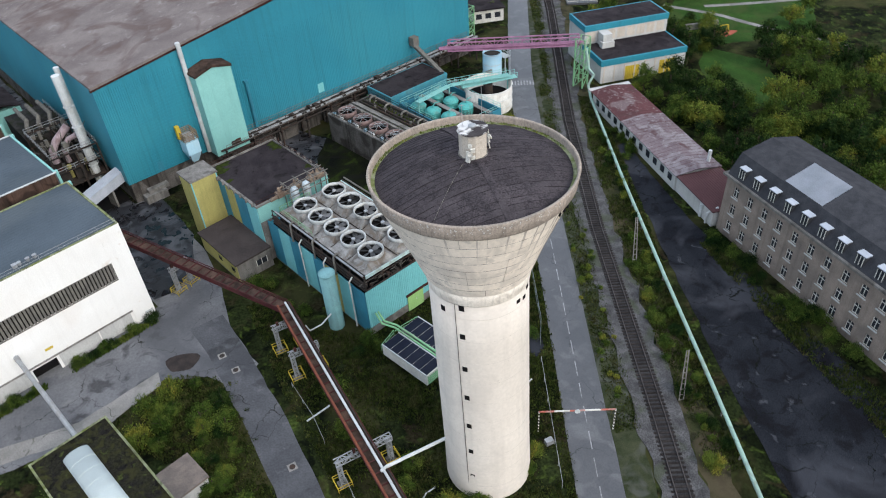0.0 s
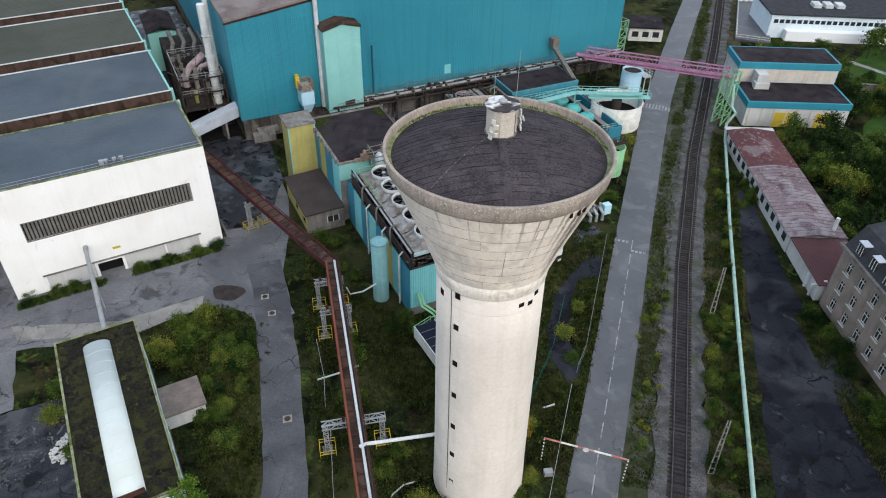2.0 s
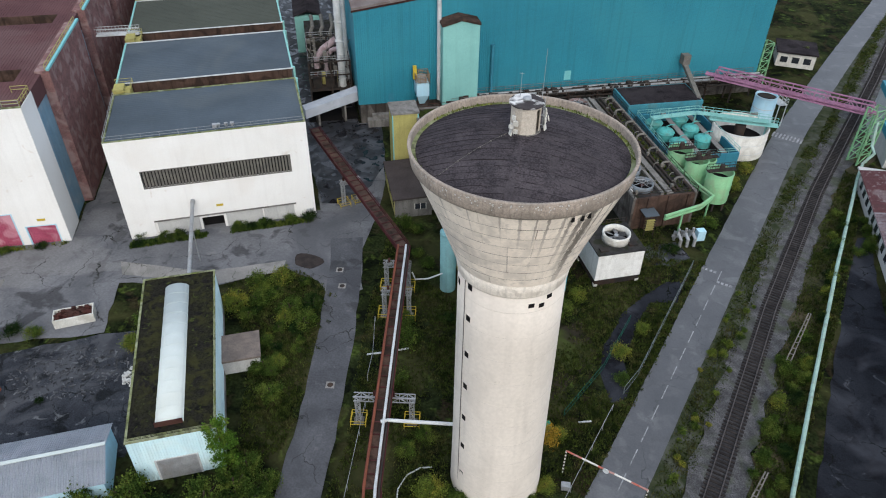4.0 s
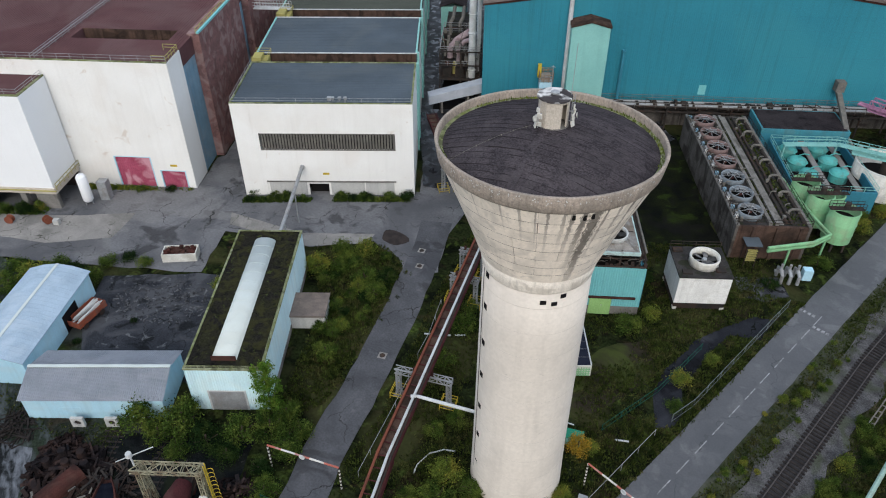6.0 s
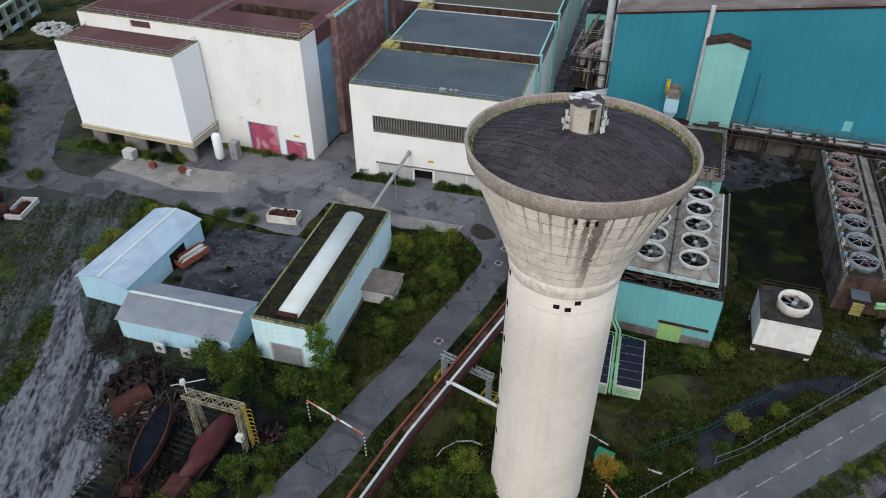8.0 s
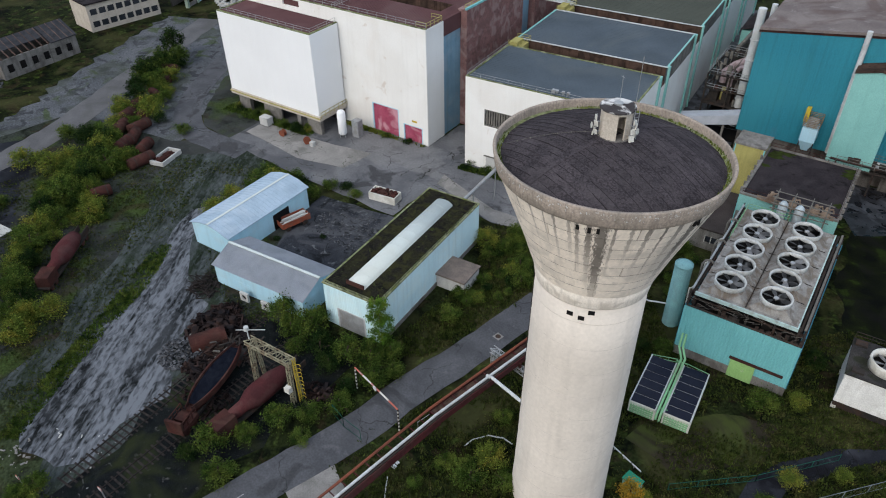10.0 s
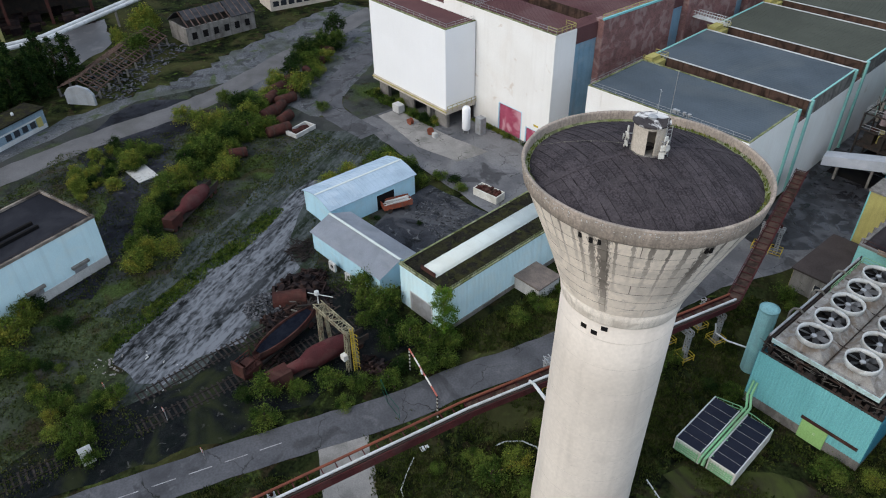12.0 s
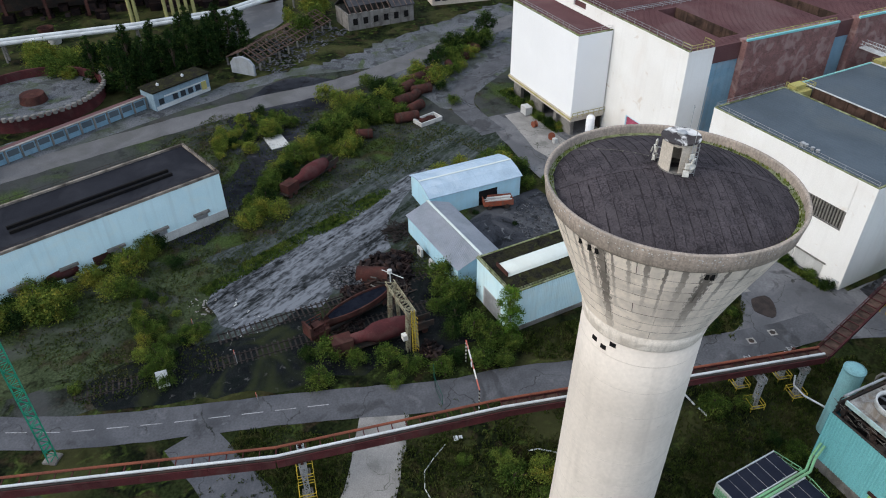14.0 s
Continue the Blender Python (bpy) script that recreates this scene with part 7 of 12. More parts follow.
# ---- pipe bridge ----
def pipe_bridge():
    t = thing("pipe_bridge", "rusty red box girder pipe bridge with pipes on top", "pipe bridge", 0, 0, 5.3)
    line = [site(12.6, 112), site(23.4, 73.6), site(14.2, 34.6), Vector((2.3, 14.1, 0)), Vector((10.7, -13), ), Vector((16, -30, 0))]
    line = [Vector((p.x, p.y, 0)) for p in line]
    line[3] = Vector((3.0, 13.6, 0))
    line[4] = Vector((10.4, -13, 0))
    for i, (a, b) in enumerate(zip(line, line[1:])):
        d = (b - a).normalized()
        s = Vector((-d.y, d.x, 0))
        n = max(1, int((b - a).length / 6))
        for k in range(n):
            p, q = a.lerp(b, k / n), a.lerp(b, (k + 1) / n) - d * 0.03
            bm = B()
            for w in ((0.3, 0.95) if i > 1 else (-0.8, 0.8)):
                beam(bm, p + s * w + Vector((0, 0, 0.25)), q + s * w + Vector((0, 0, 0.25)), 0.1, 0.9)
            girder = part("girder", bm, RED_OXIDE, t, "")
            bm = B()
            x0, x1 = (0.35, 0.9) if i > 1 else (-0.72, 0.72)
            m = (x0 + x1) / 2
            beam(bm, p + s * m + Vector((0, 0, 0.5)), q + s * m + Vector((0, 0, 0.5)), x1 - x0, 0.06)
            part("deck_plate", bm, BROWN_STEEL, girder, "grimy brown deck plate")
            bm = B()
            for j in range(4):
                c = p.lerp(q, j / 4)
                beam(bm, c + s * -1.0 + Vector((0, 0, 0.66)), c + s * 0.95 + Vector((0, 0, 0.66)), 0.12, 0.08)
            part("cross_bracket", bm, RED_OXIDE, girder)
        bm = B()
        for w in ((0.95,) if i > 1 else (-0.95, 0.95)):
            beam(bm, a + s * w + Vector((0, 0, 0.85)), b + s * w + Vector((0, 0, 0.85)), 0.1, 0.1)
        part("handrail_beam", bm, RED_OXIDE, t)
    # pipes that lie along the bridge
    a, b, c, d4, e5 = line[1:]
    up = Vector((0, 0, 0.95))

    def shifted(p, dirn, off):
        return p + Vector((-dirn.y, dirn.x, 0)) * off + up
    d1, d2 = (c - b).normalized(), (e5 - d4).normalized()
    bm = B()
    dn = (b - a).normalized()
    tube(bm, [shifted(a, dn, -0.8), shifted(b, dn, -0.8), shifted(c, dn, -0.8), shifted(d4, d2, -0.8), shifted(e5, d2, -0.8)], 0.15, 10)
    part("orange_pipe", bm, ORANGE_PIPE, t, "orange rusty pipe")
    bm = B()
    tube(bm, [shifted(a, dn, 0.35), shifted(b, dn, 0.35), shifted(c, dn, 0.35), shifted(d4, d2, 0.35), shifted(e5, d2, 0.35)], 0.16, 10)
    part("silver_pipe", bm, PIPE_WHITE, t, "silver insulated pipe")
    bm = B()
    tube(bm, [shifted(a, dn, 0.75), shifted(b, dn, 0.75), shifted(c, dn, 0.75), shifted(d4, d2, 0.75), shifted(e5, d2, 0.75)], 0.1, 8)
    part("thin_pipe", bm, STEEL_DARK, t)
    # branch to the water tower
    tp = Vector((-9.6, 44.5, 0))
    bm = B()
    tube(bm, [Vector((-9.6, 44.5, 0.9)), Vector((-8.9, 44.9, 1.0)), Vector((-1.8, 47.2, 1.0))], 0.2, 10)
    part("branch_pipe", bm, PIPE_WHITE, t, "white branch pipe to the tower")
    return t


pipe_bridge()


def bridge_support(x, y, rz, wide=6.4, tall=4.9, name="bridge_support"):
    t = thing(name, "grey steel portal support of the pipe bridge", "support", x, y, 0, rz, "bridge supports")
    for sx in (-wide / 2, wide / 2):
        bm = B()
        lattice(bm, (sx, 0, 0.15), (sx, 0, tall - 0.8), 0.5, 0.5, 6, 0.1)
        part("leg", bm, STEEL, t)
        bm = B()
        box(bm, sx - 0.6, sx + 0.6, -0.6, 0.6, -0.3, 0.18)
        part("footing", bm, CONC_OLD, t)
        bm = B()
        for z in (0.5, 1.0):
            for p, q in (((-0.9, -0.9), (0.9, -0.9)), ((0.9, -0.9), (0.9, 0.9)), ((0.9, 0.9), (-0.9, 0.9)), ((-0.9, 0.9), (-0.9, -0.9))):
                beam(bm, (sx + p[0], p[1], z), (sx + q[0], q[1], z), 0.06)
        for p in ((-0.9, -0.9), (0.9, -0.9), (0.9, 0.9), (-0.9, 0.9)):
            beam(bm, (sx + p[0], p[1], 0), (sx + p[0], p[1], 1.05), 0.06)
        part("guard_frame", bm, YELLOW_DOOR, t, "yellow guard frame")
    bm = B()
    lattice(bm, (-wide / 2 - 0.4, 0, tall - 0.45), (wide / 2 + 0.4, 0, tall - 0.45), 0.7, 0.7, 8, 0.1)
    part("cross_girder", bm, STEEL, t)
    bm = B()
    for sx in (-1.1, 1.1):
        beam(bm, (sx, 0, tall - 0.1), (sx, 0, 5.5), 0.3)
    part("saddle", bm, RUST, t)


def heading(a, b):
    return math.degrees(math.atan2(b[1] - a[1], b[0] - a[0]))


bridge_support(-11.4, 49.0, heading(site(23.4, 73.6), site(14.2, 34.6)) + 90)
bridge_support(1.9, 15.9, heading(site(14.2, 34.6), (3, 13.6)) + 90, 2.6, 5.0)
bridge_support(-20.3, 72.0, heading(site(23.4, 73.6), site(14.2, 34.6)) + 90, 3.2, 5.0)
bridge_support(-17.9, 66.5, heading(site(23.4, 73.6), site(14.2, 34.6)) + 90, 3.4, 5.0)
bridge_support(*site(17.4, 95)[:2], TURN + 15, 2.6, 5.0)


def striped_bar(bm_list, p, q, w=0.16, step=0.55):
    p, q = Vector(p), Vector(q)
    n = max(2, int((q - p).length / step))
    for k in range(n):
        beam(bm_list[k % 2], p.lerp(q, k / n), p.lerp(q, (k + 1) / n), w)


def height_gauge(pa, pb, h, label):
    t = thing("height_gauge", label, "height gauge", (pa[0] + pb[0]) / 2, (pa[1] + pb[1]) / 2, 0, heading(pa, pb), "height gauges")
    w = (Vector(pb) - Vector(pa)).length / 2
    for s in (-w, w):
        bms = [B(), B()]
        striped_bar(bms, (s, 0, 0), (s, 0, h), 0.14, 0.3)
        p = part("post", bms[0], WHITE_PAINT, t)
        part("post_stripe", bms[1], STEEL_DARK, p)
    bms = [B(), B()]
    striped_bar(bms, (-w, 0, h), (w, 0, h), 0.15, 1.6)
    p = part("bar", bms[0], RED_WHITE, t, "red and white striped bar")
    part("bar_stripe", bms[1], WHITE_PAINT, p)
    bm = B()
    cyl(bm, 0, 0, -0.04, 0.04, 0.34, 0.34, 20)
    o = part("limit_sign", bm, PIPE_WHITE, t, "round white height limit sign")
    o.matrix_basis = Matrix.Translation((0, -0.14, h)) @ Matrix.Rotation(radians(90), 4, "X")


height_gauge((10.1, 50.2), (19.2, 48.6), 3.9, "red and white striped height gauge over the road")
height_gauge((-19.2, 31.2), (-10.9, 33.8), 3.8, "red and white striped height gauge over the lane")


FENCE_GREY = mat("dull_galvanised_wire", (0.17, 0.20, 0.20), (0.11, 0.13, 0.13), scale=0.8, rough=0.6)
FENCE_GREEN = mat("dark_green_fence_wire", (0.018, 0.085, 0.062), (0.014, 0.065, 0.05), scale=0.8)


def fence(pts, h, label, m=GREEN_MAST, mesh=True, step=3.0, name="fence"):
    t = thing(name, label, "fence", pts[0][0], pts[0][1])
    o = Vector((pts[0][0], pts[0][1], 0))
    for p, q in zip(pts, pts[1:]):
        p, q = Vector((*p, 0)) - o, Vector((*q, 0)) - o
        n = max(1, int((q - p).length / step))
        for k in range(n + 1):
            bm = B()
            c = p.lerp(q, k / n)
            beam(bm, c, c + Vector((0, 0, h)), 0.06)
            part("post", bm, m, t)
        bm = B()
        beam(bm, p + Vector((0, 0, h - 0.05)), q + Vector((0, 0, h - 0.05)), 0.05)
        if mesh:
            beam(bm, p + Vector((0, 0, 0.15)), q + Vector((0, 0, 0.15)), 0.04)
            L = (q - p).length
            k = 0.0
            while k < L - h:
                d = (q - p).normalized()
                beam(bm, p + d * k + Vector((0, 0, 0.15)), p + d * (k + h * 0.6) + Vector((0, 0, h)), 0.007)
                beam(bm, p + d * (k + h * 0.6) + Vector((0, 0, 0.15)), p + d * k + Vector((0, 0, h)), 0.007)
                k += 0.9
        part("mesh_panel", bm, m, t)


fence([(19.6, 93.5), (15.6, 68), (14.4, 64.2)], 1.5, "low weathered wire-mesh fence along the road", FENCE_GREY)
fence([(13.6, 61), (12.0, 51), (10.6, 42)], 1.3, "thin wire fence beside the road", STEEL, False)
fence([(12.8, 78), (11.2, 67.5), (8.3, 58)], 1.2, "fallen dark green wire fence in the grass", FENCE_GREEN)
fence([(-20.2, 64.2), (-17.5, 58), (-16.3, 54)], 1.1, "thin pipe rail beside the lane", STEEL, False)
fence([(-14.6, 50), (-12.2, 42), (-10.4, 36)], 1.1, "thin pipe rail beside the lane", STEEL, False)
fence([(-16.4, 27.3), (-14, 27.9), (-11.4, 29.2)], 1.8, "green mesh gate across the lane", FENCE_GREEN)


# ---- cooling units and towers ----
def dry_coolers():
    for k, (x, lab) in enumerate(((0.0, "low dry cooler with black top panels in white frames"), (4.0, "low dry cooler with black top panels and green pipework"))):
        t = at_site("dry_cooler", lab, "dry cooler", 30.6 + x, 51.6 + k * 0.4, 0, 3.5, "dry coolers")
        W, D = 3.2, 8.6
        bm = B()
        box(bm, 0, W, 0, D, 0.7, 2.5)
        part("casing", bm, WHITE_PAINT, t, "white coil casing")
        bm = B()
        for z in (0.95, 1.3, 1.65, 2.0):
            tube(bm, [(0.2, -0.12, z), (W - 0.2, -0.12, z)], 0.07, 8)
        for i in range(9):
            tube(bm, [(0.3 + i * 0.32, -0.1, 0.85), (0.3 + i * 0.32, -0.1, 2.3)], 0.05, 6)
        part("header", bm, GREEN_MINT, t, "mint green headers")
        for i in range(6):
            bm = B()
            y0 = 0.12 + i * (D - 0.1) / 6
            box(bm, 0.15, W - 0.15, y0, y0 + (D - 0.1) / 6 - 0.09, 2.5, 2.56)
            part("top_panel", bm, mat("black_panel", (0.008, 0.010, 0.020), (0.013, 0.015, 0.026), rough=0.4, bump=0, spec=0.1) if "black_panel" not in MATS else MATS["black_panel"], t)
        bm = B()
        for x0 in (0, W - 0.12):
            box(bm, x0, x0 + 0.12, 0, D, 2.5, 2.66)
        part("rim", bm, PIPE_WHITE, t)
        for lx in (0.3, W - 0.3):
            for ly in (0.5, D - 0.5):
                bm = B()
                box(bm, lx - 0.12, lx + 0.12, ly - 0.12, ly + 0.12, 0, 0.7)
                part("leg", bm, STEEL_DARK, t)
    p = at_site("cooler_pipes", "mint green pipes between the dry coolers and the cooling house", "pipes", 34.2, 51.0, 0, 3.5)
    bm = B()
    for dx, z in ((-0.12, 2.6), (0.32, 2.75)):
        tube(bm, [(dx, 0.0, 2.0), (dx, 0.2, z), (dx, 10.5, z), (dx - 0.8, 12.2, z + 0.3), (dx - 0.9, 13.2, 4.4)], 0.15, 10)
    for y in (1.5, 4.5, 7.5, 10):
        beam(bm, (-0.6, y, 2.55), (0.8, y, 2.55), 0.1)
        beam(bm, (0.1, y, 0), (0.1, y, 2.5), 0.1)
    part("pipe", bm, GREEN_MINT, p)
    bm = B()
    railing(bm, [(-3.6, 9.6, 1.4), (-0.5, 10.4, 1.4)], 1.0, 1.0, 0.07)
    railing(bm, [(0.8, 10.2, 1.4), (3.6, 9.8, 1.4)], 1.0, 1.0, 0.07)
    part("guard_rail", bm, GREEN_MINT, p)


dry_coolers()


def white_cooler():
    t = at_site("cooling_tower", "white box cooling tower with one large round fan stack", "cooling tower", 50.7, 66.4, 0, 1.5, "cooling towers")
    W, D = 7.2, 6.8
    bm = B()
    box(bm, 0, W, 0, D, 1.2, 5.8)
    part("casing", bm, mat("dirty_white_panel", (0.74, 0.74, 0.71), (0.68, 0.68, 0.65), scale=0.4, stain=(0.38, 0.36, 0.31), stain_scale=0.3, stain_amount=0.3, streak=0.2, rough=0.6), t, "dirty white panel casing with run-down streaks")
    bm = B()
    box(bm, 0.25, W - 0.25, 0.25, D - 0.25, 0.05, 1.2)
    for k in range(9):
        box(bm, 0.08, W - 0.08, 0.08, D - 0.08, 0.16 + k * 0.115, 0.2 + k * 0.115)
    part("air_inlet", bm, STEEL_DARK, t, "dark louvred air inlet")
    for x in (0.3, W - 0.3):
        for y in (0.3, D - 0.3):
            bm = B()
            box(bm, x - 0.28, x + 0.28, y - 0.28, y + 0.28, 0, 0.42)
            part("leg", bm, WHITE_PAINT, t)
    bm = B()
    box(bm, -0.12, W + 0.12, -0.12, D + 0.12, 5.8, 5.98)
    part("deck", bm, DECK_DIRT, t, "dark felt top deck")
    bm = B()
    for q in ((0.2, 5.5), (5.2, 1.0), (0.5, 0.5)):
        box(bm, q[0], q[0] + 1.3, q[1], q[1] + 0.9, 5.98, 6.25)
    railing(bm, [(0, D, 6), (W, D, 6)], 1.0, 1.6, 0.06)
    part("hatch", bm, STEEL_DARK, t)
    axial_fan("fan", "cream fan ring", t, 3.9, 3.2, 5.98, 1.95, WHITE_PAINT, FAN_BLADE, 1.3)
    bm = B()
    lathe(bm, [(2.02, 6.9), (2.1, 6.98), (2.02, 7.06)], 28, 3.9, 3.2)
    part("stack_band", bm, WHITE_PAINT, t)


white_cooler()


FAN_BEIGE = mat("bluish_mesh_fan_ring", (0.20, 0.235, 0.26), (0.14, 0.165, 0.185), scale=0.8, stain=(0.12, 0.10, 0.085), stain_scale=0.6, stain_amount=0.5, rough=0.65)


def big_cooler():
    t = at_site("cooling_tower", "long weathered concrete cooling tower with seven guarded fans", "cooling tower", 61.4, 79.0, 0, 0.8, "cooling towers")
    W, D, H = 11.2, 36.0, 6.0
    bm = B()
    box(bm, 0, 0.4, 0, D, 0, H)
    box(bm, W - 0.4, W, 0, D, 0, H)
    box(bm, 0.4, W - 0.4, D - 0.4, D, 0, H)
    part("wall", bm, CONC_BLACK, t, "stained concrete basin wall")
    bm = B()
    box(bm, 0.4, W - 0.4, 0, 0.4, 0, H)
    part("end_wall", bm, BROWN_STEEL, t, "rust-brown steel end wall")
    bm = B()
    box(bm, 0.4, W - 0.4, 0.4, D - 0.4, H - 0.5, H)
    part("deck", bm, DECK_DIRT, t)
    bm = B()
    box(bm, 0, 0.5, 0, D, H + 0.003, H + 0.25)
    box(bm, W - 0.5, W, 0, D, H + 0.003, H + 0.2)
    for x in (4.9, 5.9):
        box(bm, x, x + 0.5, 0.4, D - 0.5, H + 0.002, H + 0.45)
    part("deck_kerb", bm, CONC_OLD, t)
    bm = B()
    box(bm, 6.4, 7.2, 0.6, D - 0.6, H + 0.003, H + 0.12)
    part("walkway", bm, CONC_OLD, t, "mossy grey walkway boards")
    for k in range(7):
        y = 3.2 + k * 4.95
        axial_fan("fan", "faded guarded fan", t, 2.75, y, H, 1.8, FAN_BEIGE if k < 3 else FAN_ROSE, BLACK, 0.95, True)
        bm = B()
        box(bm, 0.2, 0.7, y + 1.0, y + 1.5, H + 0.25, H + 0.8)
        part("motor", bm, BAY_BLUE, t, "faded blue fan motor")
        bm = B()
        box(bm, 0.5, 1.0, y - 0.6, y + 0.5, H + 0.1, H + 0.55)
        part("gear_box", bm, STEEL, t)
        bm = B()
        box(bm, 0.2, 0.6, y - 1.5, y - 0.9, H + 0.25, H + 0.65)
        part("junction_box", bm, PLASTER_PALE, t)
        bm = B()
        x = 8.6
        tube(bm, [(x, y, H), (x, y, H + 0.9), (x + 0.3, y, H + 1.2), (x + 1.3, y, H + 1.2), (x + 1.6, y, H + 0.9), (x + 1.6, y, H)], 0.2, 8)
        part("riser_bend", bm, LOUVRE, t, "bent riser pipe")
    bm = B()
    for x in (7.6, 8.4):
        tube(bm, [(x, 0.8, H + 0.25), (x, D - 1, H + 0.25)], 0.2, 8)
    tube(bm, [(10.3, 0.8, H + 0.3), (10.3, D - 1, H + 0.3)], 0.28, 8)
    part("distribution_pipe", bm, STEEL_DARK, t)
    bm = B()
    rnd = random.Random(32)
    for k in range(60):
        y0 = rnd.uniform(0.8, D - 1.5)
        x0 = rnd.choice((rnd.uniform(0.2, 1.0), rnd.uniform(4.6, 5.2), rnd.uniform(7.4, W - 0.4)))
        if k % 3:
            w = rnd.uniform(0.08, 0.24)
            box(bm, x0 - w, x0 + w, y0 - w, y0 + w, H + 0.1, H + rnd.uniform(0.3, 0.8))
        else:
            tube(bm, [(x0, y0, H), (x0, y0, H + 0.7), (x0 + 0.3, y0, H + 0.95), (x0 + rnd.uniform(0.5, 1.0), y0, H + 0.9)], 0.09, 6)
    tagged(part("deck_clutter", bm, LOUVRE, t, "valves, boxes and bent pipes on the deck"), kind="stuff")
    bm = B()
    railing(bm, [(0.1, 0, H + 0.2), (0.1, D, H + 0.2)], 1.0, 2.4, 0.06)
    railing(bm, [(W - 0.1, 0, H + 0.2), (W - 0.1, D, H + 0.2)], 1.0, 2.4, 0.06)
    railing(bm, [(0.1, 0.1, H + 0.2), (W - 0.1, 0.1, H + 0.2)], 1.0, 2.4, 0.06)
    part("railing", bm, STEEL_DARK, t)
    bm = B()
    rnd = random.Random(31)
    for k in range(900):
        x, y, s = rnd.choice((rnd.uniform(5.4, 6.0), rnd.uniform(7.2, W - 0.6), rnd.uniform(8.8, 9.6))), rnd.uniform(0.6, D - 0.6), rnd.uniform(0.08, 0.25)
        d = rnd.uniform(0, 6.28)
        e = Vector((math.cos(d), math.sin(d), 0)) * s
        c = Vector((x, y, H + 0.02))
        bm.faces.new([bm.verts.new(c - e), bm.verts.new(c + e), bm.verts.new(c + Vector((0, 0, s * 1.8)))])
    tagged(part("deck_weeds", bm, GRASS_BLADE, t), kind="stuff")
    for x in (2.5, 6.0, 9.5):
        bm = B()
        box(bm, x, x + 0.4, -0.25, -0.003, 0, H)
        part("buttress", bm, BROWN_STEEL, t)
    f = at_site("stair_tower", "small yellow steel stair beside the cooling tower", "stair", 63.2, 76.6)
    bm = B()
    for x in (0.0, 1.6):
        for y in (0.2, 2.0):
            beam(bm, (x, y, 0), (x, y, 4.0), 0.1)
    part("frame", bm, STEEL_DARK, f)
    for k in range(5):
        bm = B()
        box(bm, 0.05, 1.55, 0.15, 0.6, 1.2 + 0.45 * k, 1.28 + 0.45 * k)
        part("tread", bm, YELLOW, f, "yellow tread")
    bm = B()
    box(bm, -0.4, 2.0, 0.0, 2.3, 4.0, 4.15)
    part("landing", bm, ROOF_BLUE, f, "dark blue-grey landing plate")


big_cooler()


# ---- process plant beside the teal hall ----
def ring_tank(name, label, u, v, r, h, m, inner=BLACK, legs=0, rim=None, fill=0.8, group=""):
    t = at_site(name, label, "tank", u, v, 0, 0, group)
    bm = B()
    z0 = legs
    lathe(bm, [(r, z0), (r, h), (r - 0.18, h), (r - 0.18, z0 + (h - z0) * fill), (0, z0 + (h - z0) * fill)], 36)
    part("shell", bm, m, t, "", True)
    bm = B()
    cyl(bm, 0, 0, z0 + (h - z0) * fill + 0.003, z0 + (h - z0) * fill + 0.02, r - 0.2, r - 0.2, 36)
    part("liquid_surface", bm, inner, t, "dark liquid surface")
    bm = B()
    for z in (z0 + 0.25 * (h - z0), z0 + 0.6 * (h - z0), h - 0.12):
        lathe(bm, [(r + 0.003, z - 0.06), (r + 0.07, z), (r + 0.003, z + 0.06)], 36)
    part("hoop", bm, rim or m, t)
    if legs:
        for k in range(6):
            bm = B()
            a = k * math.pi / 3
            beam(bm, (0.85 * r * math.cos(a), 0.85 * r * math.sin(a), 0), (0.85 * r * math.cos(a), 0.85 * r * math.sin(a), legs), 0.3)
            part("leg", bm, STEEL_DARK, t)
    return t


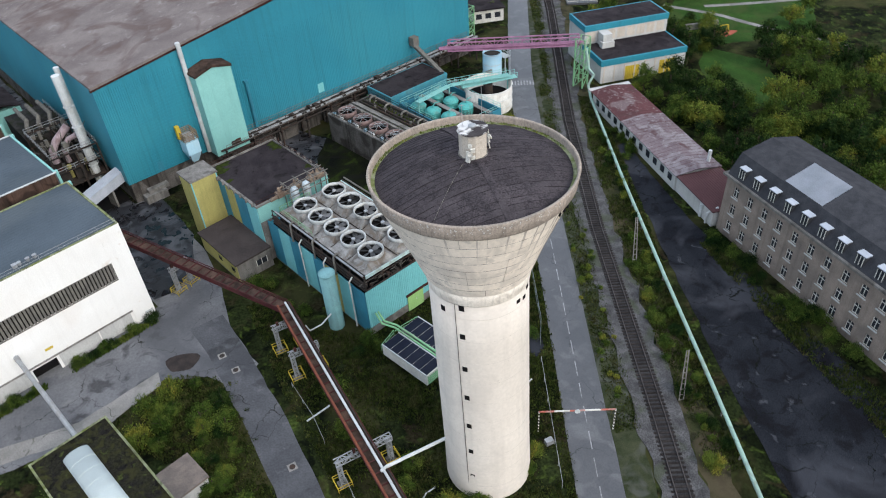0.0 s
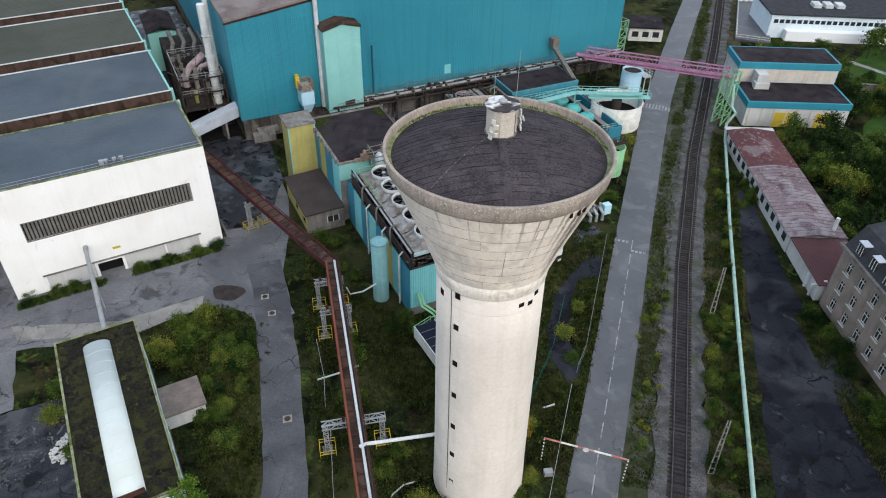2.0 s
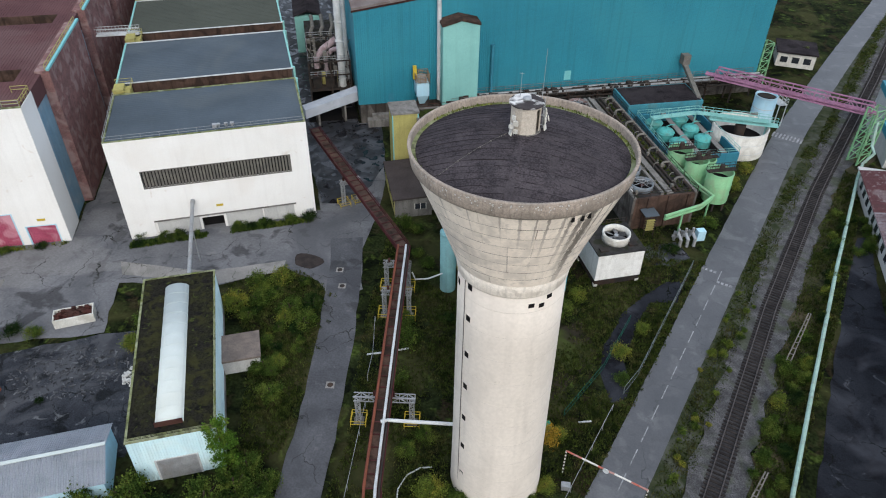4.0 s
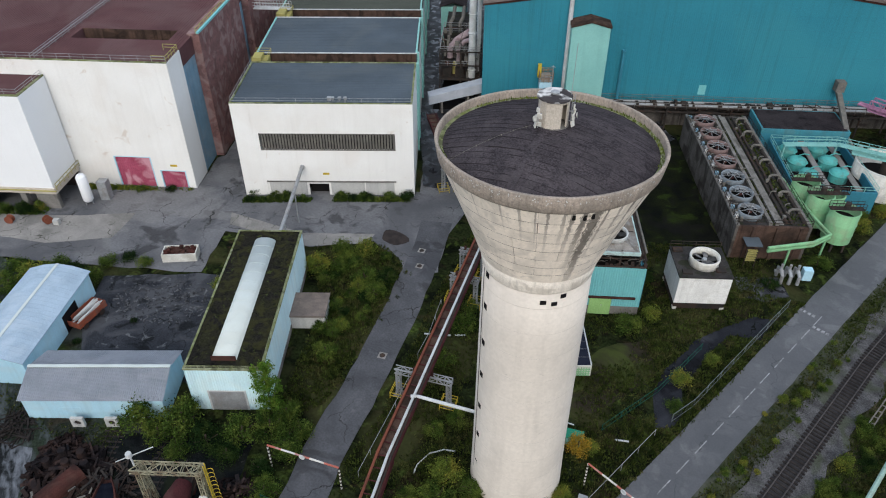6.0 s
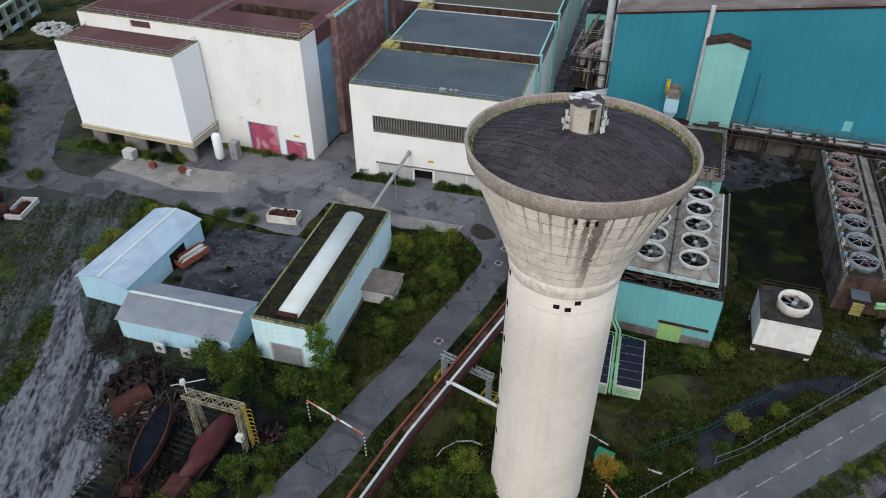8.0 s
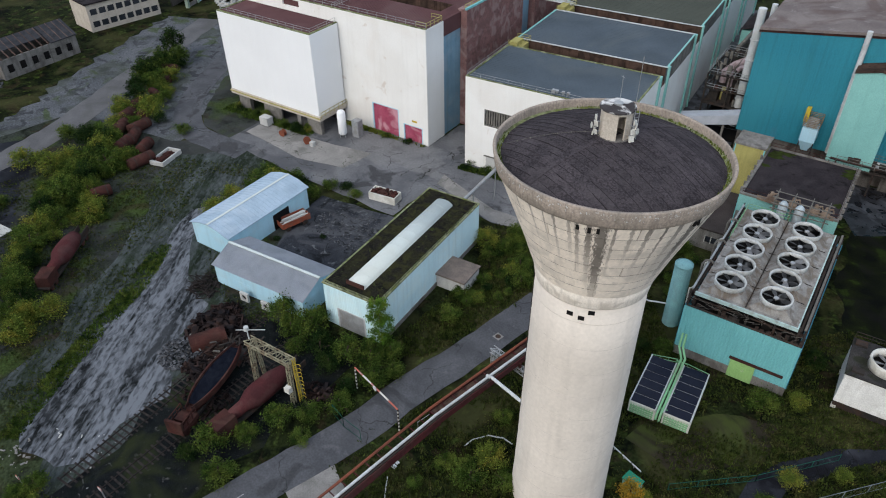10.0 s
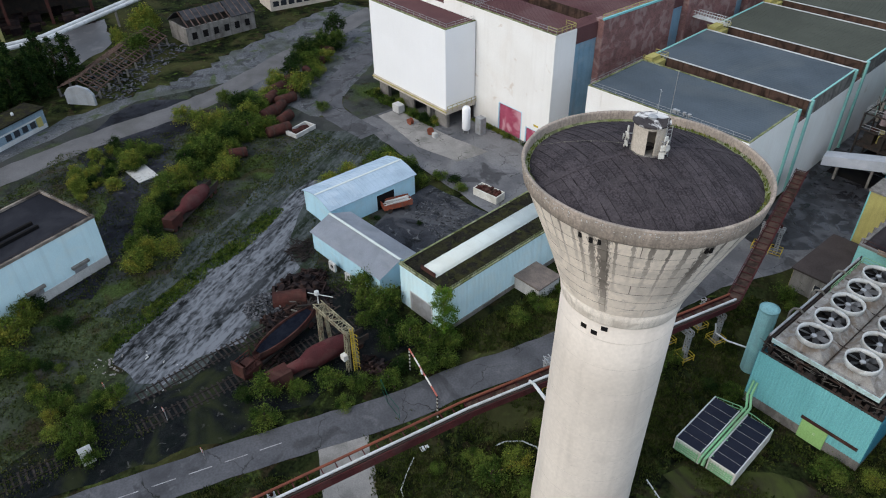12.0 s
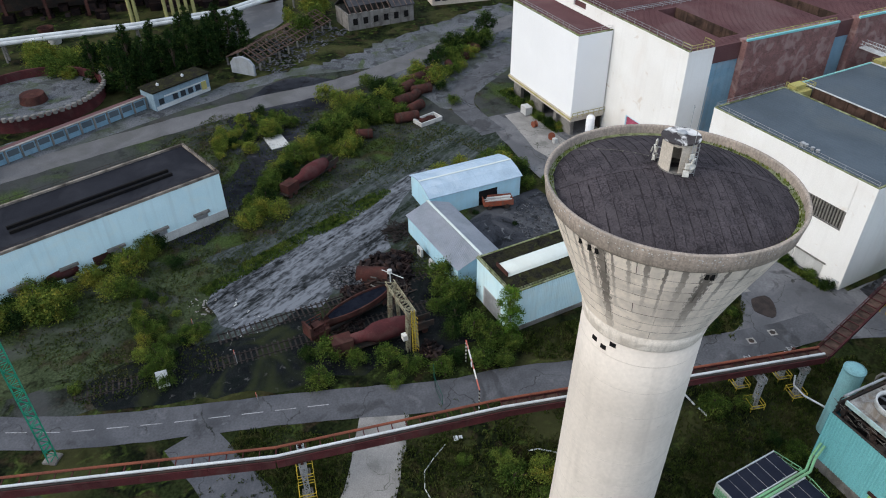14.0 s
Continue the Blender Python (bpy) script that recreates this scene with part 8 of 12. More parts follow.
def process_plant():
    t = ring_tank("clarifier_tank", "wide white round settling tank with dark basin", 93.0, 101.0, 5.2, 5.2, WHITE_PAINT, BLACK, 0, PIPE_WHITE, 0.45)
    bm = B()
    box(bm, -6.0, 6.5, -0.8, 0.8, 5.6, 5.75)
    railing(bm, [(-6, -0.8, 5.75), (6.5, -0.8, 5.75)], 1.1, 1.2, 0.06)
    railing(bm, [(-6, 0.8, 5.75), (6.5, 0.8, 5.75)], 1.1, 1.2, 0.06)
    br = part("walk_bridge", bm, TEAL_PALE, t, "pale green walkway across the tank")
    br.matrix_basis = Matrix.Rotation(radians(-25), 4, "Z")
    bm = B()
    cyl(bm, 0, 0, 2.2, 5.2, 1.0, 1.0, 18)
    part("feed_well", bm, STEEL_DARK, t)
    for u, v, r, h, lab in ((78.7, 83.2, 2.15, 7.0, "mint green round tank on legs with dark top"), (76.6, 87.4, 1.9, 7.0, "mint green round tank"), (75.6, 91.6, 2.1, 6.8, "mint green round tank with lid"), (79.3, 88.8, 1.6, 6.2, "mint green round tank")):
        k = ring_tank("process_tank", lab, u, v, r, h, GREEN_MINT, BLACK, 1.6, GREEN_MINT, 0.7, "green process tanks")
        bm = B()
        box(bm, -r - 0.4, r + 0.4, -0.45, 0.45, h + 0.1, h + 0.25)
        railing(bm, [(-r - 0.4, -0.45, h + 0.25), (r + 0.4, -0.45, h + 0.25)], 1.0, 0.9, 0.06)
        railing(bm, [(-r - 0.4, 0.45, h + 0.25), (r + 0.4, 0.45, h + 0.25)], 1.0, 0.9, 0.06)
        cyl(bm, 0, 0, h + 0.25, h + 1.2, 0.5, 0.4, 12)
        part("top_walkway", bm, STEEL_DARK, k, "grimy top walkway")
    b = at_site("filter_basin", "petrol blue steel basin frame holding round teal filters", "basin", 75.0, 93.0, 0, -2)
    W, D, H = 13.2, 17.0, 4.2
    bm = B()
    for x0, x1, y0, y1 in ((0, W, 0, 0.3), (0, W, D - 0.3, D), (0, 0.3, 0.3, D - 0.3), (W - 0.3, W, 0.3, D - 0.3)):
        box(bm, x0, x1, y0, y1, 0, H)
    part("wall", bm, SEA_BLUE, b)
    bm = B()
    box(bm, 0.3, W - 0.3, 0.3, D - 0.3, 0, 2.6)
    part("floor_slab", bm, BLACK, b)
    bm = B()
    railing(bm, [(0.1, 0.1, H), (W - 0.1, 0.1, H), (W - 0.1, D - 0.1, H), (0.1, D - 0.1, H), (0.1, 0.1, H)], 1.0, 2.0, 0.06)
    part("railing", bm, TEAL_PALE, b)
    bm = B()
    box(bm, 5.0, 6.0, 0.3, D - 0.3, H, H + 0.15)
    box(bm, 9.8, 10.8, 0.3, D - 0.3, H, H + 0.15)
    part("walkway", bm, CONC_SLAB, b)
    for u, v in ((77.9, 106.6), (78.4, 102.6), (83.5, 107.2), (83.9, 103.1), (84.3, 98.9), (79.0, 98.4)):
        f = at_site("pressure_filter", "round teal pressure filter with domed lid", "filter", u, v, 2.6, 0, "pressure filters")
        bm = B()
        lathe(bm, [(1.5, 0), (1.55, 1.5), (1.42, 1.85), (0.9, 2.1), (0, 2.2)], 24)
        part("vessel", bm, FILTER_TEAL, f, "", True)
        bm = B()
        lathe(bm, [(1.55, 1.4), (1.72, 1.48), (1.55, 1.56)], 24)
        part("flange", bm, FILTER_TEAL, f)
        bm = B()
        tube(bm, [(0, 0, 2.15), (0, 0, 2.6), (1.0, 0.4, 2.7), (2.0, 0.6, 2.4)], 0.1, 8)
        part("vent_pipe", bm, FILTER_TEAL, f)
    h = at_site("pump_house", "teal pump house with dark felt roof", "pump house", 74.2, 111.0, 0, -1)
    bm = B()
    box(bm, 0, 15.8, 0, 8.2, 0, 5.6)
    part("wall", bm, SEA_BLUE, h)
    bm = B()
    box(bm, -0.05, 15.85, -0.05, 8.25, 4.9, 5.75)
    part("fascia", bm, mat("dull_teal_fascia", (0.06, 0.24, 0.29), (0.05, 0.19, 0.235), scale=0.4, streak=0.3, stain=(0.10, 0.20, 0.21), stain_scale=0.3, stain_amount=0.5), h)
    bm = B()
    box(bm, 0.3, 15.5, 0.3, 7.9, 5.755, 5.82)
    part("roof", bm, ROOF_DARK, h)
    # pipe rack along the wall
    r = at_site("pipe_rack", "long dark steel pipe rack along the teal hall", "pipe rack", 40.0, 119.6)
    L = 68.0
    for k in range(12):
        bm = B()
        x = k * L / 11
        for y in (0, 2.4):
            beam(bm, (x, y, 0), (x, y, 5.2), 0.28)
        for z in (3.8, 5.0):
            beam(bm, (x, -0.4, z), (x, 2.8, z), 0.25)
        part("trestle", bm, STEEL_DARK, r)
    for k, (y, z, rr, m) in enumerate(((0.0, 5.35, 0.22, STEEL_DARK), (0.7, 5.4, 0.28, STEEL), (1.5, 5.35, 0.2, STEEL_DARK), (2.1, 5.4, 0.2, STEEL), (0.4, 4.1, 0.2, STEEL_DARK), (1.7, 4.15, 0.25, STEEL_DARK))):
        bm = B()
        tube(bm, [(-1, y, z), (L + 1, y, z)], rr, 8)
        part("pipe", bm, m, r)
    bm = B()
    box(bm, 0, L, 2.45, 3.2, 5.1, 5.2)
    railing(bm, [(0, 3.2, 5.2), (L, 3.2, 5.2)], 1.1, 2.0, 0.06)
    railing(bm, [(0, -0.5, 5.2), (L, -0.5, 5.2)], 1.1, 2.0, 0.06)
    part("walkway", bm, CONC_OLD, r)
    rnd = random.Random(12)
    bm = B()
    for k in range(46):
        x = rnd.uniform(0.5, L - 1)
        if rnd.random() < 0.5:
            tube(bm, [(x, rnd.uniform(0, 2), 5.2), (x, 1.0, rnd.uniform(5.7, 6.5)), (x + rnd.uniform(0.5, 2.2), 1.2, 5.8), (x + 2.3, 1.2, 4.2)], 0.1, 6)
        else:
            box(bm, x, x + rnd.uniform(0.3, 1.1), 0.2, 1.6, 5.3, rnd.uniform(5.6, 6.3))
    tagged(part("rack_clutter", bm, STEEL_DARK, r, "dark valves and bent pipes on the rack"), kind="stuff")
    for k in range(6):
        bm = B()
        box(bm, 2 + k * 5.6, 6.4 + k * 5.6, 2.9, 3.3, 0.02, 3.4)
        part("back_panel", bm, CONC_BLACK, r)
    # green pipes round the tank group
    g = at_site("process_pipe", "thick mint green pipe bridge round the tanks", "pipe", 0, 0, 4.4)
    bm = B()
    for dz in (0, 0.55):
        tube(bm, [(72.5, 116, dz), (72.3, 101, dz), (74.6, 84, dz), (75.6, 79.2, dz), (72.5, 77.2, dz - 0.1), (65.5, 75.6, dz - 0.3)], 0.26, 8)
    railing(bm, [(71.8, 116, 0.3), (71.6, 101, 0.3), (74, 84, 0.3)], 1.1, 2.0, 0.07)
    part("pipe", bm, GREEN_MINT, g)
    bm = B()
    for u, v in ((72.5, 112), (72.4, 104), (73.2, 95), (74.3, 86), (75.4, 79.6), (69, 76.4)):
        beam(bm, (u, v, -4.4), (u, v, -0.2), 0.25)
    part("post", bm, GREEN_MINT, g)
    m = at_site("chute", "grey conveyor chute leaning on the teal wall", "conveyor", 90.0, 112.0)
    bm = B()
    beam(bm, (-0.4, -1, 5.2), (1.2, 11.0, 8.6), 0.9, 0.7)
    box(bm, 0.2, 1.8, 9.6, 11.2, 8.6, 10.6)
    part("belt_housing", bm, LOUVRE, m, "dirty tan belt housing")
    bm = B()
    for y in (2, 8):
        beam(bm, (0.3, y, 0), (0.3, y, 6.2), 0.25)
    part("post", bm, RUST, m)
    w = at_site("rubble_wall", "pale concrete wall enclosing a machine pit", "wall", 90.5, 108.5, 0, -6)
    bm = B()
    box(bm, 0, 10.5, 0, 0.4, 0, 3.6)
    box(bm, 0, 0.4, 0.4, 6, 0, 3.6)
    part("wall", bm, CONC_SLAB, w)
    rnd = random.Random(77)
    for k in range(7):
        q = at_site("pit_machine", "rusty pump set in the machine pit", "machine", 92 + k * 1.3, 110.5 + rnd.uniform(0, 3), 0, rnd.uniform(0, 90), "pit machines")
        bm = B()
        s = rnd.uniform(0.5, 1.0)
        box(bm, -s, s, -s * 0.7, s * 0.7, 0, 1.6 * s)
        cyl(bm, 0.2, 0, 1.6 * s, 2.6 * s, 0.5 * s, 0.4 * s, 12)
        part("body", bm, rnd.choice((RUST, STEEL, STEEL_DARK, WHITE_PAINT)), q)
    bt = ring_tank("blue_tank", "pale blue round tank with white service platform", 103.6, 110.0, 2.2, 6.2, BLUE_CLAD, STEEL_DARK, 0, PIPE_WHITE, 0.92)
    bm = B()
    box(bm, 1.6, 3.4, -2.6, 0.5, 4.8, 5.0)
    railing(bm, [(1.6, -2.6, 5), (3.4, -2.6, 5), (3.4, 0.5, 5)], 1.1, 0.9, 0.07)
    for x in (1.7, 3.3):
        beam(bm, (x, -2.5, 0), (x, -2.5, 4.8), 0.14)
    part("platform", bm, PIPE_WHITE, bt)
    wp = at_site("walkway", "pale green raised walkway between basins", "walkway", 76.0, 104.6, 6.2)
    bm = B()
    p0, p1, p2 = (0, 0, 0), (9.5, 0.6, 0), (21.5, -5.4, 0)
    for a, b in ((p0, p1), (p1, p2)):
        beam(bm, a, b, 1.3, 0.16)
    for off in (-0.6, 0.6):
        railing(bm, [(0, off, 0.1), (9.5, 0.6 + off, 0.1), (21.5, -5.4 + off, 0.1)], 1.1, 1.6, 0.06)
    for x, y in ((0.3, 0), (9.5, 0.6), (21.3, -5.3)):
        beam(bm, (x, y, -6.2), (x, y, 0), 0.22)
    part("deck", bm, TEAL_PALE, wp)
    v = thing("valve_station", "grey valve and pump station with pale blue cabinet", "pump station", 17.6, 99.6, 0, 30)
    bm = B()
    for x in (-1.2, 0, 1.2):
        tube(bm, [(x, -1.2, 0.2), (x, -1.2, 1.6), (x, 0, 2.0), (x, 1.0, 1.6), (x, 1.0, 0)], 0.26, 10)
        cyl(bm, x, 0, 1.9, 2.9, 0.2, 0.2, 10)
    beam(bm, (-1.6, 1.0, 0.8), (1.6, 1.0, 0.8), 0.4)
    part("pipework", bm, STEEL, v)
    bm = B()
    box(bm, 1.9, 3.2, -0.6, 0.5, 0.6, 2.4)
    part("cabinet", bm, BLUE_CLAD, v)


process_plant()


LAGGED_GREEN = mat("pale_green_lagging", (0.30, 0.44, 0.37), (0.24, 0.36, 0.31), scale=0.5, stain=(0.22, 0.22, 0.17), stain_scale=0.5, stain_amount=0.4, streak=0.2, rough=0.6)


def magenta_bridge():
    a, b = site(93.0, 113.2), site(113.6, 93.2)
    t = thing("footbridge", "faded magenta lattice pipe bridge crossing the road", "bridge", a.x, a.y, 9.4, heading(a, b))
    L = (b - a).length
    bm = B()
    for y in (-0.9, 0.9):
        for z in (0, 1.9):
            beam(bm, (0, y, z), (L, y, z), 0.22)
    n = 14
    for k in range(n + 1):
        x = L * k / n
        for y in (-0.9, 0.9):
            beam(bm, (x, y, 0), (x, y, 1.9), 0.14)
            if k < n:
                beam(bm, (x, y, 0 if k % 2 else 1.9), (x + L / n, y, 1.9 if k % 2 else 0), 0.1)
        beam(bm, (x, -0.9, 0), (x, 0.9, 0), 0.14)
    part("truss", bm, PINK, t)
    bm = B()
    box(bm, 0, L, -0.8, 0.8, -0.06, 0.04)
    part("deck", bm, PINK, t)
    for y, r in ((-0.45, 0.25), (0.2, 0.2), (0.6, 0.14)):
        bm = B()
        tube(bm, [(-2, y, 0.4), (L + 1, y, 0.4)], r, 8)
        part("pipe", bm, PINK, t)
    for name, (u, v), h in (("bridge_tower", (113.4, 92.0), 11.2), ("bridge_tower", (112.6, 127.2), 10.0)):
        c = at_site(name, "mint green lattice tower with bent pipes", "tower", u, v, 0, 12, "bridge towers")
        bm = B()
        for x in (-1.3, 1.3):
            for y in (-1.1, 1.1):
                beam(bm, (x, y, 0), (x, y, h), 0.24)
        for k in range(5):
            z0, z1 = h * k / 5, h * (k + 1) / 5
            for y in (-1.1, 1.1):
                beam(bm, (-1.3, y, z0), (1.3, y, z1), 0.12)
            for x in (-1.3, 1.3):
                beam(bm, (x, -1.1, z1), (x, 1.1, z0), 0.12)
                beam(bm, (x, -1.1, z1), (x, 1.1, z1), 0.12)
            beam(bm, (-1.3, -1.1, z1), (1.3, -1.1, z1), 0.12)
        part("frame", bm, GREEN_MINT, c)
    p = at_site("green_pipeline", "long pale green pipeline on low posts beside the railway", "pipeline", 0, 0)
    bm = B()
    inv = p.matrix_world.inverted()
    pts = [site(113.4, 91.0, 9.0), site(113.0, 89.6, 4.8), site(112.2, 87.6, 4.4), site(111.0, 88.0, 2.2), Vector((44.6, 130, 1.3)), Vector((40.0, 100, 1.3)), Vector((36.2, 72.5, 1.3)), Vector((33.4, 51, 1.3)), Vector((28, 12, 1.3)), Vector((22, -30, 1.3))]
    tube(bm, [inv @ q for q in pts], 0.27, 10)
    part("pipe", bm, LAGGED_GREEN, p, "pale green lagged pipe")
    for k in range(26):
        s = k / 25
        a0, b0 = Vector((44.6, 130, 0)), Vector((40.0, 100, 0))
        seq = [Vector((44.6, 130, 0)), Vector((40.0, 100, 0)), Vector((36.2, 72.5, 0)), Vector((33.4, 51, 0)), Vector((28, 12, 0)), Vector((22, -30, 0))]
        q, d = along([tuple(w[:2]) for w in seq], s * 160)
        bm = B()
        c = inv @ Vector((q.x, q.y, 0))
        beam(bm, c, c + Vector((0, 0, 1.1)), 0.2)
        part("post", bm, CONC_OLD, p)


magenta_bridge()


def lattice_posts():
    for a, b in (((33.6, 77.7, 0.6), (34.3, 80.4, 7.0)), ((29.3, 51.2, 0.6), (29.9, 53.0, 7.0))):
        bx, by = a[0] + (a[0] - b[0]) * 0.12, a[1] + (a[1] - b[1]) * 0.12
        t = thing("lattice_post", "leaning grey concrete lattice post in the weeds", "post", bx, by, 0, 0, "lattice posts")
        bm = B()
        q = (b[0] - bx, b[1] - by, b[2])
        s = Vector((0.28, 0, 0))
        beam(bm, Vector((-0.3, 0, 0)), Vector(q) + Vector((-0.14, 0, 0)), 0.14)
        beam(bm, Vector((0.3, 0, 0)), Vector(q) + Vector((0.14, 0, 0)), 0.14)
        for k in range(9):
            f = k / 9
            c = Vector(q) * f
            w = 0.3 - 0.16 * f
            beam(bm, c + Vector((-w, 0, 0)), c + Vector((w, 0, 0)), 0.1)
        part("post", bm, CONC_OLD, t)


lattice_posts()


# ---- buildings beyond the railway ----
def substation():
    t = thing("substation_building", "two-level beige works building with teal bands and yellow doors", "building", 49.7, 138.2, 0, 5.5)
    W = 20.8
    for name, y0, y1, h in (("lower_block", 0, 10, 5.2), ("upper_block", 9.4, 18, 9.6)):
        bm = B()
        box(bm, 0, W, y0, y1, 0, h)
        blk = part(name, bm, PLASTER_PALE, t, "pale panel walls")
        bm = B()
        box(bm, -0.15, W + 0.15, y0 - 0.15, y1 + (0 if h < 6 else 0.15), h - 1.1, h + 0.25)
        part("band", bm, TEAL, blk, "teal roof band")
        bm = B()
        box(bm, 0.3, W - 0.3, y0 + 0.3, y1 - 0.3, h + 0.254, h + 0.3)
        part("roof", bm, ROOF_DARK, blk)
        for k in range(8):
            bm = B()
            x = 0.6 + k * 2.5
            if h > 6:
                box(bm, x, x + 2.0, y0 - 0.06, y0 - 0.003, 6.0, 8.2)
            else:
                box(bm, x, x + 0.25, y0 - 0.12, y0 - 0.003, 0, 4.0)
            part("wall_panel", bm, BEIGE, blk)
    for x in (5.6, 14.4):
        bm = B()
        ribbed(bm, x, x + 3.8, -0.06, 0, 3.2, 0.4, 0.04)
        box(bm, x, x + 3.8, -0.05, -0.003, 0, 3.2)
        part("door", bm, YELLOW_DOOR, t, "yellow roller door")
    bm = B()
    box(bm, 3.2, 5.4, 6.4, 9.4, 5.5, 8.4)
    box(bm, 2.8, 5.8, 5.8, 7.4, 5.5, 6.8)
    part("vent_block", bm, PLASTER_PALE, t)


substation()


def red_shed():
    t = thing("long_shed", "long low shed with red and bleached mauve roof, white walls", "shed", 47.9, 95.0, 0, 5.5)
    W, D, H = 8.4, 34.0, 3.2
    bm = B()
    box(bm, 0, W, 0, D, 0, H)
    part("wall", bm, PLASTER_PALE, t)
    bm = B()
    extrude_y(bm, [(-0.4, H), (W / 2, H + 0.6), (W + 0.4, H), (W + 0.4, H + 0.12), (W / 2, H + 0.75), (-0.4, H + 0.12)], -0.4, 20.6)
    part("roof", bm, mat("bleached_mauve_roof", (0.165, 0.132, 0.140), (0.115, 0.088, 0.094), scale=0.2, stain=(0.26, 0.24, 0.25), stain_scale=0.25, stain_amount=0.6, grain_amount=0.3, layers=(((0.085, 0.050, 0.052), 0.4, 0.54, 0.62, 0.7), ((0.32, 0.31, 0.32), 1.4, 0.60, 0.68, 0.5))), t, "bleached grey-mauve sheet roof")
    bm = B()
    extrude_y(bm, [(-0.4, H), (W / 2, H + 0.6), (W + 0.4, H), (W + 0.4, H + 0.12), (W / 2, H + 0.75), (-0.4, H + 0.12)], 20.605, D + 0.4)
    r = part("roof", bm, mat("worn_red_roof", (0.105, 0.048, 0.050), (0.085, 0.040, 0.042), scale=0.12, stain=(0.075, 0.042, 0.042), stain_scale=0.2, stain_amount=0.6, grain_amount=0.25, layers=(((0.19, 0.155, 0.155), 0.16, 0.54, 0.60, 0.6), ((0.28, 0.26, 0.26), 1.6, 0.58, 0.66, 0.45))), t, "worn oxide red sheet roof")
    bm = B()
    for k in range(1, 34):
        for p, q in (((-0.4, H + 0.13), (W / 2, H + 0.76)), ((W / 2, H + 0.76), (W + 0.4, H + 0.13))):
            beam(bm, (p[0], k, p[1]), (q[0], k, q[1]), 0.05, 0.03)
    part("roof_rib", bm, MATS["worn_red_roof"], r)
    bm = B()
    box(bm, -0.5, W + 0.5, D + 0.4, D + 1.6, H - 0.1, H + 0.2)
    part("end_canopy", bm, PLASTER_PALE, t)
    for k in range(12):
        bm = B()
        box(bm, -0.06, -0.003, 1.2 + k * 2.7, 2.5 + k * 2.7, 1.2, 2.5)
        part("window", bm, GLASS, t)
    bm = B()
    tube(bm, [(W - 1.2, 1.6, H), (W - 1.2, 1.6, H + 2.6)], 0.3, 10)
    part("flue", bm, PIPE_WHITE, t)
    u = thing("long_shed", "lower brown-roofed end of the long shed", "shed", 49.2, 83.6, 0, 5.5)
    bm = B()
    box(bm, 0, 8, 0, 11.3, 0, 3.0)
    part("wall", bm, PLASTER_PALE, u)
    bm = B()
    extrude_y(bm, [(-0.3, 3.0), (8.3, 3.0), (8.3, 3.2), (-0.3, 3.2)], -0.3, 11.2)
    part("roof", bm, BROWN_ROOF, u)
    bm = B()
    for k in range(18):
        box(bm, 0.0 + k * 0.46, 0.05 + k * 0.46, -0.2, 11.1, 3.2, 3.25)
    part("roof_rib", bm, BROWN_ROOF, u)
    bm = B()
    tube(bm, [(-0.4, 1, 0.2), (-0.4, 1, 2.2), (1.2, 0.5, 3.3)], 0.2, 8)
    tube(bm, [(-0.2, 3, 0.2), (-0.2, 3, 2.6)], 0.3, 8)
    part("drain_pipe", bm, PIPE_WHITE, u)


red_shed()


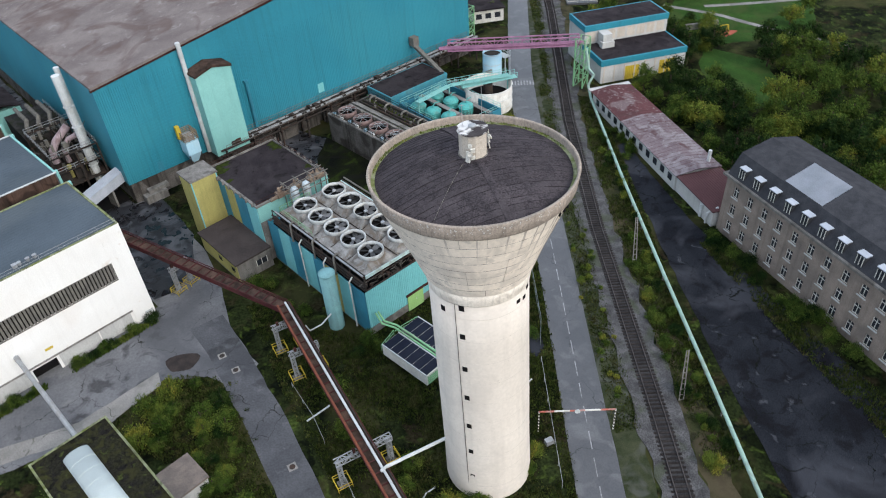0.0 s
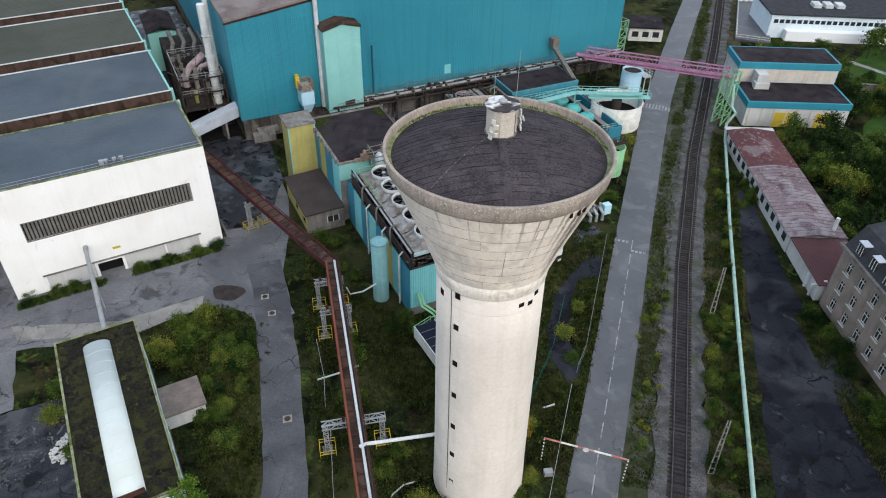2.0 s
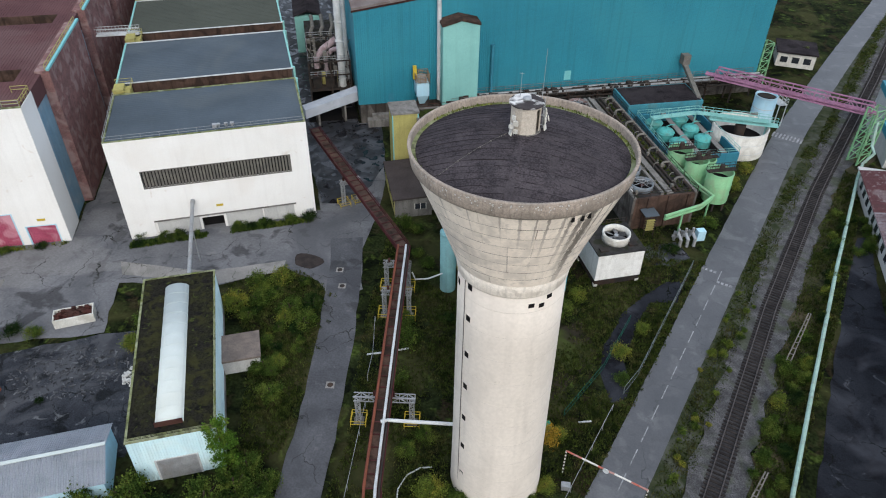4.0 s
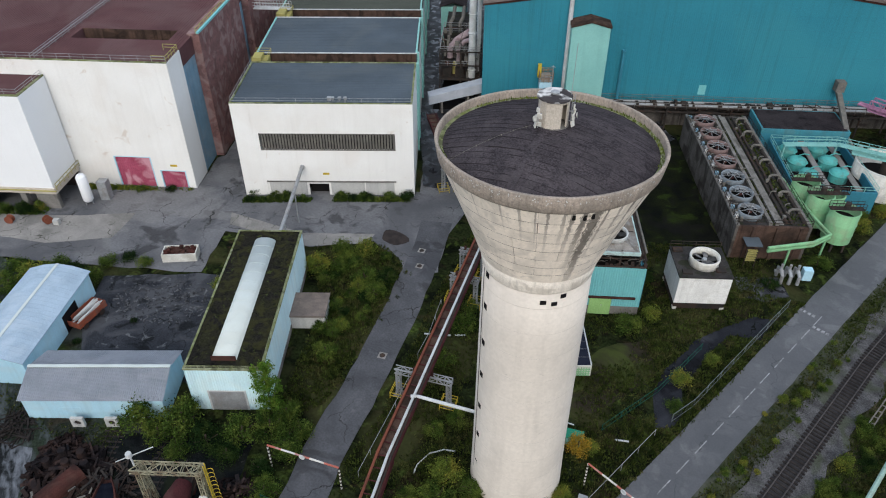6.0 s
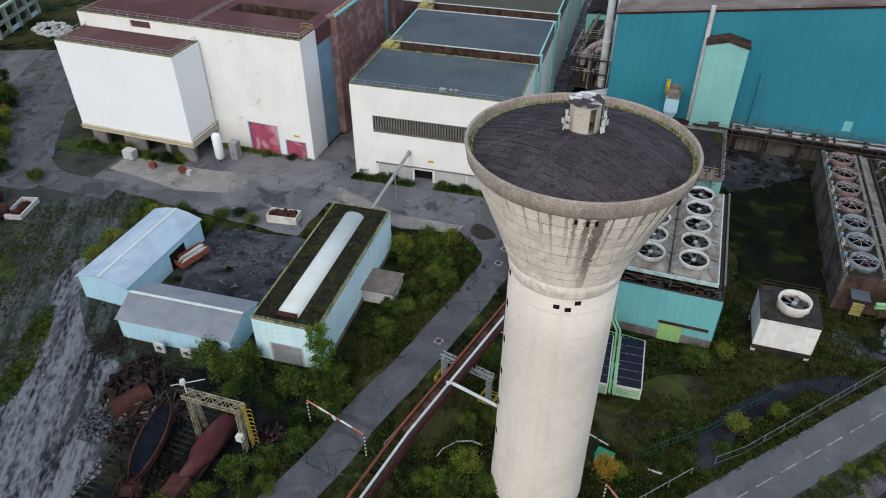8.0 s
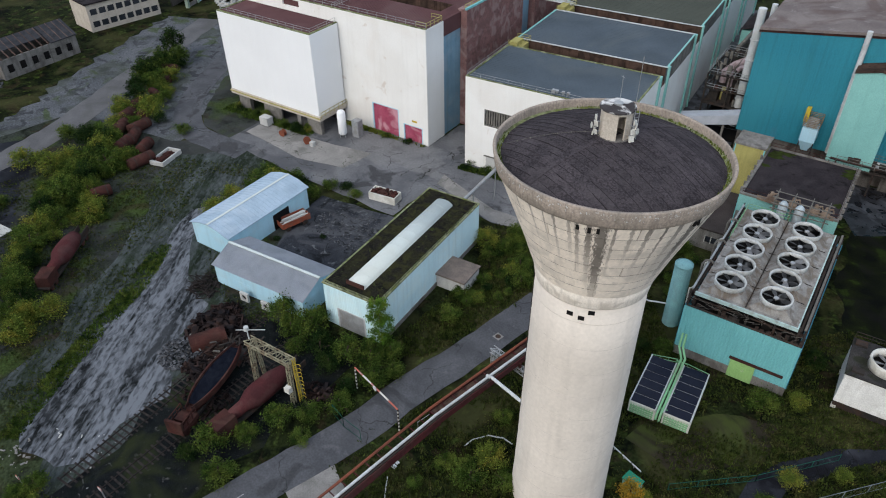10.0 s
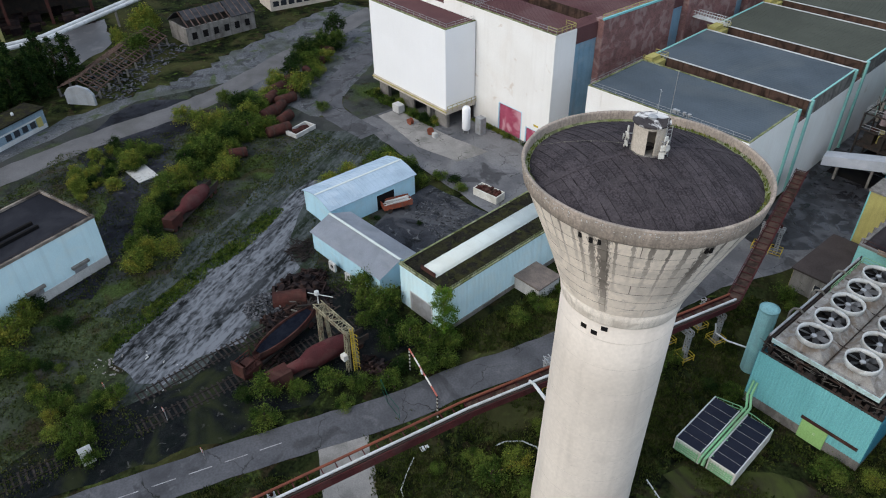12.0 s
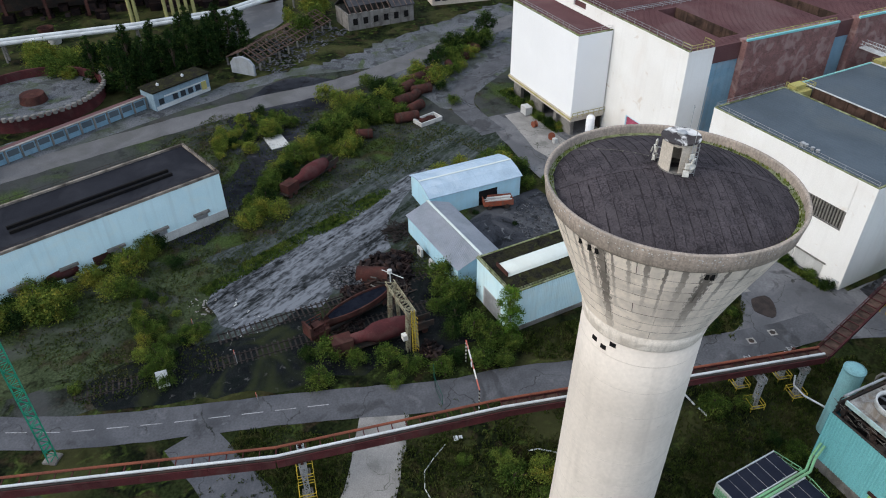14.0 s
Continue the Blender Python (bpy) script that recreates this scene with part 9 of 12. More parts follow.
def office():
    """Old office with a slate mansard roof and dormers."""
    t = thing("office_building", "old three-storey rendered office with slate mansard and dormers", "building", 50.2, 83.0, 0, -78.5)
    L, D, H = 62.0, 13.5, 10.6
    bm = B()
    rows, cols = (1.2, 4.4, 7.6), 19
    wx = lambda k: 1.8 + k * 3.1
    # wall strips leave the windows open
    for k in range(cols + 1):
        x0 = 0 if k == 0 else wx(k - 1) + 1.15
        x1 = L if k == cols else wx(k)
        box(bm, x0, x1, -0.35, 0, 0, H)
    for k in range(cols):
        z = 0
        for r in rows:
            box(bm, wx(k), wx(k) + 1.15, -0.35, 0, z, r)
            z = r + 1.9
        box(bm, wx(k), wx(k) + 1.15, -0.35, 0, z, H)
    w = part("wall_front", bm, STONE, t, "grey-brown rendered wall")
    w.matrix_basis = Matrix.Scale(1, 4)
    bm = B()
    box(bm, 0, L, 0.0, D, 0, H)
    part("wall", bm, STONE, t)
    glass = B()
    box(glass, 0, 1.15, -0.12, -0.003, 0, 1.9)
    gm = mesh_of("window", glass, GLASS)
    fr = B()
    for x in (0, 0.53, 1.07):
        box(fr, x, x + 0.08, -0.18, -0.12, 0, 1.9)
    for z in (0, 1.2, 1.82):
        box(fr, 0.08, 1.07, -0.17, -0.12, z, z + 0.08)
    fm = mesh_of("window_frame", fr, WHITE_PAINT)
    sl = B()
    box(sl, -0.15, 1.3, -0.5, -0.352, -0.15, 0.0)
    sm = mesh_of("window_sill", sl, PLASTER_PALE)
    for k in range(cols):
        for r in rows:
            g = piece("window", gm, t, Matrix.Translation((wx(k), 0, r)))
            piece("window_frame", fm, g)
            piece("window_sill", sm, g)
    bm = B()
    box(bm, -0.6, L, -0.9, D, H, H + 0.35)
    part("cornice", bm, CONC_OLD, t, "stained grey cornice and gutter")
    bm = B()
    extrude_x(bm, [(-0.5, H + 0.36), (D, H + 0.36), (D - 1.6, H + 3.6), (D / 2, H + 4.8), (1.4, H + 3.6)], 0.0, L)
    rf = part("roof", bm, SLATE, t, "dark slate mansard")
    for k in range(18):
        x = 2.0 + k * 3.2
        bm = B()
        box(bm, x, x + 1.3, -0.25, 1.4, H + 0.6, H + 2.4)
        d = part("dormer", bm, SLATE, t)
        bm = B()
        box(bm, x + 0.15, x + 1.15, -0.3, -0.253, H + 0.8, H + 2.2)
        part("pane", bm, GLASS, d)
        bm = B()
        for q in (0.1, 0.62, 1.12):
            box(bm, x + q, x + q + 0.08, -0.34, -0.3, H + 0.75, H + 2.25)
        part("frame", bm, WHITE_PAINT, d)
        bm = B()
        box(bm, x - 0.1, x + 1.4, -0.35, 1.3, H + 2.4, H + 2.52)
        part("dormer_roof", bm, ROOF_GREY, d)
    bm = B()
    vs = [bm.verts.new(p) for p in ((9, 1.5, H + 3.72), (16, 1.5, H + 3.72), (15.5, D / 2 + 0.2, H + 4.9), (8.5, D / 2 + 0.2, H + 4.9))]
    bm.faces.new(vs)
    bmesh.ops.solidify(bm, geom=bm.faces[:], thickness=0.05)
    part("roof_sheet", bm, ROOF_GREY, rf, "pale sheeting over the slates")


office()


def far_things():
    f = thing("school_building", "long low white building with dark roof and window bands", "building", 66, 190, 0, 4)
    W, D, H = 46, 16, 6.0
    bm = B()
    box(bm, 0, W, 0, D, 0, H)
    part("wall", bm, mat("pale_blue_render", (0.60, 0.68, 0.72), (0.54, 0.62, 0.66), scale=0.3, streak=0.15), f)
    bm = B()
    box(bm, -0.4, W + 0.4, -0.4, D + 0.4, H, H + 0.4)
    part("roof", bm, SLATE, f)
    bm = B()
    box(bm, 4.0, W, -2.2, -0.01, 0, 2.5)
    part("front_block", bm, WHITE_CLEAN, f, "low white projecting front block")
    for z in (3.9,):
        for k in range(30):
            bm = B()
            x = 0.8 + k * 1.5
            box(bm, x, x + 1.1, -0.05, -0.003, z, z + 0.95)
            part("window", bm, GLASS, f)
    bm = B()
    for x in (12, 15, 18):
        box(bm, x, x + 2, 5, 8, H + 0.4, H + 1.3)
    part("roof_plant", bm, PIPE_WHITE, f)
    g = thing("car_park", "low dark tarmac yard deck with a white rail beyond the track", "pavement", 57.4, 186.5, 0, -12)
    bm = B()
    box(bm, 0, 8.5, 0, 38, 0, 0.5)
    part("deck", bm, ROAD_GREY, g)
    bm = B()
    railing(bm, [(8.4, 0.1, 0.5), (0.1, 0.1, 0.5), (0.1, 37.9, 0.5)], 1.1, 2.2, 0.08)
    part("railing", bm, WHITE_PAINT, g)
    for k in range(5):
        c = thing("white_drum", "white round plastic drum on the deck", "drum", 64.6 + k * 1.5, 217.0 + k * 0.2, 0.5 if k < 3 else 0, 0, "white drums")
        bm = B()
        lathe(bm, [(0, 0), (0.72, 0.0), (0.8, 0.25), (0.8, 1.5), (0.6, 1.85), (0.2, 1.95), (0, 1.95)], 14)
        part("body", bm, WHITE_CLEAN, c)
    h = thing("gate_house", "small white gate house with dark flat roof", "building", 29.6, 181.3, 0, 3)
    bm = B()
    box(bm, 0, 8.5, 0, 8.0, 0, 3.4)
    part("wall", bm, WHITE_PAINT, h)
    bm = B()
    box(bm, -0.4, 8.9, -0.4, 8.4, 3.4, 3.75)
    part("roof", bm, ROOF_DARK, h)
    for k in range(3):
        bm = B()
        box(bm, 0.8 + k * 2.6, 2.4 + k * 2.6, -0.05, -0.003, 1.1, 2.5)
        part("window", bm, GLASS, h)
    patch("lawn", "bright mown lawn", "lawn", [(78, 152), (84, 150), (110, 150), (125, 178), (125, 190), (92, 188), (80, 172)], 0.03, LAWN, 0.8)
    patch("lawn", "bright mown lawn with a ring of hedge", "lawn", [(72, 118), (84, 118), (90, 138), (80, 150), (74, 140)], 0.03, LAWN, 0.8)
    patch("play_surface", "red play area on the lawn", "play area", [(84.5, 155.5), (88, 153.6), (92.3, 156.2), (88, 158.5)], 0.05, PLAY_RED, 0.3)
    strip("path_garden", "pale garden path", "path", [(82, 178), (92, 168), (97, 160), (104, 150), (112, 140)], 1.6, 0.045, CONC_SLAB, 0.1)
    strip("path_garden", "pale garden path", "path", [(92, 174), (105, 172), (125, 170)], 1.6, 0.05, CONC_SLAB, 0.1)
    s = thing("play_frame", "small yellow play frame on the red area", "play frame", 88.4, 156.2)
    bm = B()
    for x in (-1, 1):
        beam(bm, (x, -0.8, 0), (x, 0, 2), 0.14)
        beam(bm, (x, 0.8, 0), (x, 0, 2), 0.14)
    beam(bm, (-1, 0, 2), (1, 0, 2), 0.14)
    part("frame", bm, YELLOW_DOOR, s)
    w = thing("garden_wall", "low pale garden wall", "wall", 80, 160, 0, 2)
    bm = B()
    box(bm, 0, 9, 0, 0.5, 0, 1.6)
    part("wall", bm, CONC_SLAB, w)


far_things()


# ---- plant between the halls ----
def hall_gap():
    r = at_site("loading_ramp", "pale blue-grey covered conveyor ramp between halls", "conveyor", 11.2, 123.4, 0, 12)
    bm = B()
    prof = [(0, 2.2), (11.4, 4.3), (11.4, 6.3), (0, 4.0)]
    extrude_y(bm, prof, 0, 2.6)
    part("housing", bm, ROOF_GREY, r)
    bm = B()
    box(bm, 2.5, 2.9, 0.2, 2.4, 0, 2.7)
    box(bm, 8.0, 8.4, 0.2, 2.4, 0, 3.7)
    part("pier", bm, CONC_OLD, r)
    p = at_site("dust_plant", "dark steel dust extraction plant with thick pipes", "dust plant", 12.6, 131.5)
    bm = B()
    for x in (0.2, 4.6, 8.6):
        for y in (0.2, 6.5, 14):
            beam(bm, (x, y, 0), (x, y, 10.5), 0.3)
    for z in (4.2, 7.4, 10.4):
        for y in (0.2, 6.5, 14):
            beam(bm, (0.2, y, z), (8.6, y, z), 0.22)
        for x in (0.2, 4.6, 8.6):
            beam(bm, (x, 0.2, z), (x, 14, z), 0.22)
    part("frame", bm, STEEL_DARK, p, "dark open steel frame")
    bm = B()
    railing(bm, [(0.2, 0.2, 10.5), (8.6, 0.2, 10.5), (8.6, 14, 10.5), (0.2, 14, 10.5), (0.2, 0.2, 10.5)], 1.0, 1.5, 0.07)
    railing(bm, [(0.2, 0.1, 7.4), (8.6, 0.1, 7.4)], 1.0, 1.5, 0.07)
    part("railing", bm, STEEL, p)
    # Floor painted black to carry the deep shade between the halls.
    bm = B()
    box(bm, 0.4, 8.4, 0.4, 30, 0.01, 0.12)
    part("base_slab", bm, BLACK, p, "black floor with the shade of the gap put into its colour")
    bm = B()
    box(bm, 0.4, 8.4, 0.4, 14, 4.2, 4.35)
    for k in range(6):
        box(bm, 0.8 + (k % 3) * 2.6, 2.6 + (k % 3) * 2.6, 1.4 + (k // 3) * 5, 4.2 + (k // 3) * 5, 4.35, 6.4)
    part("machinery", bm, STEEL_DARK, p)
    for k in range(4):
        bm = B()
        cyl(bm, 1.6 + k * 1.6, 3.2, 4.4, 6.9, 0.55, 0.4, 12)
        part("hopper", bm, YELLOW if k % 2 else RUST, p)
    bm = B()
    tube(bm, [(6.9, 1.5, 0.3), (6.9, 1.5, 24)], 0.75, 14)
    tube(bm, [(8.2, 5.0, 0.3), (8.2, 5.0, 24)], 0.5, 12)
    for z in (6, 10, 14, 18):
        lathe(bm, [(0.8, z), (0.95, z + 0.12), (0.8, z + 0.24)], 14, 6.9, 1.5)
    part("flue_pipe", bm, PIPE_WHITE, p, "thick silver flue pipe")
    bm = B()
    tube(bm, [(2.0, 6, 6.8), (2.0, 6, 9.0), (3.5, 6.5, 10.6), (6.4, 6.8, 12.5)], 0.7, 12)
    tube(bm, [(3.8, 4.5, 6.8), (3.8, 4.5, 9.5), (5.2, 4.5, 11), (6.6, 3.0, 12)], 0.5, 12)
    part("duct", bm, mat("faded_pink_duct", (0.40, 0.32, 0.34), (0.30, 0.24, 0.25), scale=0.6, stain=(0.16, 0.10, 0.09), stain_scale=0.5, stain_amount=0.5, streak=0.3), p, "faded pinkish duct")
    # Added dark block; its colour stands for the shaded void between the halls.
    f = at_site("gap_block", "dark block added for the black gap between the halls, with grimy pipes", "filter house", 12.8, 147.0)
    bm = B()
    box(bm, 0, 8.2, 0, 14.0, 0, 8.6)
    part("wall", bm, DECK_DIRT, f)
    bm = B()
    for x in (1.2, 3.4, 5.6):
        tube(bm, [(x, 0.8, 8.6), (x, 0.8, 10.6), (x + 0.6, 2.0, 11.4), (x + 0.6, 9.0, 11.4)], 0.42, 10)
    part("pipe", bm, LOUVRE, f, "grimy tan pipes")
    bm = B()
    railing(bm, [(0.1, 0.1, 8.6), (8.1, 0.1, 8.6), (8.1, 13.9, 8.6)], 1.0, 1.4, 0.06)
    part("railing", bm, STEEL, f)
    rnd = random.Random(91)
    bm = B()
    for k in range(90):
        x, y, z = rnd.uniform(0.4, 8.2), rnd.uniform(0.4, 13.5), rnd.choice((4.4, 7.5, 10.5))
        w = rnd.uniform(0.1, 0.4)
        if k % 2:
            box(bm, x - w, x + w, y - w, y + w, z, z + rnd.uniform(0.3, 1.6))
        else:
            beam(bm, (x, y, z), (x + rnd.uniform(-2, 2), y + rnd.uniform(-2, 2), z + rnd.uniform(0, 2.6)), 0.12)
    tagged(part("plant_clutter", bm, LOUVRE, p, "valves and struts on the plant floors"), kind="stuff")
    h = at_site("teal_hut", "small pale teal lift house with brown roof", "hut", 10.8, 163.0)
    bm = B()
    box(bm, 0, 6, 0, 12, 0, 9)
    part("wall", bm, TEAL_PALE, h)
    bm = B()
    extrude_y(bm, [(-0.3, 9), (3, 10), (6.3, 9), (6.3, 9.2), (3, 10.25), (-0.3, 9.2)], -0.3, 12.3)
    part("roof", bm, ROOF_DARK, h)
    b = at_site("concrete_plinth", "broken concrete block below the teal hall", "block", 23.4, 121.6)
    bm = B()
    box(bm, 0, 4.2, 0, 1.6, 0, 1.6)
    box(bm, 1.0, 5.0, 0.6, 1.7, 1.6, 2.4)
    part("block", bm, CONC_OLD, b)
    # Thin black slab laid on the ground by the ramp.
    d = at_site("black_slab", "flat black slab beside the loading ramp", "pit", 13.0, 126.6)
    bm = B()
    box(bm, -1.3, 8.8, -0.6, 4.6, 0, 0.14)
    part("cover", bm, BLACK, d)


hall_gap()


# ---- old wagons, scrap and the long blue building ----
def long_blue():
    t = thing("long_building", "long pale blue building with dark flat roof and overgrown foot", "building", -2.5, -52.1, 0, 140)
    L, D, H = 60.0, 13.5, 8.6
    bm = B()
    xs = [4 + k * 7.2 for k in range(8)]
    cuts = [(x, x + 2.2) for x in xs]
    prev = 0
    for a, b in cuts:
        box(bm, prev, a, 0, 0.3, 0, H)
        box(bm, a, b, 0, 0.3, 2.6, H)
        prev = b
    box(bm, prev, L, 0, 0.3, 0, H)
    box(bm, L - 0.3, L, 0.3, D, 0, H)
    box(bm, 0, 0.3, 0.3, D, 0, H)
    box(bm, 0.3, L - 0.3, D - 0.3, D, 0, H)
    part("wall", bm, SHED_CLAD, t, "pale blue sheet wall")
    for a, b in cuts:
        bm = B()
        box(bm, a, b, 0.2, 0.28, 0, 2.6)
        part("door_recess", bm, STEEL, t)
        bm = B()
        box(bm, a - 0.3, b + 0.3, -0.5, -0.003, 2.6, 3.0)
        part("canopy", bm, CONC_OLD, t)
    bm = B()
    box(bm, 48.5, L, -0.08, -0.003, 0, 1.6)
    part("lower_panel", bm, PLASTER_PALE, t, "pale replaced wall panels")
    bm = B()
    box(bm, 0.3, L - 0.3, 0.3, D - 0.3, H - 0.5, H + 0.05)
    r = part("roof", bm, LONG_FELT, t, "dark felt roof")
    bm = B()
    for x0, x1, y0, y1 in ((-0.1, L + 0.1, -0.1, 0.3), (-0.1, L + 0.1, D - 0.3, D + 0.1), (L - 0.3, L + 0.1, 0.3, D - 0.3)):
        box(bm, x0, x1, y0, y1, H + 0.004, H + 0.4)
    part("parapet", bm, CONC_DARK, t)
    for x0, x1 in ((2, 26), (29, 54)):
        for y in (4.4, 6.0):
            bm = B()
            box(bm, x0, x1, y, y + 0.4, H + 0.05, H + 0.55)
            part("roof_slot", bm, BLACK, t)
    bm = B()
    railing(bm, [(0.5, D - 0.2, H + 0.3), (L - 0.3, D - 0.2, H + 0.3), (L - 0.3, 0.3, H + 0.3)], 0.9, 3.0, 0.05)
    railing(bm, [(0.5, 0.1, H + 0.3), (L - 0.3, 0.1, H + 0.3)], 0.6, 3.0, 0.04)
    part("railing", bm, STEEL_DARK, t)


long_blue()


def torpedo_wagon(x, y, rz, s=1.0, label="rusty red torpedo ladle wagon"):
    t = thing("ladle_wagon", label, "wagon", x, y, 0, rz, "ladle wagons")
    bm = B()
    prof = [(0, -4.6), (0.75, -4.55), (0.8, -2.5), (1.35, -1.2), (1.45, 0), (1.35, 2.4), (0.95, 4.2), (0, 4.5)]
    lathe(bm, [(r * s, z * s) for r, z in prof], 28)
    o = part("vessel", bm, RED_OXIDE, t, "rusty cigar-shaped vessel", True)
    o.matrix_basis = Matrix.Translation((0, 0, 2.0 * s)) @ Matrix.Rotation(radians(90), 4, "Y")
    bm = B()
    box(bm, -7.2 * s, -4.4 * s, -1.0 * s, 1.0 * s, 1.0 * s, 2.7 * s)
    part("end_block", bm, RUST, t)
    bm = B()
    box(bm, -7.6 * s, 6.4 * s, -0.9 * s, 0.9 * s, 0.75 * s, 1.0 * s)
    for y0 in (-0.8, 0.7):
        box(bm, 4.0 * s, 7.2 * s, y0 * s, (y0 + 0.12) * s, 1.0 * s, 2.0 * s)
    part("frame", bm, STEEL_DARK, t)
    for k in (-6.6, -5.2, 4.4, 5.8):
        bm = B()
        for sd in (-0.75, 0.75):
            cyl(bm, 0, 0, sd * s - 0.07, sd * s + 0.07, 0.45 * s, 0.45 * s, 16)
        cyl(bm, 0, 0, -0.7 * s, 0.7 * s, 0.1, 0.1, 8)
        w = part("wheelset", bm, RUST, t)
        w.matrix_basis = Matrix.Translation((k * s, 0, 0.45 * s)) @ Matrix.Rotation(radians(90), 4, "X")


torpedo_wagon(-21.6, 19.6, heading((-17.9, 14.0), (-25, 25.5)), 1.0)
torpedo_wagon(-62, -2.7, heading((-54.9, -5.7), (-67.8, -0.1)), 1.0, "rusty red torpedo ladle wagon in the weeds")


def open_ladle():
    t = thing("ladle_wagon", "cut-open rusty ladle wagon filled with dark slag", "wagon", -26.6, 15.0, 0, heading((-22, 10.8), (-31.5, 19)), "ladle wagons")
    bm = B()
    n = 16
    out, inn = [], []
    for k in range(n + 1):
        f = k / n
        x = -5.6 + 11.2 * f
        w = 1.55 * math.sin(math.pi * min(max(f, 0.03), 0.97)) ** 0.55
        out.append((x, w))
    rows = []
    for x, w in out:
        rows.append([bm.verts.new((x, y * w, z)) for y, z in ((1, 2.4), (1.02, 1.6), (0.6, 0.9), (0, 0.75), (-0.6, 0.9), (-1.02, 1.6), (-1, 2.4), (-0.86, 2.4), (-0.8, 1.9), (0, 1.7), (0.8, 1.9), (0.86, 2.4))])
    for a, b in zip(rows, rows[1:]):
        for i in range(12):
            j = (i + 1) % 12
            bm.faces.new((a[i], a[j], b[j], b[i]))
    bm.faces.new(rows[0])
    bm.faces.new(rows[-1][::-1])
    bmesh.ops.recalc_face_normals(bm, faces=bm.faces)
    part("hull", bm, RUST, t, "boat-shaped rusty hull with torn rim")
    bm = B()
    rows = []
    for x, w in out[1:-1]:
        rows.append([bm.verts.new((x, y * w, 2.15 + 0.12 * noise.noise(Vector((x, y * 3, 0))))) for y in (-0.8, -0.3, 0.3, 0.8)])
    for a, b in zip(rows, rows[1:]):
        for i in range(3):
            bm.faces.new((a[i], a[i + 1], b[i + 1], b[i]))
    bmesh.ops.recalc_face_normals(bm, faces=bm.faces)
    part("slag", bm, mat("blue_black_slag", (0.004, 0.005, 0.009), (0.010, 0.012, 0.018), scale=0.8, bump=0.8, rough=0.66), t, "dark bluish slag")
    bm = B()
    box(bm, -8.6, -5.5, -1.1, 1.1, 0.9, 1.5)
    box(bm, -8.6, -8.3, -1.1, 1.1, 1.5, 3.0)
    railing(bm, [(-8.2, -1, 1.5), (-5.6, -1, 1.5)], 1.2, 0.8, 0.1)
    railing(bm, [(-8.2, 1, 1.5), (-5.6, 1, 1.5)], 1.2, 0.8, 0.1)
    box(bm, -7.6, -6.4, -0.6, 0.6, 1.5, 2.3)
    part("end_platform", bm, RUST, t, "rusty end platform with machinery")
    bm = B()
    box(bm, -8.4, 6.2, -0.8, 0.8, 0.5, 0.9)
    part("frame", bm, STEEL_DARK, t)
    for x in (-7.6, -6.2, 4, 5.4):
        for y in (-0.8, 0.8):
            bm = B()
            cyl(bm, 0, 0, -0.07, 0.07, 0.45, 0.45, 14)
            cyl(bm, 0, 0, -0.12, 0.12, 0.14, 0.14, 10)
            part("wheel", bm, RUST, t).matrix_basis = Matrix.Translation((x, y, 0.45)) @ Matrix.Rotation(radians(90), 4, "X")


open_ladle()


GANTRY_PAINT = mat("flaking_cream_paint", (0.30, 0.28, 0.19), (0.20, 0.19, 0.13), scale=0.9, stain=(0.13, 0.085, 0.055), stain_scale=0.8, stain_amount=0.7, rough=0.8)


def gantry():
    t = thing("gantry", "rusty cream-painted lattice inspection gantry over the wagons", "gantry", -25.5, 20.2, 0, heading((-25.5, 20.2), (-20.4, 23.7)))
    L = 6.2
    for x in (0, L):
        bm = B()
        lattice(bm, (x, -0.5, 0), (x, -0.25, 6.6), 0.5, 0.4, 6, 0.09)
        lattice(bm, (x, 0.9, 0), (x, 0.5, 6.6), 0.4, 0.3, 6, 0.08)
        part("leg", bm, GANTRY_PAINT, t)
    bm = B()
    lattice(bm, (-0.8, 0.1, 6.7), (L + 0.4, 0.1, 6.7), 1.2, 0.5, 7, 0.1)
    part("walkway_girder", bm, GANTRY_PAINT, t)
    bm = B()
    for k in range(9):
        z = 0.6 + k * 0.7
        lathe(bm, [(0.42, z), (0.46, z + 0.05)], 12, L + 0.9, 0.2)
    for y in (0.0, 0.4):
        beam(bm, (L + 0.55, y, 0), (L + 0.55, y, 7.4), 0.08)
    for k in range(20):
        beam(bm, (L + 0.55, 0, 0.3 + k * 0.35), (L + 0.55, 0.4, 0.3 + k * 0.35), 0.05)
    part("caged_ladder", bm, YELLOW_DOOR, t, "yellow caged ladder")
    bm = B()
    beam(bm, (-0.4, 0.1, 7.0), (-0.4, 0.1, 8.6), 0.12)
    beam(bm, (-1.6, -0.6, 8.5), (1.6, 1.2, 8.7), 0.08)
    cyl(bm, -0.5, 0.1, 8.5, 9.0, 0.35, 0.3, 12)
    part("lamp_arm", bm, PIPE_WHITE, t)
    bm = B()
    box(bm, L - 0.5, L + 0.3, -1.2, -0.55, 2.3, 3.1)
    part("control_box", bm, WHITE_PAINT, t)


gantry()


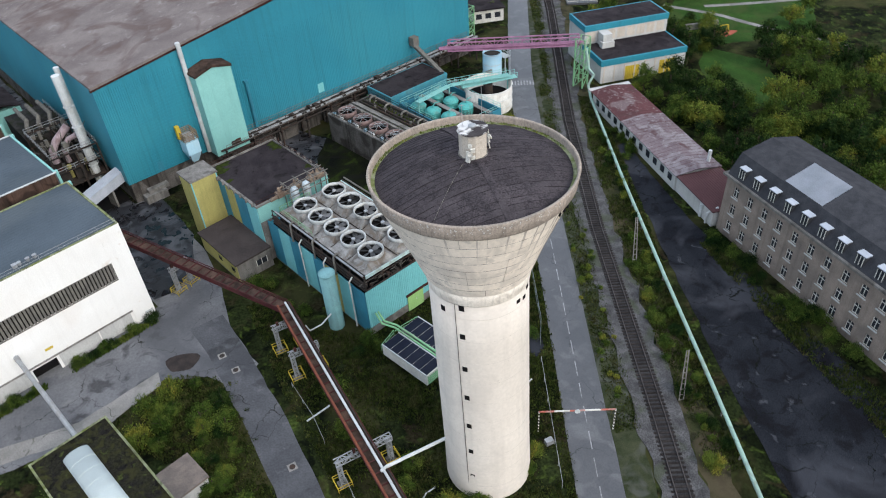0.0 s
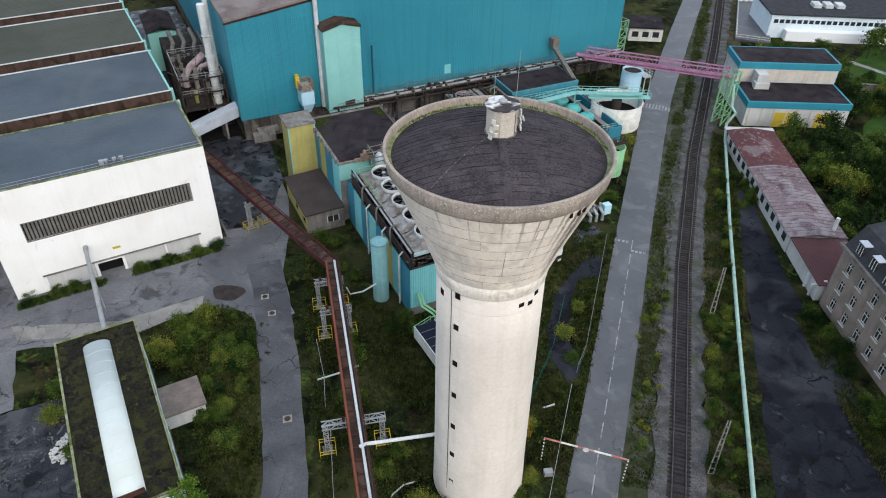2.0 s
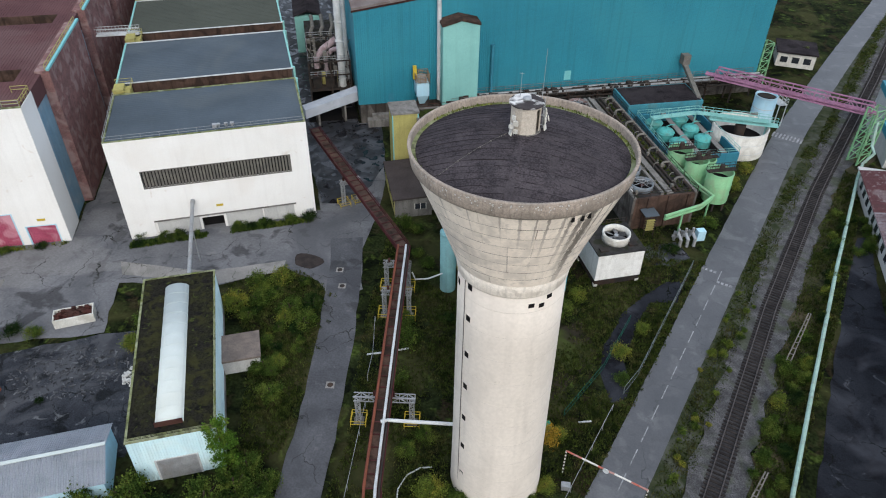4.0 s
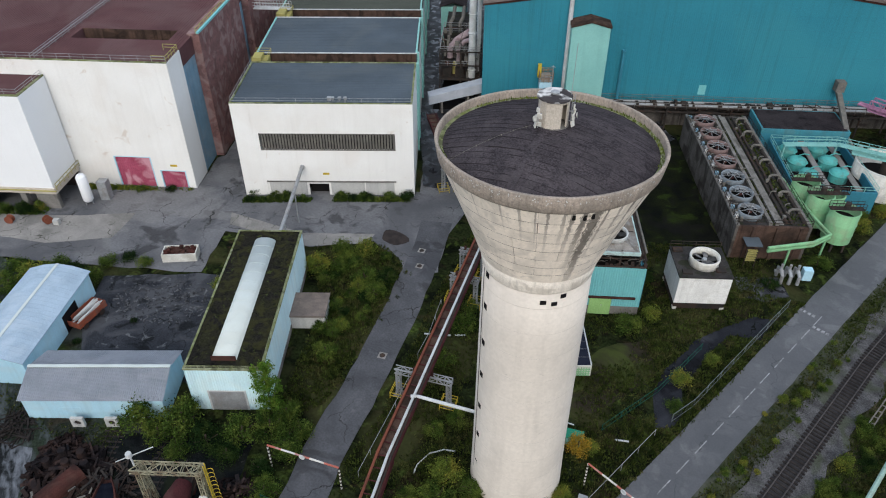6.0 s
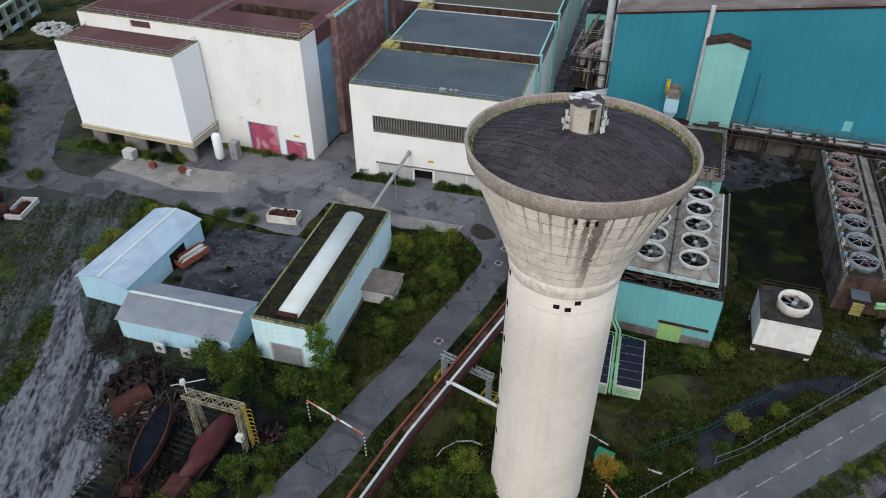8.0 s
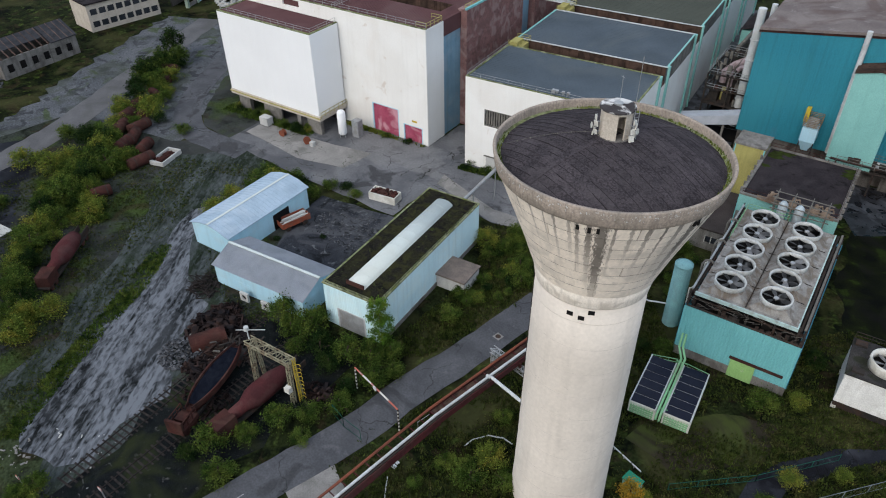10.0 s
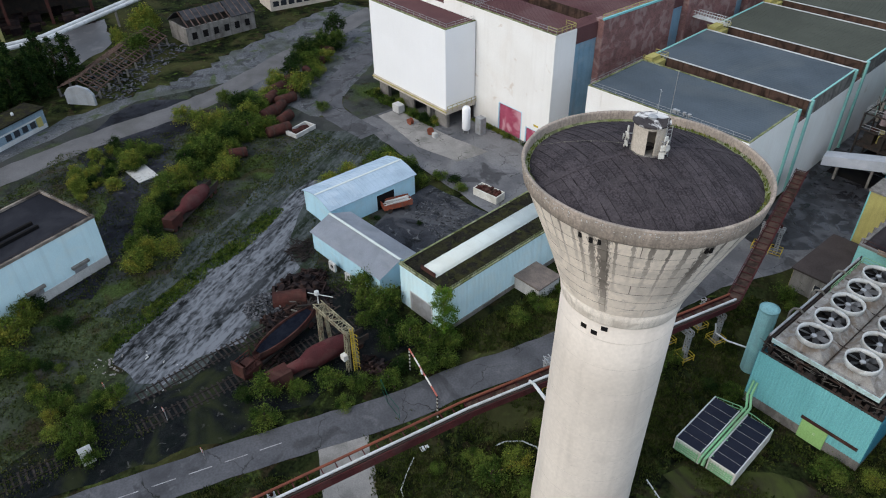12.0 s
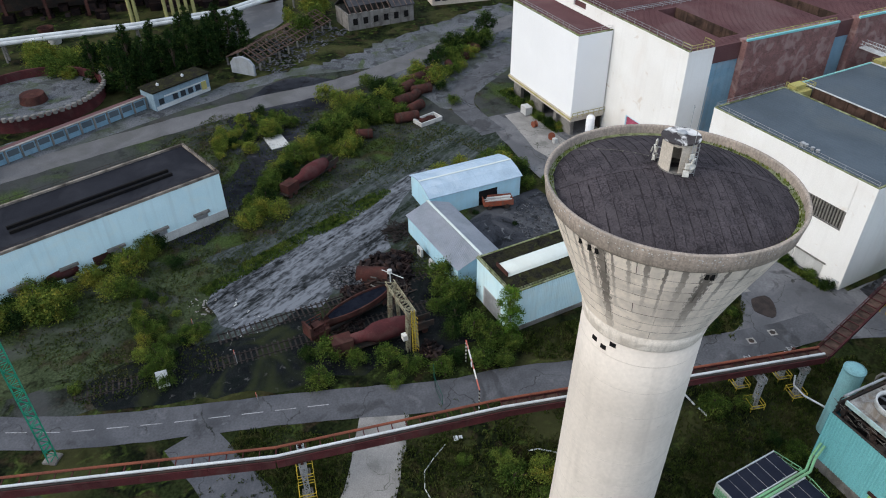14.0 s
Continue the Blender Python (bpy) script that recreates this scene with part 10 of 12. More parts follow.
def debris(name, label, cx, cy_, rx, ry, n, smin, smax, hmax, m, seed, rz=0.0, kind="stuff", long=1.0):
    """A heap of broken pieces, denser and higher in its middle."""
    rnd = random.Random(seed)
    bm = B()
    c, s = math.cos(radians(rz)), math.sin(radians(rz))
    for k in range(n):
        a, q = rnd.uniform(0, 6.28), math.sqrt(rnd.random())
        x, y = rx * q * math.cos(a), ry * q * math.sin(a)
        z = hmax * (1 - q) * rnd.uniform(0.2, 1.0)
        w = rnd.uniform(smin, smax)
        l = w * rnd.uniform(1, 1 + long)
        d = Vector((rnd.uniform(-1, 1), rnd.uniform(-1, 1), rnd.uniform(-0.35, 0.35))).normalized() * l
        p = Vector((x * c - y * s, x * s + y * c, z + w * 0.2))
        beam(bm, p - d / 2, p + d / 2, w * rnd.uniform(0.4, 1.0), w * rnd.uniform(0.25, 0.7))
    ob = part(name, bm, m)
    ob.matrix_world = Matrix.Translation((cx, cy_, 0))
    return tagged(ob, label, "debris", "", kind)


SCRAP_MIX = mat("mixed_scrap", (0.022, 0.016, 0.015), (0.011, 0.010, 0.011), scale=0.7, stain=(0.055, 0.032, 0.026), stain_scale=0.4, stain_amount=0.4, island=0.6)
debris("scrap_heap", "heap of rusty scrap steel parts", *site(-21.5, 33.6)[:2], 5.0, 4.0, 520, 0.12, 0.65, 1.8, SCRAP_MIX, 21, 20, long=2.5)
debris("scrap_heap", "rusty coil and beam scrap", *site(-23.5, 36.4)[:2], 2.8, 2.4, 220, 0.10, 0.5, 2.0, SCRAP_MIX, 22, long=3)
debris("scrap_heap", "tangled dark scrap rods and frames", *site(-17.0, 33.0)[:2], 4.2, 3.0, 260, 0.06, 0.3, 1.4, STEEL_DARK, 33, 40, long=8)
debris("scrap_heap", "pale torn sheet scrap among rust", *site(-20.0, 31.0)[:2], 5.5, 4.5, 70, 0.08, 0.34, 1.9, LOUVRE, 34, 10, long=3)
debris("scrap_heap", "black scrap between the wagons", *site(-13.0, 24.0)[:2], 4.0, 3.0, 200, 0.06, 0.4, 0.6, SCRAP_MIX, 35, 30, long=4)
debris("rubble_heap", "grey stone rubble heap", *site(-22.6, 28.4)[:2], 3.2, 3.2, 700, 0.08, 0.35, 1.1, RUBBLE, 23)
debris("scrap_heap", "low scrap beside the open ladle", *site(-18.0, 28.0)[:2], 3.0, 2.0, 160, 0.12, 0.6, 1.2, SCRAP_MIX, 24, 50, long=3)
debris("timber_pile", "pile of old dark timber", *site(-31.0, 39.4)[:2], 3.0, 2.4, 160, 0.1, 0.22, 1.0, TIMBER, 25, long=14)
debris("rubble_heap", "broken slab rubble in the cinder court", *site(-21.8, 62.6)[:2], 7.4, 4.6, 560, 0.04, 0.28, 0.05, RUBBLE, 26, 30, long=2.5)
debris("rubble_heap", "white rubble beside the mossy shed", *site(-13.2, 61.0)[:2], 1.6, 2.2, 160, 0.1, 0.45, 0.8, PLASTER_PALE, 27)
debris("rubble_heap", "scattered pale litter on cinder", -22.5, -1.0, 6, 4, 18, 0.05, 0.24, 0.1, PLASTER_PALE, 28, 30, long=2)
debris("scrap_heap", "rusty track parts by the gantry", -19.5, 27.0, 3.4, 1.6, 120, 0.12, 0.5, 1.3, SCRAP_MIX, 29, 30, long=3)
debris("rubble_heap", "pale stones at the slurry edge", *site(-25.6, 7.0)[:2], 2.0, 2.6, 26, 0.08, 0.35, 0.12, CONC_SLAB, 30)


def scrap_body():
    t = at_site("scrap_vessel", "rusty half-round vessel shell on the scrap heap", "vessel", -21.0, 31.6, 0.0, 60)
    bm = B()
    prof = [(1.2 * math.cos(math.pi * k / 10), 0.9 + 1.2 * math.sin(math.pi * k / 10)) for k in range(11)] + [(-1.2, 0.2), (1.2, 0.2)]
    extrude_x(bm, prof, -2.4, 2.4)
    part("shell", bm, RUST, t)
    for k in range(5):
        q = at_site("scrap_machine", "rusty scrapped machine on the scrap heap", "machine", -19.5 - k * 1.1, 34.4 + (k % 2) * 1.4, 0.5, 37 * k, "scrap frames")
        bm = B()
        w = 0.9 + 0.2 * (k % 3)
        for x in (-w, w):
            beam(bm, (x, -1.2, 0), (x, 1.2, 0.6), 0.2)
        for y in (-1.0, 0, 1.0):
            beam(bm, (-w, y, 0.3 + y * 0.25), (w, y, 0.3 + y * 0.25), 0.18)
        cyl(bm, 0, 0, 0.3, 1.3, 0.5, 0.45, 12)
        part("frame", bm, SCRAP_MIX, q)


scrap_body()


def rust_tank(x, y, r, l, rz, up=False, z=0.0):
    t = thing("rusty_tank", "rusty brown scrap boiler tank among bushes", "tank", x, y, z, rz, "rusty tanks")
    bm = B()
    lathe(bm, [(0, -l / 2 - 0.25), (r * 0.8, -l / 2 - 0.15), (r, -l / 2), (r, l / 2), (r * 0.8, l / 2 + 0.15), (0, l / 2 + 0.25)], 22)
    o = part("shell", bm, RUST, t, "", True)
    o.matrix_basis = Matrix.Translation((0, 0, r if not up else l / 2 + 0.3)) @ Matrix.Rotation(radians(0 if up else 90), 4, "Y")
    bm = B()
    for k in (-0.3, 0.3):
        lathe(bm, [(r + 0.003, k * l - 0.08), (r + 0.06, k * l), (r + 0.003, k * l + 0.08)], 22)
    o = part("hoop", bm, STEEL_DARK, t)
    o.matrix_basis = Matrix.Translation((0, 0, r if not up else l / 2 + 0.3)) @ Matrix.Rotation(radians(0 if up else 90), 4, "Y")


for args in ((-80.0, 3.1, 1.00, 3.1, 100), (-88.6, 10.4, 1.11, 4.9, 118), (-93.9, 11.4, 1.11, 4.0, 150), (-96.4, 8.0, 1.26, 4.3, 140), (-99.6, 9.8, 1.04, 4.1, 160), (-103.4, 11.1, 1.11, 4.5, 125), (-104.4, 7.6, 1.18, 4.1, 150), (-108.9, 8.9, 1.26, 4.7, 140), (-109.6, 12.8, 1.11, 4.1, 155), (-114.5, 11.6, 1.11, 3.8, 130), (-131.5, 20.0, 1.11, 3.6, 40), (-126, 17.5, 0.96, 4.0, 60), (-118.5, 15.5, 0.96, 3.2, 20)):
    rust_tank(*args)
torpedo_wagon(-28.6, -31.5, -42, 0.95, "rusty ladle wagon hidden in bushes")


def left_yard_things():
    t = thing("white_tub", "white open tub filled with brown scrap", "tub", -89.2, 14.8, 0, 137)
    bm = B()
    for x0, x1, y0, y1 in ((-2.8, 2.8, -1.5, -1.25), (-2.8, 2.8, 1.25, 1.5), (-2.8, -2.55, -1.25, 1.25), (2.55, 2.8, -1.25, 1.25)):
        box(bm, x0, x1, y0, y1, 0, 0.9)
    box(bm, -2.55, 2.55, -1.25, 1.25, 0, 0.25)
    part("body", bm, PLASTER_PALE, t)
    bm = B()
    rnd = random.Random(12)
    for k in range(60):
        x, y, d = rnd.uniform(-1.7, 1.7), rnd.uniform(-0.8, 0.8), rnd.uniform(0.1, 0.3)
        box(bm, x - d, x + d, y - d * 0.6, y + d * 0.6, 0.3, 0.55 + d)
    tagged(part("scrap_fill", bm, RUST, t), kind="stuff")
    s = thing("concrete_plate", "square white concrete plate on the ground", "plate", -76.1, -14.4, 0, 37)
    bm = B()
    box(bm, -2.9, 2.9, -1.9, 1.9, 0, 0.18)
    part("plate", bm, PLASTER_PALE, s)
    for x, y, h in ((-20.4, -7.2, 1.6), (-14.9, 1.2, 2.0), (-8.4, 6.6, 1.8)):
        g = thing("road_sign", "small white signal post beside the lane", "sign", x, y, 0, 30, "road signs")
        bm = B()
        beam(bm, (0, 0, 0), (0, 0, h), 0.1)
        part("post", bm, STEEL, g)
        bm = B()
        cyl(bm, 0, 0, -0.03, 0.03, 0.32, 0.32, 16)
        o = part("plate", bm, PIPE_WHITE, g)
        o.matrix_basis = Matrix.Translation((0, -0.08, h)) @ Matrix.Rotation(radians(90), 4, "X")
        bm = B()
        lathe(bm, [(0.33, -0.035), (0.36, 0.0), (0.33, 0.035)], 16)
        o = part("rim", bm, RED_WHITE, g)
        o.matrix_basis = Matrix.Translation((0, -0.08, h)) @ Matrix.Rotation(radians(90), 4, "X")
    b = thing("sign_board", "white leaning board beside the lane", "sign board", -9.4, -6.3, 0, 120)
    bm = B()
    extrude_x(bm, [(0, 0.2), (0.06, 0.2), (0.9, 2.3), (0.84, 2.3)], -0.7, 0.7)
    part("board", bm, PIPE_WHITE, b)
    bm = B()
    beam(bm, (0, 0.9, 0), (0, 0.84, 2.0), 0.08)
    part("prop", bm, STEEL, b)
    m = thing("lattice_mast", "green lattice mast standing by the lane", "mast", 2.7, -14.2)
    bm = B()
    lattice(bm, (0, 0, 0), (-0.2, 0.2, 30), 1.0, 1.0, 28, 0.1)
    part("mast", bm, GREEN_MAST, m)
    bm = B()
    box(bm, -0.8, 0.8, -0.8, 0.8, -0.3, 0.25)
    part("base", bm, CONC_OLD, m)
    p = thing("white_board", "small white paper board lying in the grass", "board", -6.5, 31.5, 0, 20)
    bm = B()
    box(bm, -0.35, 0.35, -0.25, 0.25, 0, 0.06)
    box(bm, -0.3, 0.2, 0.4, 0.8, 0, 0.05)
    part("board", bm, PIPE_WHITE, p)
    q = thing("fallen_pipe", "white pipe lying in the grass", "pipe", -17.6, 58.6, 0.12, 32)
    bm = B()
    tube(bm, [(-1.0, 0, 0), (2.6, 0, 0)], 0.12, 8)
    tube(bm, [(3.2, 0.1, 0), (4.6, 0.2, 0)], 0.12, 8)
    part("pipe", bm, PIPE_WHITE, q)
    q = thing("hose", "pale bent hose lying in the grass", "hose", -5.6, 41.6, 0.06)
    bm = B()
    tube(bm, [(1.8, 3.6, 0), (0.6, 3.0, 0), (-0.4, 1.6, 0), (-0.6, -0.4, 0), (-0.2, -1.6, 0)], 0.09, 8)
    part("hose", bm, PIPE_WHITE, q)
    q = thing("hose", "long pale hose curving over the grass", "hose", -3.6, 29.2, 0.05)
    bm = B()
    tube(bm, [(-1.8, 1.2, 0), (0.2, 0.2, 0), (2.2, -0.6, 0), (4.4, -0.2, 0), (6.4, 1.2, 0)], 0.07, 8)
    part("hose", bm, PIPE_WHITE, q)
    q = thing("grass_bar", "short white marker bar in the grass", "bar", 10.9, 58.0, 0.08, 25)
    bm = B()
    beam(bm, (-0.8, 0, 0.05), (0.8, 0.1, 0.05), 0.16)
    part("bar", bm, PIPE_WHITE, q)
    q = thing("utility_box", "small green utility box at the tower foot", "cabinet", 6.4, 54.6, 0, 20)
    bm = B()
    box(bm, -0.9, 0.9, -0.6, 0.6, 0, 1.3)
    part("body", bm, TEAL_PALE, q)
    bm = B()
    box(bm, -1.0, 1.0, -0.7, 0.7, 1.3, 1.4)
    part("lid", bm, GREEN_MAST, q)
    q = thing("white_rails", "low white barrier rails beside the tower", "barrier", 1.2, 55.6, 0, 12)
    bm = B()
    for k in range(3):
        beam(bm, (k * 1.5, 0, 0.4), (k * 1.5 + 1.3, 0, 0.4), 0.12)
        beam(bm, (k * 1.5 + 0.3, 0, 0), (k * 1.5 + 0.3, 0, 0.4), 0.08)
    part("rail", bm, PIPE_WHITE, q)
    q = thing("pipe_box", "grey electrical box at the gauge foot", "cabinet", 10.9, 48.3, 0, 15)
    bm = B()
    box(bm, -0.5, 0.5, -0.35, 0.35, 0, 0.7)
    part("body", bm, STEEL, q)
    for k, (x, y) in enumerate(((-20.4, 51.6), (-28.1, 69.2), (-30.2, 72.4))):
        d = thing("manhole_cover", "square iron manhole cover in the lane", "manhole", x, y, 0.055, 20, "manhole covers")
        bm = B()
        box(bm, -0.55, 0.55, -0.55, 0.55, 0, 0.02)
        f = part("frame", bm, CONC_SLAB, d)
        bm = B()
        cyl(bm, 0, 0, 0.02, 0.035, 0.38, 0.38, 18)
        part("cover", bm, STEEL_DARK, d)
    rnd = random.Random(9)
    bm = B()
    w = [(site(9.3, 80.2).x + (2.3 + 0.35 * math.sin(3 * a)) * math.cos(a), site(9.3, 80.2).y + (1.9 + 0.3 * math.cos(2 * a)) * math.sin(a)) for a in [k * 0.35 for k in range(18)]]
    prism(bm, w, 0.0, 0.11)
    tagged(part("asphalt_patch", bm, mat("dark_patch", (0.045, 0.037, 0.034), (0.03, 0.026, 0.025), scale=0.8)), "dark round heap of fresh tarmac on the yard", "patch", "", "structure")


left_yard_things()


# ---- upper works on the far left ----
def upper_works():
    a, b = Vector((-62, -63.5, 0)), Vector((-91.0, -46.8, 0))
    t = thing("retaining_wall", "grey-blue panelled retaining wall with red coping", "wall", a.x, a.y, 0, heading(a, b))
    L = (b - a).length
    bm = B()
    box(bm, -30, L, 0, 0.4, 0, 2.6)
    part("wall", bm, BAY_BLUE, t)
    bm = B()
    box(bm, -30, L, -0.08, 0.5, 2.6, 2.75)
    part("coping", bm, CONC_SLAB, t)
    bm = B()
    box(bm, -30, L, 0.5, 1.9, 2.3, 2.7)
    part("ledge", bm, BROWN_ROOF, t)
    for k in range(20):
        bm = B()
        x = -29 + k * 3.1
        box(bm, x, x + 0.35, -0.25, -0.003, 0, 2.6)
        p = part("pier", bm, CONC_OLD, t)
        bm = B()
        box(bm, x + 0.6, x + 2.8, -0.05, -0.003, 1.1, 2.3)
        part("dark_panel", bm, ROOF_BLUE, t)
    r = thing("settling_basin", "big round basin with dried grey sludge and rusty wall", "basin", -87.5, -75.5)
    bm = B()
    lathe(bm, [(15.2, 0), (15.2, 2.9), (14.7, 2.9), (14.7, 0.5), (0, 0.35)], 64)
    part("wall", bm, RED_OXIDE, r)
    bm = B()
    lathe(bm, [(14.6, 0.9), (10, 0.8), (5, 0.6), (0, 0.55)], 48)
    part("sludge", bm, GREY_WASTE, r, "cracked grey sludge")
    bm = B()
    for k in range(26):
        q = radians(10 + k * 5.2)
        x, y = 15.6 * math.cos(q), 15.6 * math.sin(q)
        cyl(bm, x, y, 2.9, 3.7, 0.5, 0.5, 8)
    part("kerb_stone", bm, CONC_OLD, r)
    bm = B()
    lathe(bm, [(3.0, 0.6), (2.6, 2.4), (0, 2.6)], 18)
    part("centre_cone", bm, RUST, r)
    h = thing("checkpoint_hut", "low grey-blue control hut with rusty roof", "hut", -86.8, -45.6, 0, heading((-87.5, -44.5), (-100.9, -36.8)))
    bm = B()
    box(bm, 0, 14.5, 0, 5.0, 0, 4.2)
    part("wall", bm, mat("dull_blue_wall", (0.20, 0.28, 0.33), (0.16, 0.22, 0.27), scale=0.5, streak=0.3), h)
    bm = B()
    box(bm, -0.3, 14.8, -0.4, 5.3, 4.2, 4.5)
    part("roof", bm, ROOF_MOSS, h)
    bm = B()
    box(bm, 0.2, 14.3, -0.06, -0.003, 0.1, 1.0)
    box(bm, 2.5, 13.4, -0.08, -0.003, 2.6, 2.9)
    part("white_band", bm, PIPE_WHITE, h)
    for x in (1.0, 4.6, 6.6, 8.6, 10.6):
        bm = B()
        box(bm, x, x + 1.3, -0.07, -0.003, 1.2, 2.5)
        part("window", bm, GLASS, h)
    bm = B()
    box(bm, 12.2, 13.6, -0.09, -0.003, 0.8, 2.8)
    part("yellow_board", bm, YELLOW, h)
    for x in (3.0, 9.5):
        bm = B()
        lathe(bm, [(0.3, 4.5), (0.3, 4.9), (0, 5.2)], 12, x, 2.5)
        part("roof_lamp", bm, PIPE_WHITE, h)
    c = thing("shed_end", "pale blue-grey sheeted gable end of the ruined shed", "shed", -108.8, -31.0, 0, 163.7)
    bm = B()
    extrude_x(bm, [(0, 0), (0, 2.6), (1.1, 3.8), (3.4, 4.4), (5.7, 3.8), (6.8, 2.6), (6.8, 0)], -0.3, 0.4)
    part("shell", bm, mat("grey_blue_sheet", (0.30, 0.325, 0.345), (0.24, 0.26, 0.28), scale=0.4, stain=(0.26, 0.27, 0.27), stain_scale=0.3, stain_amount=0.5, streak=0.3), c)
    # ruined timber shed
    w = thing("ruined_shed", "collapsed shed with bare brown roof timbers", "ruin", -112.0, -30.8, 0, heading((-112.6, -30.7), (-145.2, -21.6)))
    L, D = 34.0, 10.0
    timber = mat("bare_timber", (0.12, 0.082, 0.066), (0.075, 0.054, 0.046), scale=1.0, island=0.3)
    rnd = random.Random(40)
    for k in range(24):
        x = k * L / 23
        bm = B()
        j = rnd.uniform(-0.25, 0.25)
        beam(bm, (x, 0, 1.9 + j), (x + 0.4, D * 0.5, 4.3 + j), 0.2)
        beam(bm, (x + 0.4, D * 0.5, 4.3 + j), (x, D, 2.3), 0.2)
        part("rafter", bm, timber, w, "bare brown rafter")
    for f in (0.03, 0.2, 0.36, 0.5, 0.68, 0.84, 0.98):
        y = D * f
        z = 2.1 + 2.4 * (1 - abs(f - 0.5) * 2)
        bm = B()
        for x0, x1 in ((0, L * 0.34), (L * 0.36, L * 0.66), (L * 0.67, L)):
            beam(bm, (x0, y + rnd.uniform(-0.2, 0.2), z + rnd.uniform(-0.2, 0.1)), (x1, y + rnd.uniform(-0.2, 0.2), z + rnd.uniform(-0.2, 0.1)), 0.18)
        part("purlin", bm, timber, w)
    bm = B()
    for k in range(700):
        x, y, s = rnd.uniform(0, L), rnd.uniform(-6.0, D), rnd.uniform(0.08, 0.42)
        z = rnd.uniform(0, 0.4) * (1 if y > -3 else 0.3)
        d = Vector((rnd.uniform(-1, 1), rnd.uniform(-1, 1), rnd.uniform(-0.2, 0.2))) * s * 2
        p = Vector((x, y, z + 0.1))
        beam(bm, p - d, p + d, s, s * 0.4)
    tagged(part("debris", bm, RUBBLE, w), kind="stuff")
    for k in range(9):
        for y in (0.1, D - 0.1):
            bm = B()
            box(bm, k * 4.15, k * 4.15 + 0.35, y - 0.2, y + 0.2, 0, 1.9)
            part("pillar", bm, CONC_OLD, w)
    q = thing("ruined_house", "roofless grey brick house with broken slate roof", "ruin", -150.6, -21.8, 0, heading((-143.3, -16.0), (-151.1, -4.9)))
    bm = B()
    for x0, x1, y0, y1 in ((0, 20, 0, 0.4), (0, 20, 9.6, 10), (0, 0.4, 0.4, 9.6), (19.6, 20, 0.4, 9.6)):
        box(bm, x0, x1, y0 - 10, y1 - 10, 0, 4.6)
    part("wall", bm, CONC_OLD, q)
    bm = B()
    extrude_x(bm, [(-8.0, 5.87), (-5, 7.6), (-5, 7.75), (-8.0, 6.05)], 1.2, 13.0)
    extrude_x(bm, [(-10.2, 4.6), (-5, 7.6), (-5, 7.75), (-10.2, 4.8)], 13.2, 20.3)
    extrude_x(bm, [(-5, 7.6), (0.2, 4.6), (0.2, 4.8), (-5, 7.75)], -0.3, 20.3)
    part("roof", bm, SLATE, q, "broken slate roof")
    bm = B()
    for k in range(12):
        beam(bm, (0.8 + k * 1.7, -10.1, 4.75), (0.8 + k * 1.7, -5, 7.7), 0.2)
    part("roof_timber", bm, MATS["bare_timber"], q)
    for k in range(6):
        bm = B()
        box(bm, 1.4 + k * 3.1, 2.8 + k * 3.1, -10.05, -10.003, 1.4, 3.2)
        part("window", bm, BLACK, q)
    f = thing("flat_block", "two-storey beige office block with window bands", "building", -167.5, 3.5, 0, heading((-167, 4), (-174.5, 21)))
    bm = B()
    box(bm, 0, 20, 0, 10, 0, 7.2)
    part("wall", bm, BEIGE, f)
    bm = B()
    box(bm, -0.3, 20.3, -0.3, 10.3, 7.2, 7.6)
    part("roof", bm, ROOF_DARK, f)
    for z in (1.2, 4.4):
        for k in range(8):
            bm = B()
            box(bm, 0.8 + k * 2.4, 2.6 + k * 2.4, -0.05, -0.003, z, z + 1.5)
            part("window", bm, GLASS, f)
    # white overland pipes on trestles
    pl = thing("overland_pipe", "pair of thick white pipes on trestles", "pipeline", -109.5, -97.4)
    o = Vector((-109.5, -97.4, 0))
    pts = [Vector((-90, -130, 5)), Vector((-109.5, -97.4, 5)), Vector((-125, -69.2, 5)), Vector((-139, -49.8, 5)), Vector((-161, -38, 5)), Vector((-200, -16, 5))]
    for dz, dx in ((0, 0), (0.3, -1.6)):
        bm = B()
        tube(bm, [p - o + Vector((dx, dx * 0.5, dz)) for p in pts], 0.55, 12)
        part("pipe", bm, PIPE_WHITE, pl)
    for p in pts[1:-1]:
        bm = B()
        beam(bm, p - o + Vector((-1.6, -0.6, -5)), p - o + Vector((-1.6, -0.6, -0.3)), 0.4)
        beam(bm, p - o + Vector((0, 0, -5)), p - o + Vector((0, 0, -0.3)), 0.4)
        part("trestle", bm, CONC_OLD, pl)
    y = thing("pipe_portal", "yellow-green thick pipe portal", "pipe portal", -141.3, -79.8, 0, heading((-141.3, -79.8), (-147.2, -71.4)))
    bm = B()
    for k, x in enumerate((0, 1.4, 9.5, 11.5, 13.5, 15.5, 17.5)):
        tube(bm, [(x, 0, 0), (x, 0, 10.5)], 0.5, 10)
    tube(bm, [(0, 0, 10.5), (9.5, 0, 10.5)], 0.5, 10)
    tube(bm, [(1.4, 0.3, 8.0), (17.5, 0.3, 8.0)], 0.3, 10)
    part("pipe", bm, mat("ochre_green_paint", (0.36, 0.34, 0.14), (0.28, 0.27, 0.12), scale=0.4, streak=0.3), y)
    d = thing("dark_works", "dark rusty works building with open bays", "factory building", -150.3, -91, 0, heading((-137, -118.8), (-164.5, -61)))
    bm = B()
    for k in range(9):
        x = -40 + k * 11
        box(bm, x, x + 0.8, 0, 0.8, 0, 9)
    part("column", bm, RUST, d)
    bm = B()
    box(bm, -40, 50, 0, 1.0, 9, 11)
